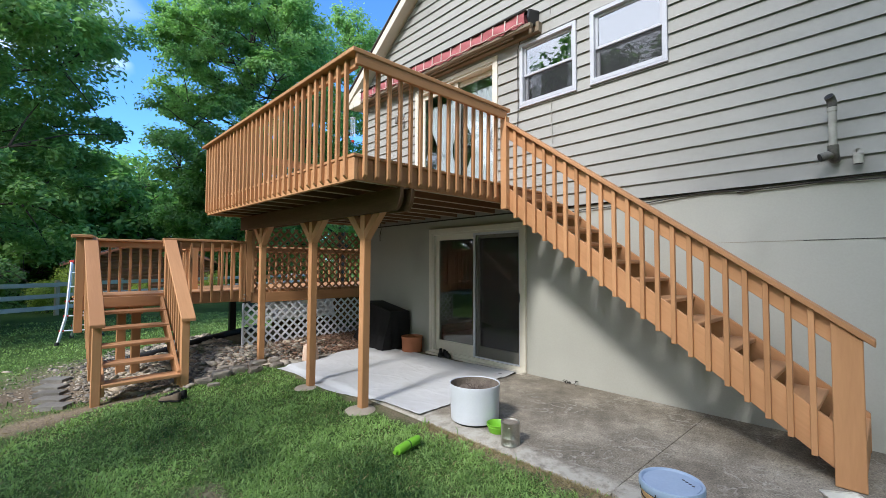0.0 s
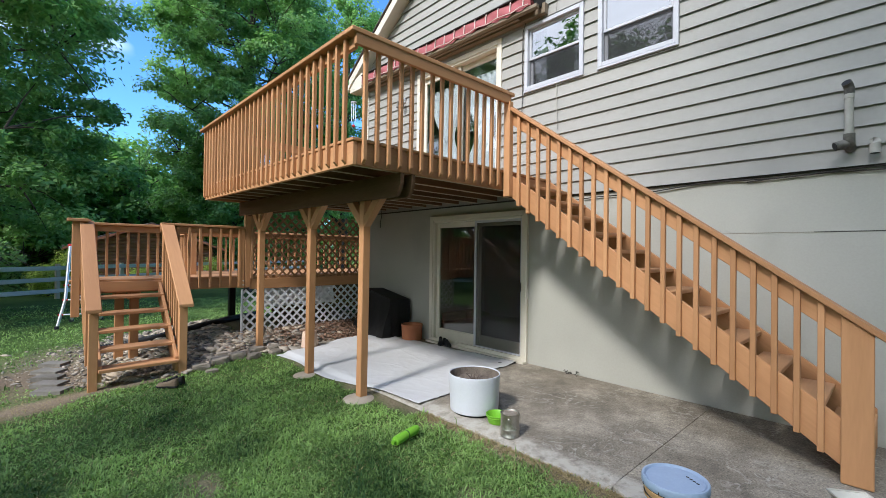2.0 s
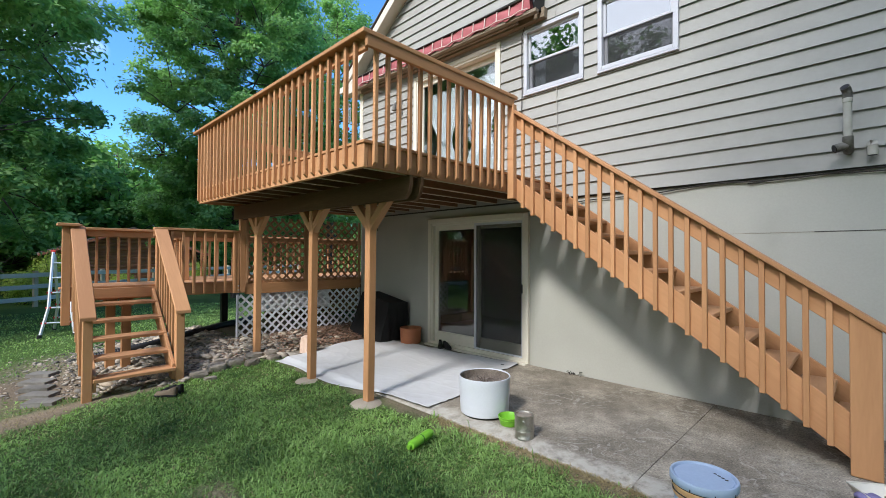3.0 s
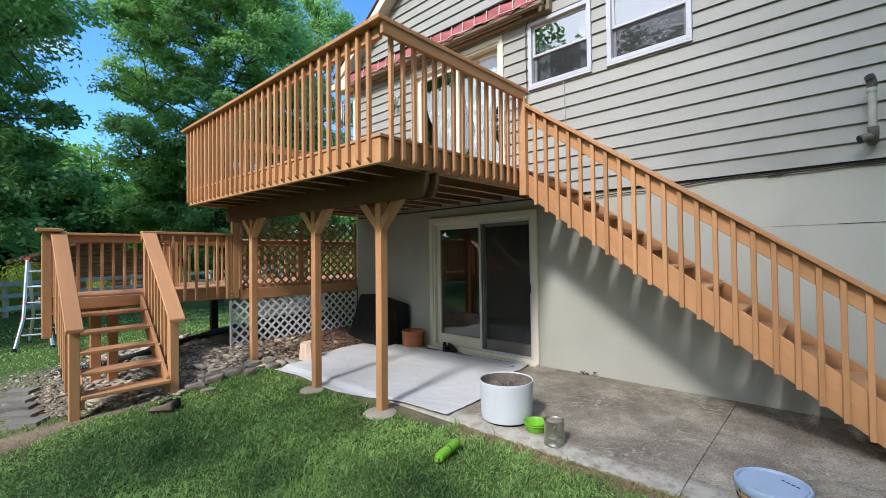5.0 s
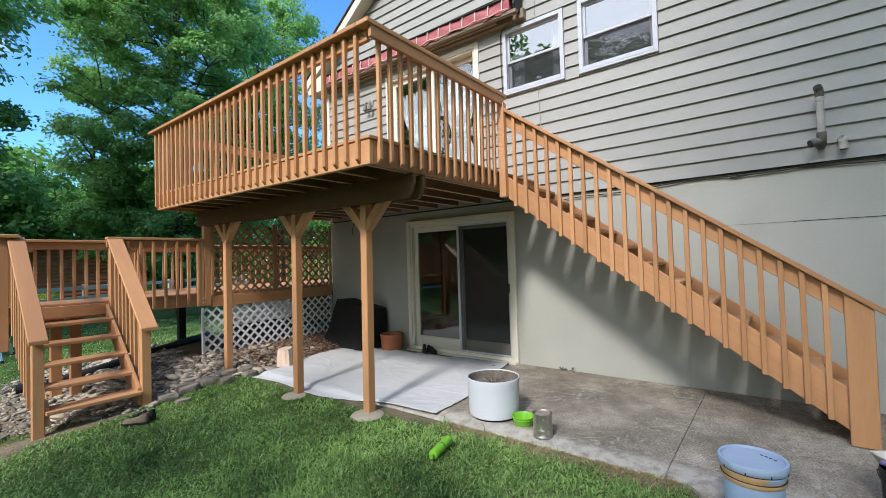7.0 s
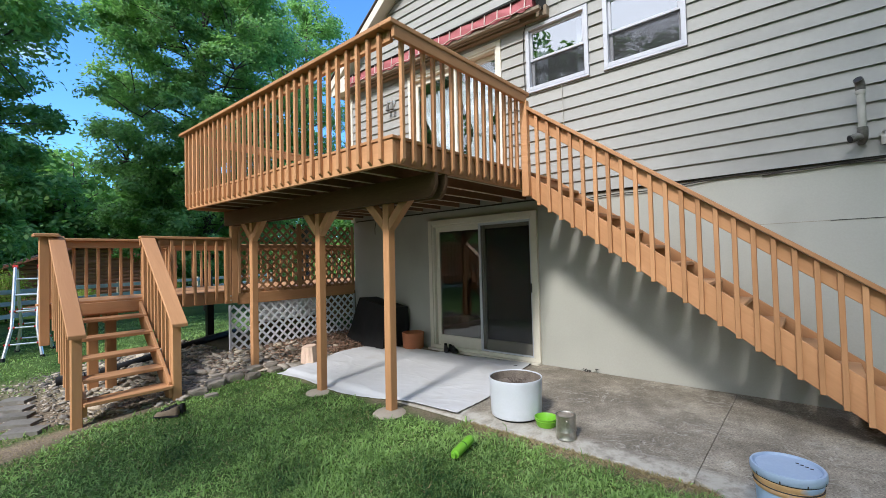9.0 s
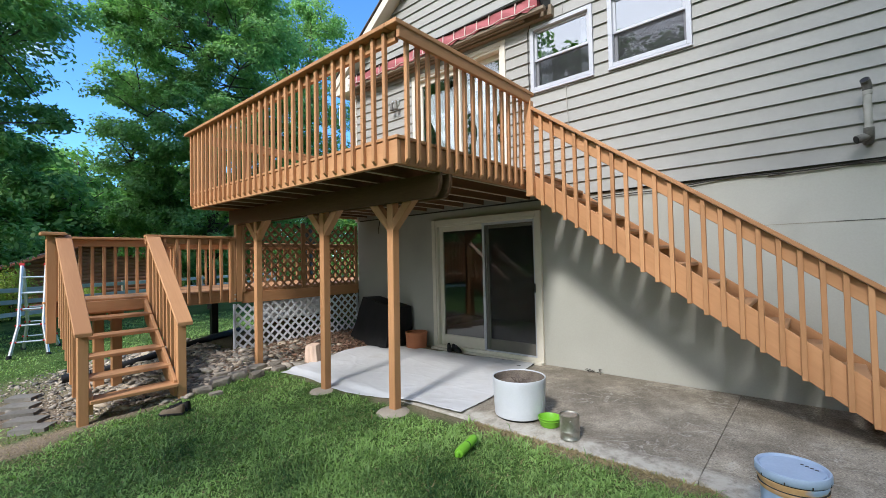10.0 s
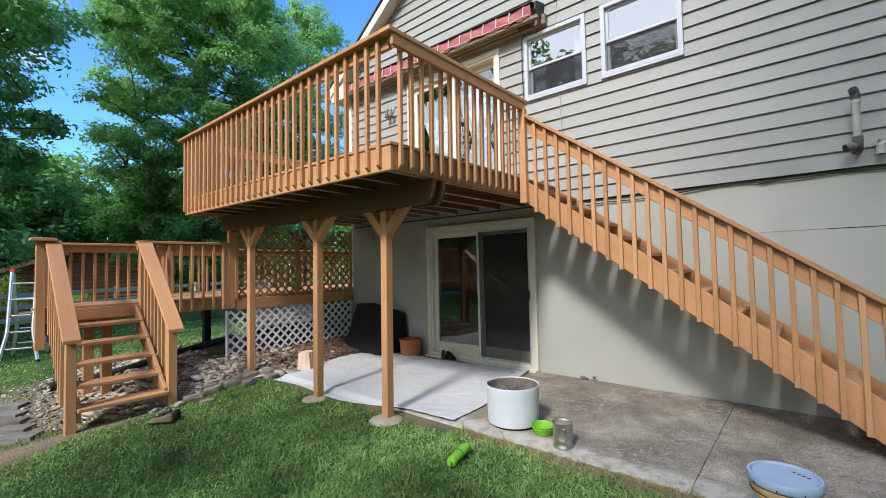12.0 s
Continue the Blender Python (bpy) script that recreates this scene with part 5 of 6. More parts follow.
tube("handle", [(3.19 + 0.155 * math.cos(a), 0.20 + 0.155 * math.sin(a), 0.31 - 0.08 * math.sin((a - 1.4) / 2.4 * math.pi)) for a in np.linspace(1.4, 3.8, 16)], 0.0035, CABLE, bk, "dark wire handle", 6)
bk.scale = (0.80, 0.80, 0.63)
tray = thing("paint_tray", (3.19, 0.20, 0.223), "cream plastic paint tray lying on a bucket", "paint tray")
bm = bmesh.new()
outer = [(-0.125, -0.09), (0.125, -0.09), (0.125, 0.09), (-0.125, 0.09)]
loops = []
for s, z in ((0.80, 0.0), (1.0, 0.055), (1.05, 0.058), (1.05, 0.052), (1.0, 0.050), (0.82, 0.006)):
    loops.append([bm.verts.new((a * s, b * s, z)) for a, b in outer])
for p, q in zip(loops, loops[1:]):
    for i in range(4):
        bm.faces.new((p[i], p[(i + 1) % 4], q[(i + 1) % 4], q[i]))
bm.faces.new(loops[0][::-1]), bm.faces.new(loops[-1])
bmesh.ops.bevel(bm, geom=bm.edges[:], offset=0.006, segments=2, affect="EDGES")
part("tray_body", bm, TRIM, tray, "", (3.19, 0.20, 0.224), True).rotation_euler = (0, 0, radians(35))
rag = thing("rag", (3.19, 0.20, 0.243), "crumpled purple rag in the paint tray", "rag")
bm = bmesh.new()
bmesh.ops.create_icosphere(bm, subdivisions=4, radius=0.055)
for v in bm.verts:
    v.co *= 1 + 0.5 * noise.noise(v.co * 25)
    v.co.z = max(v.co.z * 0.5, -0.015)
part("folds", bm, RAG, rag, "", (3.14, 0.245, 0.258), True)
brush = thing("paint_brush", (3.22, 0.11, 0.283), "red-handled paint brush lying on the tray", "paint brush")
tube("handle", [(3.27, 0.06, 0.288), (3.22, 0.11, 0.292), (3.19, 0.15, 0.288)], 0, RED_PLASTIC, brush, "red handle", 10, [0.006, 0.012, 0.010])
box("bristles", (3.14, 3.19), (0.155, 0.19), (0.275, 0.289), STRAW, brush, "pale bristles", turn=(0, 0, 130))

tpot = thing("flower_pot", (4.90, 5.98, 0), "empty terracotta flower pot beside the door", "flower pot")
lathe("pot", [(0, 0.0), (0.170, 0.0), (0.175, 0.015), (0.184, 0.225), (0.190, 0.229), (0.191, 0.262), (0.186, 0.268), (0.174, 0.265), (0.168, 0.21), (0.155, 0.03), (0, 0.025)], TERRACOTTA, tpot, "", (4.90, 5.98, 0.012), 48)

cover = thing("covered_grill", (4.8, 6.9, 0.05), "low box under a slack black vinyl cover", "covered grill")
bm = bmesh.new()
corner = {"b": [(4.50, 6.32), (5.04, 6.22), (5.07, 7.36), (4.52, 7.46)], "t": [(4.66, 6.30), (5.05, 6.24), (5.06, 7.10), (4.70, 7.16)]}
rings = []
for s in range(9):
    q = s / 8
    ring = []
    for e in range(4):
        a0, a1, t0, t1 = corner["b"][e], corner["b"][(e + 1) % 4], corner["t"][e], corner["t"][(e + 1) % 4]
        for w in range(10):
            f = w / 10
            bx, by = a0[0] + (a1[0] - a0[0]) * f, a0[1] + (a1[1] - a0[1]) * f
            tx, ty = t0[0] + (t1[0] - t0[0]) * f, t0[1] + (t1[1] - t0[1]) * f
            zt = 0.85 - 0.17 * (7.2 - ty)
            n1 = 0.02 * math.sin(w * 1.9 + e + 5 * q) * (1 - q)
            ring.append(bm.verts.new((bx + (tx - bx) * q ** 0.8 - n1, by + (ty - by) * q ** 0.8 + n1, 0.02 + (zt - 0.02) * q)))
    rings.append(ring)
for a, b in zip(rings, rings[1:]):
    for i in range(40):
        bm.faces.new((a[i], a[(i + 1) % 40], b[(i + 1) % 40], b[i]))
bm.faces.new(rings[-1])
part("vinyl_cover", bm, BLACK_COVER, cover, "", (0, 0, 0), True).data.set_sharp_from_angle(angle=radians(35))

stump = thing("wood_stump", (3.27, 6.58, 0), "short pale split log standing on end", "log")
bm = bmesh.new()
bmesh.ops.create_cone(bm, cap_ends=True, segments=40, radius1=0.118, radius2=0.10, depth=0.25)
bmesh.ops.subdivide_edges(bm, edges=[e for e in bm.edges if abs(e.verts[0].co.z - e.verts[1].co.z) > 0.1], cuts=4)
for v in bm.verts:
    a = math.atan2(v.co.y, v.co.x)
    v.co.xy *= 1 + 0.10 * math.sin(7 * a + 1) * math.sin(3 * a) + 0.16 * noise.noise(Vector((v.co.x * 8, v.co.y * 8, v.co.z * 3)))
    v.co.z += 0.10 * v.co.x * (v.co.z > 0.1)
part("log", bm, CUT_WOOD, stump, "", (3.27, 6.58, 0.13), True).data.set_sharp_from_angle(angle=radians(30))


def shoe(name, at, heading, label, size=1.0, leather=LEATHER):
    """A low work shoe: sole, upper, tongue and laces."""
    s = thing(name, at, label, "shoe", "pair of work shoes")
    s.rotation_euler = (0, 0, radians(heading))
    s.scale = (0.88, 0.88, 0.88)
    outline = [(-0.135, -0.030), (-0.135, 0.030), (-0.10, 0.040), (-0.02, 0.034), (0.06, 0.048), (0.115, 0.044), (0.148, 0.018), (0.148, -0.018), (0.115, -0.044), (0.06, -0.050), (-0.02, -0.036), (-0.10, -0.040)]
    levels = [(0.0, 0.0, 0.98), (0.012, 0.0, 1.0), (0.024, 0.0, 1.0)]
    bm = bmesh.new()
    rr = [[bm.verts.new((a * f * size, b * f * size, z * size)) for a, b in outline] for z, _, f in levels]
    for p, q in zip(rr, rr[1:]):
        for i in range(12):
            bm.faces.new((p[i], p[(i + 1) % 12], q[(i + 1) % 12], q[i]))
    bm.faces.new(rr[0][::-1]), bm.faces.new(rr[-1])
    sole = part("sole", bm, BLACK, s, "dark rubber sole", at)
    bm = bmesh.new()
    rr = []
    for lvl in range(6):
        q = lvl / 5
        ring = []
        for a, b in outline:
            top = 0.062 + 0.045 * (1 - smooth_step(-0.13, 0.06, a)) + 0.012 * (1 - smooth_step(0.05, 0.15, a))
            ring.append(bm.verts.new((a * (0.97 - 0.10 * q) - 0.012 * q, b * (0.96 - 0.35 * q ** 2), 0.024 + (float(top) - 0.024) * q)))
        rr.append(ring)
    for p, q in zip(rr, rr[1:]):
        for i in range(12):
            bm.faces.new((p[i], p[(i + 1) % 12], q[(i + 1) % 12], q[i]))
    front = [rr[-1][i] for i in (3, 4, 5, 6, 7, 8, 9, 10)]
    bm.faces.new(front)
    up = part("upper", bm, leather, s, "", at, True)
    box("tongue", (at[0] - 0.03, at[0] + 0.02), (at[1] - 0.022, at[1] + 0.022), (at[2] + 0.07, at[2] + 0.105), BLACK, up, "dark tongue", turn=(0, 25, 0))
    for i in range(3):
        tube("lace", [(at[0] + 0.01 + 0.022 * i, at[1] - 0.028, at[2] + 0.088 - 0.008 * i), (at[0] + 0.012 + 0.022 * i, at[1], at[2] + 0.099 - 0.008 * i), (at[0] + 0.01 + 0.022 * i, at[1] + 0.028, at[2] + 0.088 - 0.008 * i)], 0.004, BLACK, up, "dark lace", 6)
    return s


shoe("work_shoe", (1.22, 6.06, float(ground_z(1.22, 6.06)) + 0.012), 140, "worn tan leather work shoe beside the low stairs")
shoe("work_shoe", (1.31, 6.13, float(ground_z(1.31, 6.13)) + 0.012), 128, "worn dark leather work shoe beside the low stairs", leather=BLACK_COVER)
shoe("sandal", (4.93, 5.12, 0.034), 250, "black shoe lying on the door sill", leather=BLACK_COVER)
shoe("sandal", (4.92, 5.26, 0.034), 225, "black shoe lying on the door sill", leather=BLACK_COVER)
mat_ob = thing("door_mat", (4.9, 4.1, 0), "dark mat edge showing beside the drop cloth", "door mat")
box("rubber", (4.74, 5.0), (3.78, 4.55), (0.001, 0.012), BLACK, mat_ob)

for i, (yy, h) in enumerate(((3.05, 0.05), (2.98, 0.035), (2.88, 0.06))):
    weed = thing("weed", (5.06, yy, 0), "tiny dark withered weed in the wall joint", "weed", "weeds at the wall base")
    c = np.column_stack([5.07 + rng.normal(0, 0.012, 14), yy + rng.normal(0, 0.02, 14), rng.uniform(0.004, h, 14)])
    lv, lf = leaf_quads(c, np.full(14, 0.035), np.full(14, 0.014), 0.2)
    arrays("leaves", lv, lf, CABLE, weed)

# ---- yard things ----
drain = thing("drain_hose", (2.0, 9.3, 0), "black corrugated drain pipe lying on the stones", "drain pipe")
path_pts = [(0.78, 9.05), (1.2, 9.02), (1.7, 8.98), (2.2, 9.0), (2.7, 9.15), (3.2, 9.5), (3.7, 9.95)]
pts, radii = [], []
for i in range(140):
    s = i / 139 * (len(path_pts) - 1)
    j = min(int(s), len(path_pts) - 2)
    f = s - j
    x, y = path_pts[j][0] * (1 - f) + path_pts[j + 1][0] * f, path_pts[j][1] * (1 - f) + path_pts[j + 1][1] * f
    pts.append((x, y, float(ground_z(x, y)) + 0.06))
    radii.append(0.060 if i % 2 else 0.050)
tube("corrugated_pipe", pts, 0.055, BLACK, drain, "", 14, radii)
lathe("end_cap", [(0, 0), (0.066, 0), (0.066, 0.09), (0.05, 0.1), (0, 0.1)], BLACK, drain, "", (0.70, 9.055, float(ground_z(0.75, 9.05)) + 0.06), 20, turn=(0, 90, 0))

ladder = thing("step_ladder", (0.7, 12.4, 0), "aluminium folding ladder standing open on the lawn", "ladder")
LAD = np.array((0.637, 12.23, float(ground_z(0.6, 12.3)) + 0.01))
LAD_W, LAD_D = np.array((0.97, -0.25, 0.0)), np.array((0.25, 0.97, 0.0))


def ladder_at(side, z, depth, half):
    return LAD + side * half * LAD_W + depth * LAD_D + np.array((0, 0, z))


def ladder_side(foot_depth, top_depth):
    """One leaf of the ladder: two rails that flare below a red-jointed knee, and five rungs."""
    def rail(z):
        q = z / 1.76
        return foot_depth + (top_depth - foot_depth) * q, 0.18 if z > 0.60 else 0.18 + 0.10 * (0.60 - z) / 0.60
    for side in (-1, 1):
        leg = tube("leg", [ladder_at(side, z, *rail(z)) for z in (1.76, 1.2, 0.62, 0.58, 0.3, 0.03)], 0.030, ALUMINIUM, ladder, sides=8)
        lathe("rubber_foot", [(0, 0), (0.042, 0), (0.040, 0.06), (0, 0.07)], BLACK, leg, "black rubber foot", ladder_at(side, 0.0, *rail(0)), 12)
        for z in (0.29, 0.60, 0.91):
            p = ladder_at(side, z, *rail(z))
            tube("joint", [p - LAD_W * 0.045, p + LAD_W * 0.045], 0.022, RED_PLASTIC, leg, "red lock knob", 10)
    for z in (0.29, 0.60, 0.91, 1.22, 1.53):
        d, half = rail(z)
        a, b = ladder_at(-1, z, d, half), ladder_at(1, z, d, half)
        tube("rung", [a, b], 0.019, ALUMINIUM, ladder, sides=8)


ladder_side(0.0, 0.46)
ladder_side(1.15, 0.54)
for side in (-1, 1):
    p = ladder_at(side, 1.77, 0.50, 0.18)
    tube("hinge", [p - LAD_W * 0.04, p + LAD_W * 0.035], 0.045, RED_PLASTIC, ladder, "red hinge lock", 16)

fence = thing("fence", (2.0, 22.5, -0.35), "weathered grey three-rail wooden fence along the lawn", "fence")
F0, FD = Vector((-9.7, 15.4)), Vector((0.857, 0.515))
angle = math.degrees(math.atan2(FD.y, FD.x))
for i in range(13):
    p = F0 + FD * 2.4 * i
    z = float(ground_z(p.x, p.y))
    box("fence_post", (p.x - 0.07, p.x + 0.07), (p.y - 0.05, p.y + 0.05), (z - 0.1, z + 1.30), WOOD_PALE, fence, turn=(0, 0, angle), edge=0.01)
    if i < 12:
        c = p + FD * 1.2 + Vector((FD.y, -FD.x)) * 0.07
        for h in (0.32, 0.74, 1.16):
            box("fence_rail", (c.x - 1.2, c.x + 1.2), (c.y - 0.02, c.y + 0.02), (z + h - 0.075, z + h + 0.075), WOOD_OLD, fence, turn=(0, 0.4 * math.sin(i * 3 + h * 7), angle), edge=0.006)

cabin = thing("log_cabin", (4.3, 27.5, -0.4), "low red-brown log cabin with a dark gable roof", "cabin")
CX, HALF, EZ, PZ = 4.3, 3.0, 1.66, 2.78
for i in range(17):
    z = -0.30 + i * 0.18
    w = HALF if z < EZ else HALF * (PZ - z) / (PZ - EZ)
    if w > 0.3:
        tube("log", [(CX - w, 27.0, z), (CX + w, 27.0, z)], 0.098, LOG_WALL, cabin, sides=10)
box("inner_wall", (CX - HALF + 0.1, CX + HALF - 0.1), (27.05, 31.9), (-0.4, EZ), LOG_WALL, cabin)
for s in (-1, 1):
    slope = prism("roof", [(CX + s * (HALF + 0.5), EZ - 0.16), (CX, PZ + 0.02), (CX, PZ + 0.14), (CX + s * (HALF + 0.5), EZ - 0.04)], "y", (26.5, 32.4), SHINGLE, cabin, "dark shingled roof", 0.01)
    prism("rake_board", [(CX + s * (HALF + 0.5), EZ - 0.20), (CX, PZ - 0.03), (CX, PZ + 0.07), (CX + s * (HALF + 0.5), EZ - 0.09)], "y", (26.44, 26.495), LOG_WALL, slope, "brown rake board", 0.005)

for i, (x, y, l, w, a) in enumerate(((0.21, 6.99, 0.33, 0.20, -36), (0.20, 7.38, 0.32, 0.20, -40), (0.19, 7.78, 0.31, 0.18, -34), (0.21, 8.16, 0.34, 0.20, -42), (0.27, 8.62, 0.30, 0.21, -38))):
    st = thing("stepping_stone", (x, y, float(ground_z(x, y))), "flat grey slate stepping stone set in earth", "stepping stone", "stepping stones beside the low stairs")
    bm = bmesh.new()
    bmesh.ops.create_cube(bm, size=1.0)
    bmesh.ops.scale(bm, vec=(l, w, 0.05), verts=bm.verts)
    bmesh.ops.subdivide_edges(bm, edges=bm.edges[:], cuts=3, use_grid_fill=True)
    for v in bm.verts:
        v.co += Vector((noise.noise(v.co * 9 + Vector((i, 0, 0))), noise.noise(v.co * 9 + Vector((0, i, 5))), 0.25 * noise.noise(v.co * 12 + Vector((i, 3, 0))))) * 0.012
    part("slab", bm, FLAGSTONE, st, "", (x, y, float(ground_z(x, y)) + 0.02)).rotation_euler = (0, 0, radians(a))


def boulder(x, y, sx, sy, sz, seed, name="edging_stone", label="rough grey edging stone along the stone bed"):
    z = float(ground_z(x, y))
    st = thing(name, (x, y, z), label, "stone", "edging stones")
    bm = bmesh.new()
    bmesh.ops.create_icosphere(bm, subdivisions=3, radius=1.0)
    for v in bm.verts:
        v.co *= 1 + 0.35 * noise.noise(v.co * 1.1 + Vector((seed * 3.7, 0, 0))) + 0.12 * noise.noise(v.co * 3 + Vector((seed, 5, 0)))
        v.co = Vector((max(-0.8, min(0.8, v.co.x)) * sx, max(-0.8, min(0.8, v.co.y)) * sy, max(-1.2, min(0.55, v.co.z)) * sz))
    part("rock", bm, STONE, st, "", (x, y, z + sz * 0.38), True).data.set_sharp_from_angle(angle=radians(28))


for i, (x, y, a, b, c) in enumerate(((1.72, 6.62, 0.16, 0.12, 0.10), (1.98, 6.74, 0.17, 0.13, 0.12), (2.24, 6.80, 0.16, 0.13, 0.12), (2.42, 6.62, 0.13, 0.10, 0.10), (2.55, 6.88, 0.16, 0.12, 0.10), (2.74, 6.62, 0.14, 0.12, 0.07),
                                    (2.80, 6.84, 0.13, 0.12, 0.08), (1.78, 6.36, 0.10, 0.07, 0.05), (2.1, 7.0, 0.13, 0.10, 0.09), (2.95, 6.95, 0.10, 0.09, 0.06))):
    boulder(x, y, 0.9 * a, 0.9 * b, 0.8 * c, i)

# small stones of the bed
proto = bmesh.new()
bmesh.ops.create_icosphere(proto, subdivisions=1, radius=1.0)
pv = np.array([v.co[:] for v in proto.verts])
pf = np.array([[v.index for v in f.verts] for f in proto.faces])
proto.free()
cand = np.stack([rng.uniform(-1.3, 5.1, 60000), rng.uniform(6.3, 10.4, 60000)], -1)
near_house = smooth_step(3.6, 4.6, cand[:, 0])
cand = cand[(rng.random(60000) < in_bed(cand[:, 0], cand[:, 1]) * (1 - 0.75 * near_house) * (0.15 + 0.85 * smooth_step(0.3, 1.2, cand[:, 0]))) & ~((cand[:, 0] > 2.9) & (cand[:, 1] < 6.85)) & ~((cand[:, 0] > 2.65) & (cand[:, 1] > 7.95))]
cand = cand[:13000]
n = len(cand)
size = (rng.gamma(3.0, 0.0088, n) * (0.55 + 0.45 * smooth_step(0.2, 1.6, cand[:, 0]))).clip(0.010, 0.085)
scl = np.stack([size * rng.uniform(0.9, 1.7, n), size * rng.uniform(0.7, 1.1, n), size * rng.uniform(0.2, 0.5, n)], -1)
ang = rng.uniform(0, 2 * np.pi, n)
tip = rng.normal(0, 0.25, n)
v = pv[None] * scl[:, None] * (1 + rng.normal(0, 0.24, (n, len(pv), 1)))
v[..., 2] += v[..., 0] * tip[:, None]
ca, sa = np.cos(ang)[:, None], np.sin(ang)[:, None]
v = np.stack([v[..., 0] * ca - v[..., 1] * sa, v[..., 0] * sa + v[..., 1] * ca, v[..., 2]], -1)
v[..., 0] += cand[:, :1]
v[..., 1] += cand[:, 1:]
v[..., 2] += (ground_z(cand[:, 0], cand[:, 1]) + scl[:, 2] * rng.uniform(0.1, 1.1, n))[:, None]


def pebble_material():
    m, nn, l, b = shader("bed_stones", 0.85, 0.0, 0.25)
    geo, ramp, tex, mix = nn.new("ShaderNodeNewGeometry"), nn.new("ShaderNodeValToRGB"), nn.new("ShaderNodeTexNoise"), nn.new("ShaderNodeMix")
    e = ramp.color_ramp.elements
    e[0].color, e[1].color = (0.11, 0.10, 0.085, 1), (0.47, 0.415, 0.335, 1)
    e.new(0.45).color = (0.29, 0.262, 0.224, 1)
    e.new(0.7).color = (0.41, 0.335, 0.25, 1)
    l.new(geo.outputs["Random Per Island"], ramp.inputs[0])
    tex.inputs["Scale"].default_value, tex.inputs["Detail"].default_value = 60, 4
    l.new(geo.outputs["Position"], tex.inputs["Vector"])
    mix.data_type, mix.blend_type = "RGBA", "OVERLAY"
    mix.inputs[0].default_value = 0.4
    l.new(ramp.outputs[0], mix.inputs[6])
    l.new(tex.outputs["Fac"], mix.inputs[7])
    l.new(mix.outputs[2], b.inputs["Base Color"])
    bump = nn.new("ShaderNodeBump")
    bump.inputs["Strength"].default_value, bump.inputs["Distance"].default_value = 0.4, 0.006
    l.new(tex.outputs["Fac"], bump.inputs["Height"])
    l.new(bump.outputs[0], b.inputs["Normal"])
    return m


arrays("gravel", v.reshape(-1, 3), (pf[None] + (np.arange(n) * len(pv))[:, None, None]).reshape(-1, 3), pebble_material(), None, "stuff", "loose grey and tan river stones in the bed", "gravel")


# ---- leaves, litter and grass as fields of small blades ----
m = 9000
lit = np.stack([rng.uniform(2.2, 5.1, m), rng.uniform(6.6, 7.85, m)], -1)
keep = rng.random(m) < smooth_step(2.6, 4.2, lit[:, 0]) * 0.9 + 0.1
lit = lit[keep & ~((lit[:, 0] > 2.9) & (lit[:, 1] < 6.8))]
c = np.column_stack([lit, ground_z(lit[:, 0], lit[:, 1]) + rng.uniform(0.01, 0.06, len(lit))])
sz = rng.uniform(0.03, 0.075, len(c))
lv, lf = leaf_quads(c, sz, sz * 0.6, 0.8)
arrays("leaf_litter", lv, lf, CHIPS, None, "stuff", "dry brown leaves and bark over the stones", "leaf litter")


def blades(name, pts, length, width, material, label, category, low=0.6):
    """Bent blades: each rises from its root, arches over and ends in a point. low: how far they lie down."""
    n = len(pts)
    base = np.column_stack([pts, ground_z(pts[:, 0], pts[:, 1]) - 0.004])
    b = rng.uniform(0, 2 * np.pi, n)
    away = np.stack([np.cos(b), np.sin(b), np.zeros(n)], -1)
    twist = b + np.pi / 2 + rng.normal(0, 0.5, n)
    w = np.stack([np.cos(twist), np.sin(twist), rng.normal(0, 0.25, n)], -1) * np.reshape(width, (-1, 1)) / 2
    h = np.reshape(length, (-1, 1))
    t1 = np.clip(rng.normal(low, 0.28, n), 0.05, 1.3)[:, None]
    t2 = np.clip(t1 + np.abs(rng.normal(0.75, 0.35, (n, 1))), 0, 1.95)
    up = np.array((0.0, 0.0, 1.0))
    mid = base + 0.55 * h * (away * np.sin(t1) + up * np.cos(t1))
    tipv = mid + 0.45 * h * (away * np.sin(t2) + up * np.cos(t2))
    v = np.stack([base - 0.8 * w, base + 0.8 * w, mid + w, mid - w, tipv], 1).reshape(-1, 3)
    k = 5 * np.arange(n)[:, None]
    f = np.stack([k + np.array((0, 1, 2)), k + np.array((0, 2, 3)), k + np.array((3, 2, 4))], 1).reshape(-1, 3)
    return arrays(name, v, f, material, None, "stuff", label, category)


m = 325000
r = np.exp(rng.uniform(math.log(1.4), math.log(19), m))
th = rng.normal(radians(30), radians(42), m)
inner = rng.random(m) < 0.12
r = np.where(inner, np.abs(rng.normal(0, 1.9, m)) * np.sqrt(rng.random(m)) + 0.02, r)
th = np.where(inner, rng.uniform(0, 2 * np.pi, m), th)
P = np.stack([0.0 + r * np.sin(th), 0.3 + r * np.cos(th)], -1)
patch = np.array([noise.noise(Vector((q[0] * 1.6, q[1] * 1.6, 2.0))) for q in P[::1]])
ok = (P[:, 0] < 2.86) | (P[:, 1] > 10.2)
ok &= rng.random(m) > np.clip(bare(P[:, 0], P[:, 1]) * 1.05 + in_bed(P[:, 0], P[:, 1]) * 0.97, 0, 1)
ok &= ~((P[:, 0] > 2.33) & (P[:, 1] < 0.90 + (P[:, 0] - 2.35) * 0.76))
ok &= ~((P[:, 0] > 2.66) & (P[:, 1] > 3.3) & (P[:, 1] < 6.5))
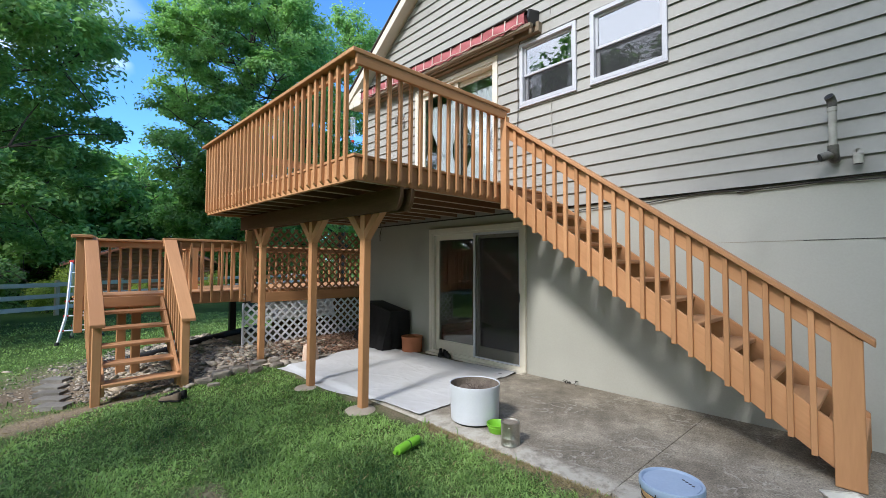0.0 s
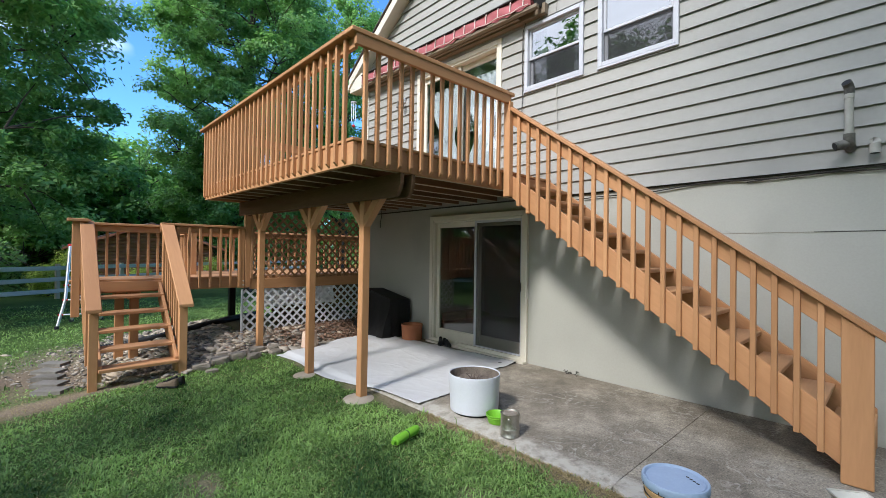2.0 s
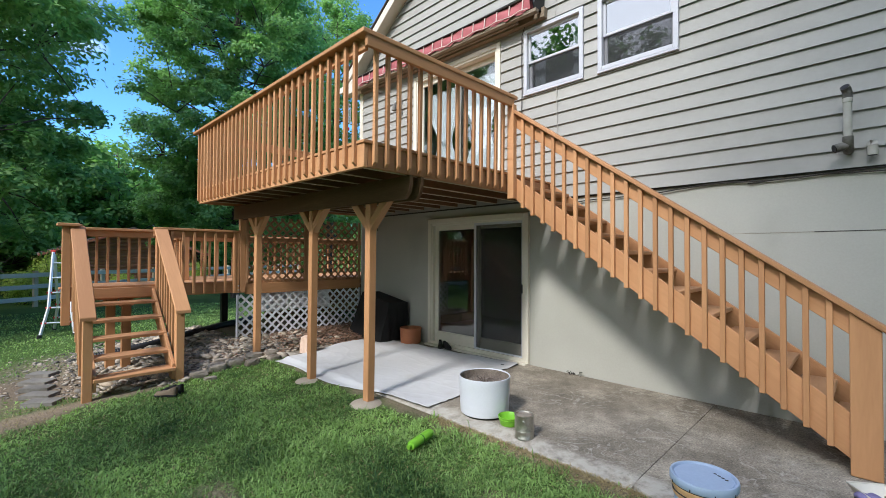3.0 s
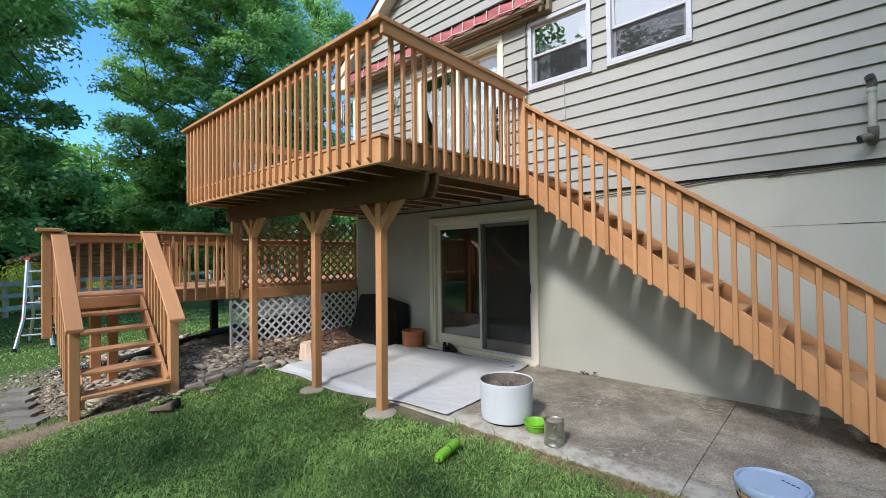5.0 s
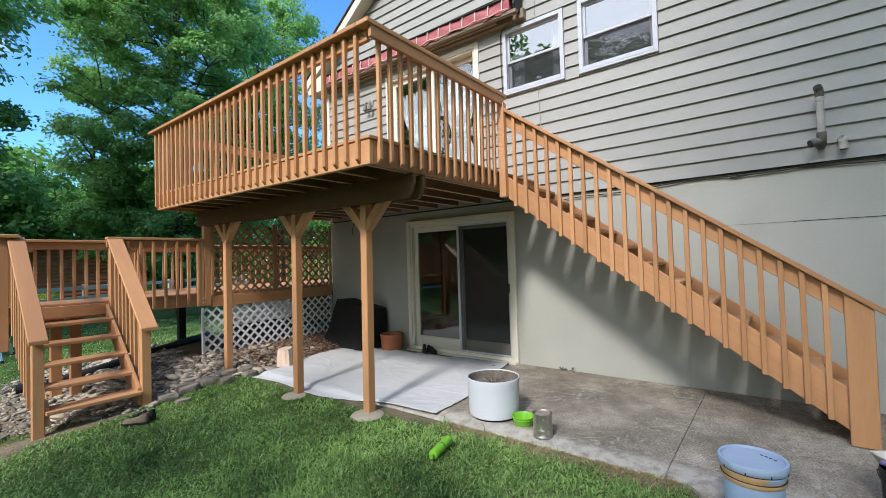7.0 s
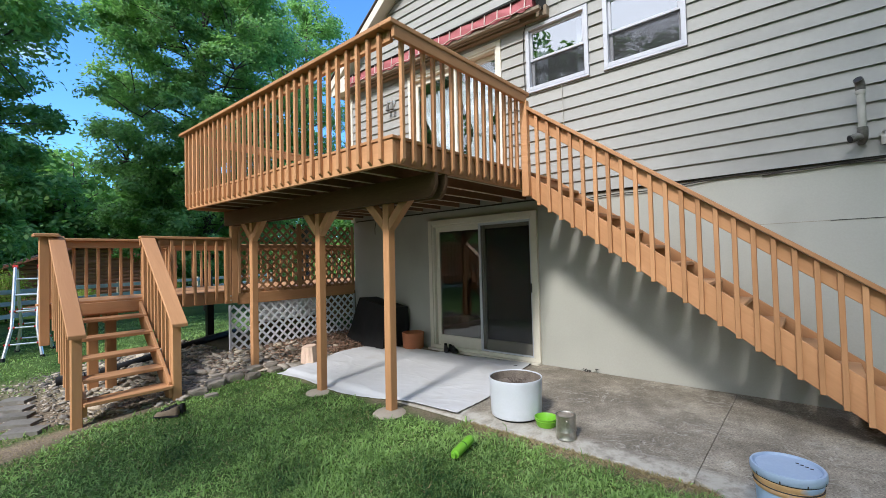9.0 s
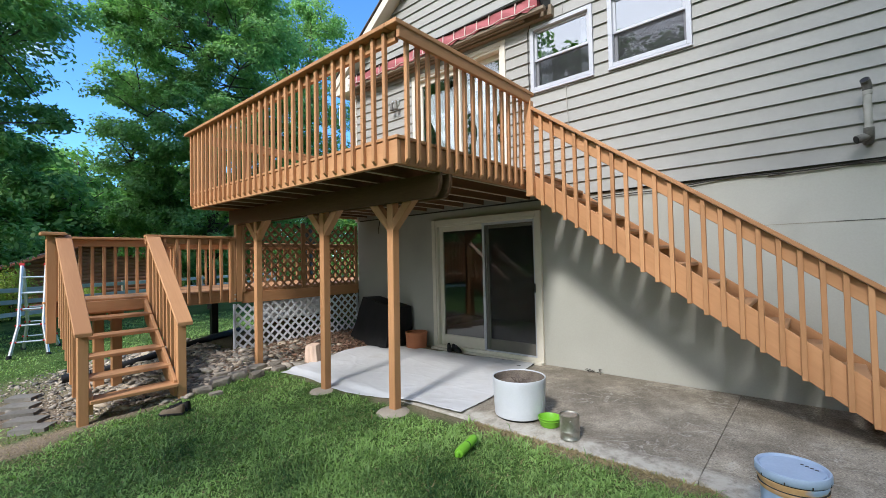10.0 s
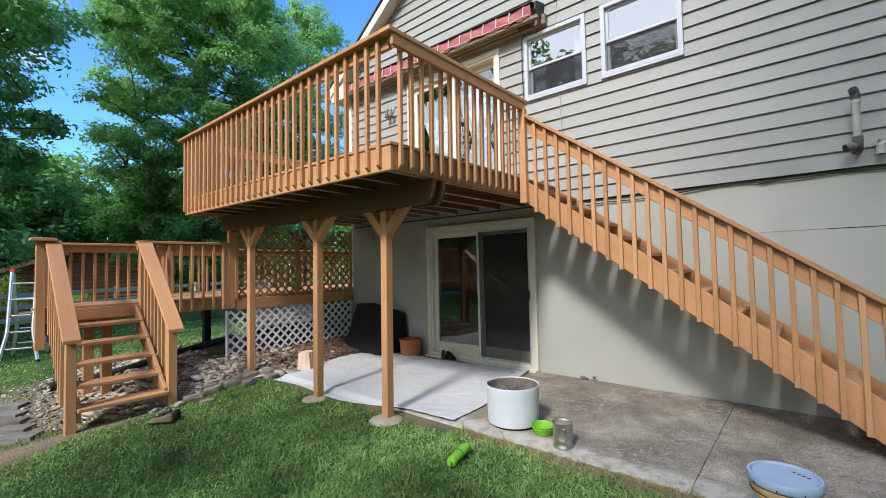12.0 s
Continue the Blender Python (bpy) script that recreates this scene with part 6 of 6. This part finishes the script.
ok &= ((P[:, 0] - 2.6) ** 2 + (P[:, 1] - 4.03) ** 2 > 0.038) & ((P[:, 0] - 2.6) ** 2 + (P[:, 1] - 5.27) ** 2 > 0.038)
P, r, patch = P[ok], r[ok], patch[ok]
tall = (0.038 + 0.035 * rng.random(len(P)) + 0.03 * np.clip(patch, -0.5, 1)) * (1 + 0.1 * rng.normal(0, 1, len(P)))
rough = np.array([noise.noise(Vector((q[0] * 5.5, q[1] * 5.5, 7.0))) for q in P])
tall = 0.88 * tall.clip(0.02, 0.1) * (1 + 0.9 * rough).clip(0.45, 1.8)
wide = (0.0037 + 0.0010 * r) * rng.uniform(0.6, 1.4, len(P))
blades("grass", P, tall, wide, BLADE, "short green lawn grass", "grass", 0.75)
# leafy tufts: several flat blades out of one root
near = P[(r < 9) & (rng.random(len(P)) < 0.075)]
root = np.repeat(near, 7, 0) + rng.normal(0, 0.006, (7 * len(near), 2))
far = np.hypot(root[:, 0], root[:, 1] - 0.3)
vigour = np.repeat(rng.uniform(0.6, 1.35, len(near)), 7)
blades("grass_tufts", root, vigour * rng.uniform(0.035, 0.070, len(root)), 0.0036 + 0.0006 * far, BLADE, "leafy green tufts in the lawn", "grass", 0.8)
m = 16000
S = np.stack([2.86 - np.abs(rng.normal(0, 0.09, m)), rng.uniform(-0.2, 6.4, m)], -1)
S2 = np.stack([rng.normal(0.05, 0.5, 2500), rng.normal(6.4, 0.4, 2500)], -1)
S3 = np.stack([rng.uniform(-1, 2.75, 14000), rng.uniform(1.2, 6.3, 14000)], -1)
S = np.concatenate([S, S2, S3])
S = S[~((S[:, 0] > 2.33) & (S[:, 1] < 0.90 + (S[:, 0] - 2.35) * 0.76))]
S = S[~((S[:, 0] > 2.54) & (S[:, 1] > 3.25))]
blades("dry_grass", S, rng.uniform(0.02, 0.055, len(S)), 0.005, STRAW, "dry straw-coloured grass along the patio edge", "grass", 1.15)


# ---- trees ----
def limb_mesh(segments):
    """Tapered limbs from (start, bend, end, r0, r1) as one set of arrays."""
    V, F, off = [], [], 0
    for p0, p1, p2, r0, r1 in segments:
        p0, p1, p2 = (np.array(p, dtype=float) for p in (p0, p1, p2))
        steps, k = (6, 7) if r0 > 0.03 else (2, 4)
        for i in range(steps + 1):
            t = i / steps
            q = (1 - t) ** 2 * p0 + 2 * t * (1 - t) * p1 + t * t * p2
            d = 2 * (1 - t) * (p1 - p0) + 2 * t * (p2 - p1)
            d = d / (np.linalg.norm(d) + 1e-9)
            u = np.cross(d, (0.3, 0.9, 0.1) if abs(d[2]) > 0.8 else (0, 0, 1))
            u /= np.linalg.norm(u)
            w = np.cross(d, u)
            rad = r0 + (r1 - r0) * t
            a = np.arange(k) * 2 * np.pi / k
            V.append(q + rad * (np.cos(a)[:, None] * u + np.sin(a)[:, None] * w))
            if i:
                b0, b1 = off + (i - 1) * k, off + i * k
                F += [[b0 + j, b0 + (j + 1) % k, b1 + (j + 1) % k, b1 + j] for j in range(k)]
        off += (steps + 1) * k
    return np.concatenate(V), np.array(F)


def leaf_faces(c, nrm, length, width, rng, droop=0.35):
    """Rhombic leaves at centres c that face along nrm and hang a little."""
    n = len(c)
    nrm = nrm / (np.linalg.norm(nrm, axis=1, keepdims=True) + 1e-9)
    d = rng.normal(0, 1, (n, 3))
    d[:, 2] -= droop
    d -= nrm * np.sum(d * nrm, 1, keepdims=True)
    d /= np.linalg.norm(d, axis=1, keepdims=True) + 1e-9
    s = np.cross(nrm, d)
    L, W = np.reshape(length, (-1, 1)) * d / 2, np.reshape(width, (-1, 1)) * s / 2
    bend = nrm * np.reshape(length, (-1, 1)) * 0.10
    v = np.stack([c - L - bend, c + W - L * 0.15, c + L - bend, c - W - L * 0.15], 1)
    return v.reshape(-1, 3), np.arange(4 * n).reshape(n, 4)


def tree(name, at, height, radius, start, leaves, leaf, label, material=LEAF, limbs=30, clumps=300, clump=0.75, flat=0.62, slim=0.6, trunk_r=None, low=0.7, hang=0.0):
    """A trunk, rising limbs and a crown of leafy boughs. low: the crown's width at its foot; flat: how flat a bough is; slim: a leaf's width over its length."""
    t = thing(name, at, label, "tree")
    rng = np.random.default_rng(int(abs(at[0]) * 100 + abs(at[1]) * 10))
    base = np.array(at)
    tr = trunk_r or height * 0.016
    lean = rng.normal(0, 0.02, 2) * height
    tip = base + (lean[0], lean[1], height * 0.97)
    bend = base + (lean[0] * 0.2, lean[1] * 0.2, height * 0.5)

    def stem(f):
        return (1 - f) ** 2 * base + 2 * f * (1 - f) * bend + f * f * tip

    def wide(s, az):
        shape = low + (1 - low) * math.sin(min(1, s / 0.42) * math.pi / 2) if s < 0.42 else math.sqrt(max(0.02, 1 - ((s - 0.42) / 0.60) ** 2))
        return radius * shape * (1 + 0.38 * noise.noise(Vector((math.cos(az) * 1.3, math.sin(az) * 1.3, s * 4.5 + at[0]))))

    segs = [(base - (0, 0, 0.2), bend, tip, tr, tr * 0.1)]
    knots = [stem(f) for f in np.linspace(start / height, 0.97, 14)]
    for i in range(limbs):
        s = (i + 0.5) / limbs
        h = start * 0.85 + (height * 0.9 - start * 0.85) * s
        p0 = stem(h / height)
        az = i * 2.4 + rng.uniform(-0.4, 0.4)
        reach = wide(s, az) * rng.uniform(0.6, 0.88)
        d = np.array((math.cos(az), math.sin(az), 0))
        rise = reach * rng.uniform(0.35, 0.75) * (1 - 1.2 * hang)
        p1, p2 = p0 + d * reach * 0.45 + (0, 0, rise * 0.75), p0 + d * reach + (0, 0, rise)
        segs.append((p0, p1, p2, tr * (0.40 - 0.27 * s), 0.015))
        for q in np.linspace(0.3, 1.0, 6):
            knots.append((1 - q) ** 2 * p0 + 2 * q * (1 - q) * p1 + q * q * p2)
    knots = np.array(knots)
    centres, sizes = [], []
    for i in range(clumps):
        s = (i + rng.random()) / clumps
        az = rng.uniform(0, 2 * np.pi)
        rho = wide(s, az) * (0.30 + 0.70 * rng.random() ** 0.55)
        p = stem((start + (height - start) * s) / height) + np.array((math.cos(az) * rho, math.sin(az) * rho, 0))
        p[2] += rng.normal(0, 0.3) - hang * rho * 0.35
        k = knots[np.argmin(np.sum((knots - p) ** 2 * (1, 1, 1.6), 1) + 4.0 * (knots[:, 2] > p[2] + 0.3))]
        segs.append((k, (k + p) / 2 + (0, 0, 0.12 * np.linalg.norm(p - k)), p, 0.028, 0.007))
        centres.append(p)
        sizes.append(clump * rng.uniform(0.6, 1.3))
    V, F = limb_mesh(segs)
    arrays("trunk", V, F, BARK, t)
    centres, sizes = np.array(centres), np.array(sizes)
    # each bough is a cloud of small sprays, thickest on its upper and outer side
    sprays = 14
    d = rng.normal(0, 1, (clumps, sprays, 3))
    d[..., 2] = d[..., 2] * 0.9 + 0.25
    d /= np.linalg.norm(d, axis=2, keepdims=True)
    hub = centres[:, None] + d * sizes[:, None, None] * rng.uniform(0.35, 1.0, (clumps, sprays, 1)) * np.array((1, 1, flat))
    hub[..., 2] -= hang * 0.5 * np.abs(rng.normal(0, 1, (clumps, sprays))) * sizes[:, None]
    per = max(2, leaves // (clumps * sprays))
    c = np.repeat(hub.reshape(-1, 3), per, 0)
    face = np.repeat(d.reshape(-1, 3), per, 0)
    big = np.repeat(np.repeat(sizes, sprays), per)
    c = c + rng.normal(0, 1, c.shape).clip(-2, 2) * (big * 0.20)[:, None] * np.array((1, 1, 0.6))
    nrm = face * 0.7 + np.array((0, 0, 0.75)) + rng.normal(0, 0.42, c.shape)
    size = leaf * rng.uniform(0.65, 1.3, len(c))
    lv, lf = leaf_faces(c, nrm, size, size * slim, rng)
    arrays("crown", lv, lf, material, t)
    return t


def gz(x, y):
    return float(ground_z(x, y))


tree("tree", (7.0, 20.3, gz(7.0, 20.3)), 17.5, 4.1, 2.2, 215000, 0.148, "tall leafy green maple behind the deck", limbs=40, clumps=520, clump=0.72, trunk_r=0.20)
tree("tree", (-2.7, 17.2, gz(-2.7, 17.2)), 16.0, 4.9, 3.0, 172000, 0.165, "broad leafy tree with long hanging branches", limbs=44, clumps=460, clump=0.80, flat=0.42, slim=0.46, trunk_r=0.24, low=0.85, hang=0.35)
tree("tree", (13.6, 23.5, gz(13.6, 23.5)), 17.6, 3.2, 3.0, 36000, 0.185, "slender leafy green tree far behind the deck", limbs=24, clumps=150, clump=0.8)
wood = tree("tree", (0.2, 37.0, -0.4), 8.2, 3.9, 0.8, 9000, 0.36, "leafy green tree at the edge of the woods", LEAF_FAR, 18, 90, 0.95)
wood["group"] = "trees at the edge of the woods"
for x, y, s, a in ((-6.5, 34, 1.55, 40), (-12, 30, 1.25, 100), (-17, 25, 1.2, 160), (6.8, 41, 0.95, 220), (12.5, 42, 1.2, 10), (19, 38, 1.25, 300), (-3.2, 42, 1.45, 130), (25, 33, 1.3, 75), (-23, 18, 1.1, 20), (3.5, 36, 0.85, 190), (9.5, 36, 1.0, 260), (-9, 39, 1.2, 310), (-4.5, 30, 1.15, 15), (15, 47, 1.4, 110), (6, 50, 1.3, 55), (1.6, 34, 1.08, 230), (4.9, 35, 1.08, 140), (-1.4, 31, 0.95, 330)):
    copy_thing(wood, pose(x, y, -0.4, 0, 0, a) @ Matrix.Scale(s, 4))
back = tree("tree", (-26, 2, -0.4), 14.5, 5.6, 1.0, 12000, 0.40, "leafy green tree out of view beyond the lawn", LEAF_FAR, 20, 110, 1.25)
back["group"] = "trees across the lawn"
# western copies mirror in the windows; the last four are added to block southern sky
for x, y, s, a in ((-27, -6, 0.9, 50), (-25, 10, 1.28, 120), (-23, 17.5, 1.38, 80), (-22, -14, 1.0, 200), (-14, -22, 1.1, 270), (-4, -16, 1.2, 330), (4, -15, 1.3, 15), (-10, -15, 1.2, 75), (11, -13, 1.3, 140)):
    copy_thing(back, pose(x, y, -0.4, 0, 0, a) @ Matrix.Scale(s, 4))
# unseen trees added west of the viewpoint to shade lawn and near house end
tree("tree", (-9.0, -5.2, -0.3), 20.0, 4.4, 6.0, 26000, 0.20, "tall leafy tree added out of view to shade the house end", LEAF, 26, 130, 0.95, trunk_r=0.26)
tree("tree", (-7.2, 2.6, -0.3), 9.4, 2.1, 2.6, 8000, 0.16, "small leafy tree added out of view to shade the lawn", LEAF, 18, 60, 0.6, trunk_r=0.13)


def shrub(at, height, radius, label):
    """A low bush: short stems under a cloud of small leaves."""
    b = thing("shrub", at, label, "shrub", "shrubs beside the fence")
    own = np.random.default_rng(int(at[0] * 50))
    stems = []
    for i in range(9):
        a, out = i * 0.7, radius * own.uniform(0.3, 0.8)
        end = np.array(at) + (out * math.cos(a), out * math.sin(a), height * own.uniform(0.6, 0.9))
        stems.append((np.array(at) - (0, 0, 0.05), np.array(at) + (0.1 * math.cos(a), 0.1 * math.sin(a), height * 0.5), end, 0.016, 0.005))
    arrays("stems", *limb_mesh(stems), BARK, b)
    k = 3600
    d = own.normal(0, 1, (k, 3))
    d /= np.linalg.norm(d, axis=1, keepdims=True)
    lump = np.array([1 + 0.45 * noise.noise(Vector(q) * 2.2 + Vector(at)) for q in d])
    c = np.array(at) + (0, 0, height * 0.52) + d * (lump * own.uniform(0.45, 1.0, k))[:, None] * np.array((radius, radius, height * 0.5))
    size = own.uniform(0.05, 0.10, k)
    arrays("leaves", *leaf_faces(c, d + (0, 0, 0.6) + own.normal(0, 0.5, (k, 3)), size, size * 0.6, own), LEAF_YELLOW, b)


shrub((1.15, 23.4, gz(1.15, 23.4)), 2.0, 0.75, "yellow-green leafy shrub behind the fence")
shrub((0.35, 23.0, gz(0.35, 23.0)), 1.3, 0.7, "yellow-green leafy shrub behind the fence")
shrub((3.6, 24.6, gz(3.6, 24.6)), 1.1, 0.55, "low yellow-green shrub beside the log cabin")
shrub((6.9, 25.2, gz(6.9, 25.2)), 1.5, 0.7, "yellow-green shrub beside the log cabin")


def thicket(name, spots, height, count, leaf, material, label):
    """Undergrowth: sprays of leaves from the ground up round each spot."""
    P = []
    for x, y, rad, h in spots:
        k = count // len(spots)
        a, q = rng.uniform(0, 2 * np.pi, k), np.sqrt(rng.random(k))
        z = rng.random(k) ** 0.8 * h * height * (1 - 0.55 * q ** 2)
        P.append(np.column_stack([x + rad * q * np.cos(a) * 1.2, y + rad * q * np.sin(a), z - 0.4]))
    P = np.concatenate(P)
    lump = np.array([noise.noise(Vector(p) * 0.9) for p in P])
    P = P[lump > -0.18]
    size = leaf * rng.uniform(0.6, 1.4, len(P))
    lv, lf = leaf_quads(P, size, size * 0.6, 0.35, 0.1)
    return arrays(name, lv, lf, material, None, "stuff", label, "bushes")


thicket("undergrowth", [(-16 + 2.6 * i, 24.5 + 0.45 * (i % 5), 2.3, 0.8 + 0.35 * ((i * 7) % 5) / 4) for i in range(6)] + [(2 + 3.4 * i, 37 + 0.5 * (i % 3), 2.6, 1.0 + 0.3 * (i % 2)) for i in range(6)], 4.2, 84000, 0.165, LEAF_DARK, "dense dark green undergrowth behind the fence")
thicket("far_woods", [(55 * math.sin(a), 55 * math.cos(a), 7.5, 0.8 + 0.4 * math.sin(7 * a) ** 2) for a in np.linspace(-2.4, 1.2, 34)], 8.0, 42000, 0.75, LEAF_FAR, "distant green woods round the lawn")
twig_set = []
for i in range(16):
    x, y = rng.uniform(-6, 0.5), rng.uniform(21.5, 23.5)
    for j in range(4):
        a, ln = rng.uniform(0, 6.28), rng.uniform(0.8, 2.0)
        z0 = rng.uniform(0.4, 2.6)
        twig_set.append(((x, y, z0), (x + 0.5 * ln * math.cos(a), y + 0.3 * ln * math.sin(a), z0 + 0.45 * ln), (x + ln * math.cos(a), y + 0.6 * ln * math.sin(a), z0 + 0.35 * ln), 0.012, 0.004))
V, F = limb_mesh(twig_set)
arrays("dead_branches", V, F, BARK, None, "stuff", "bare grey dead branches in the undergrowth", "branches")
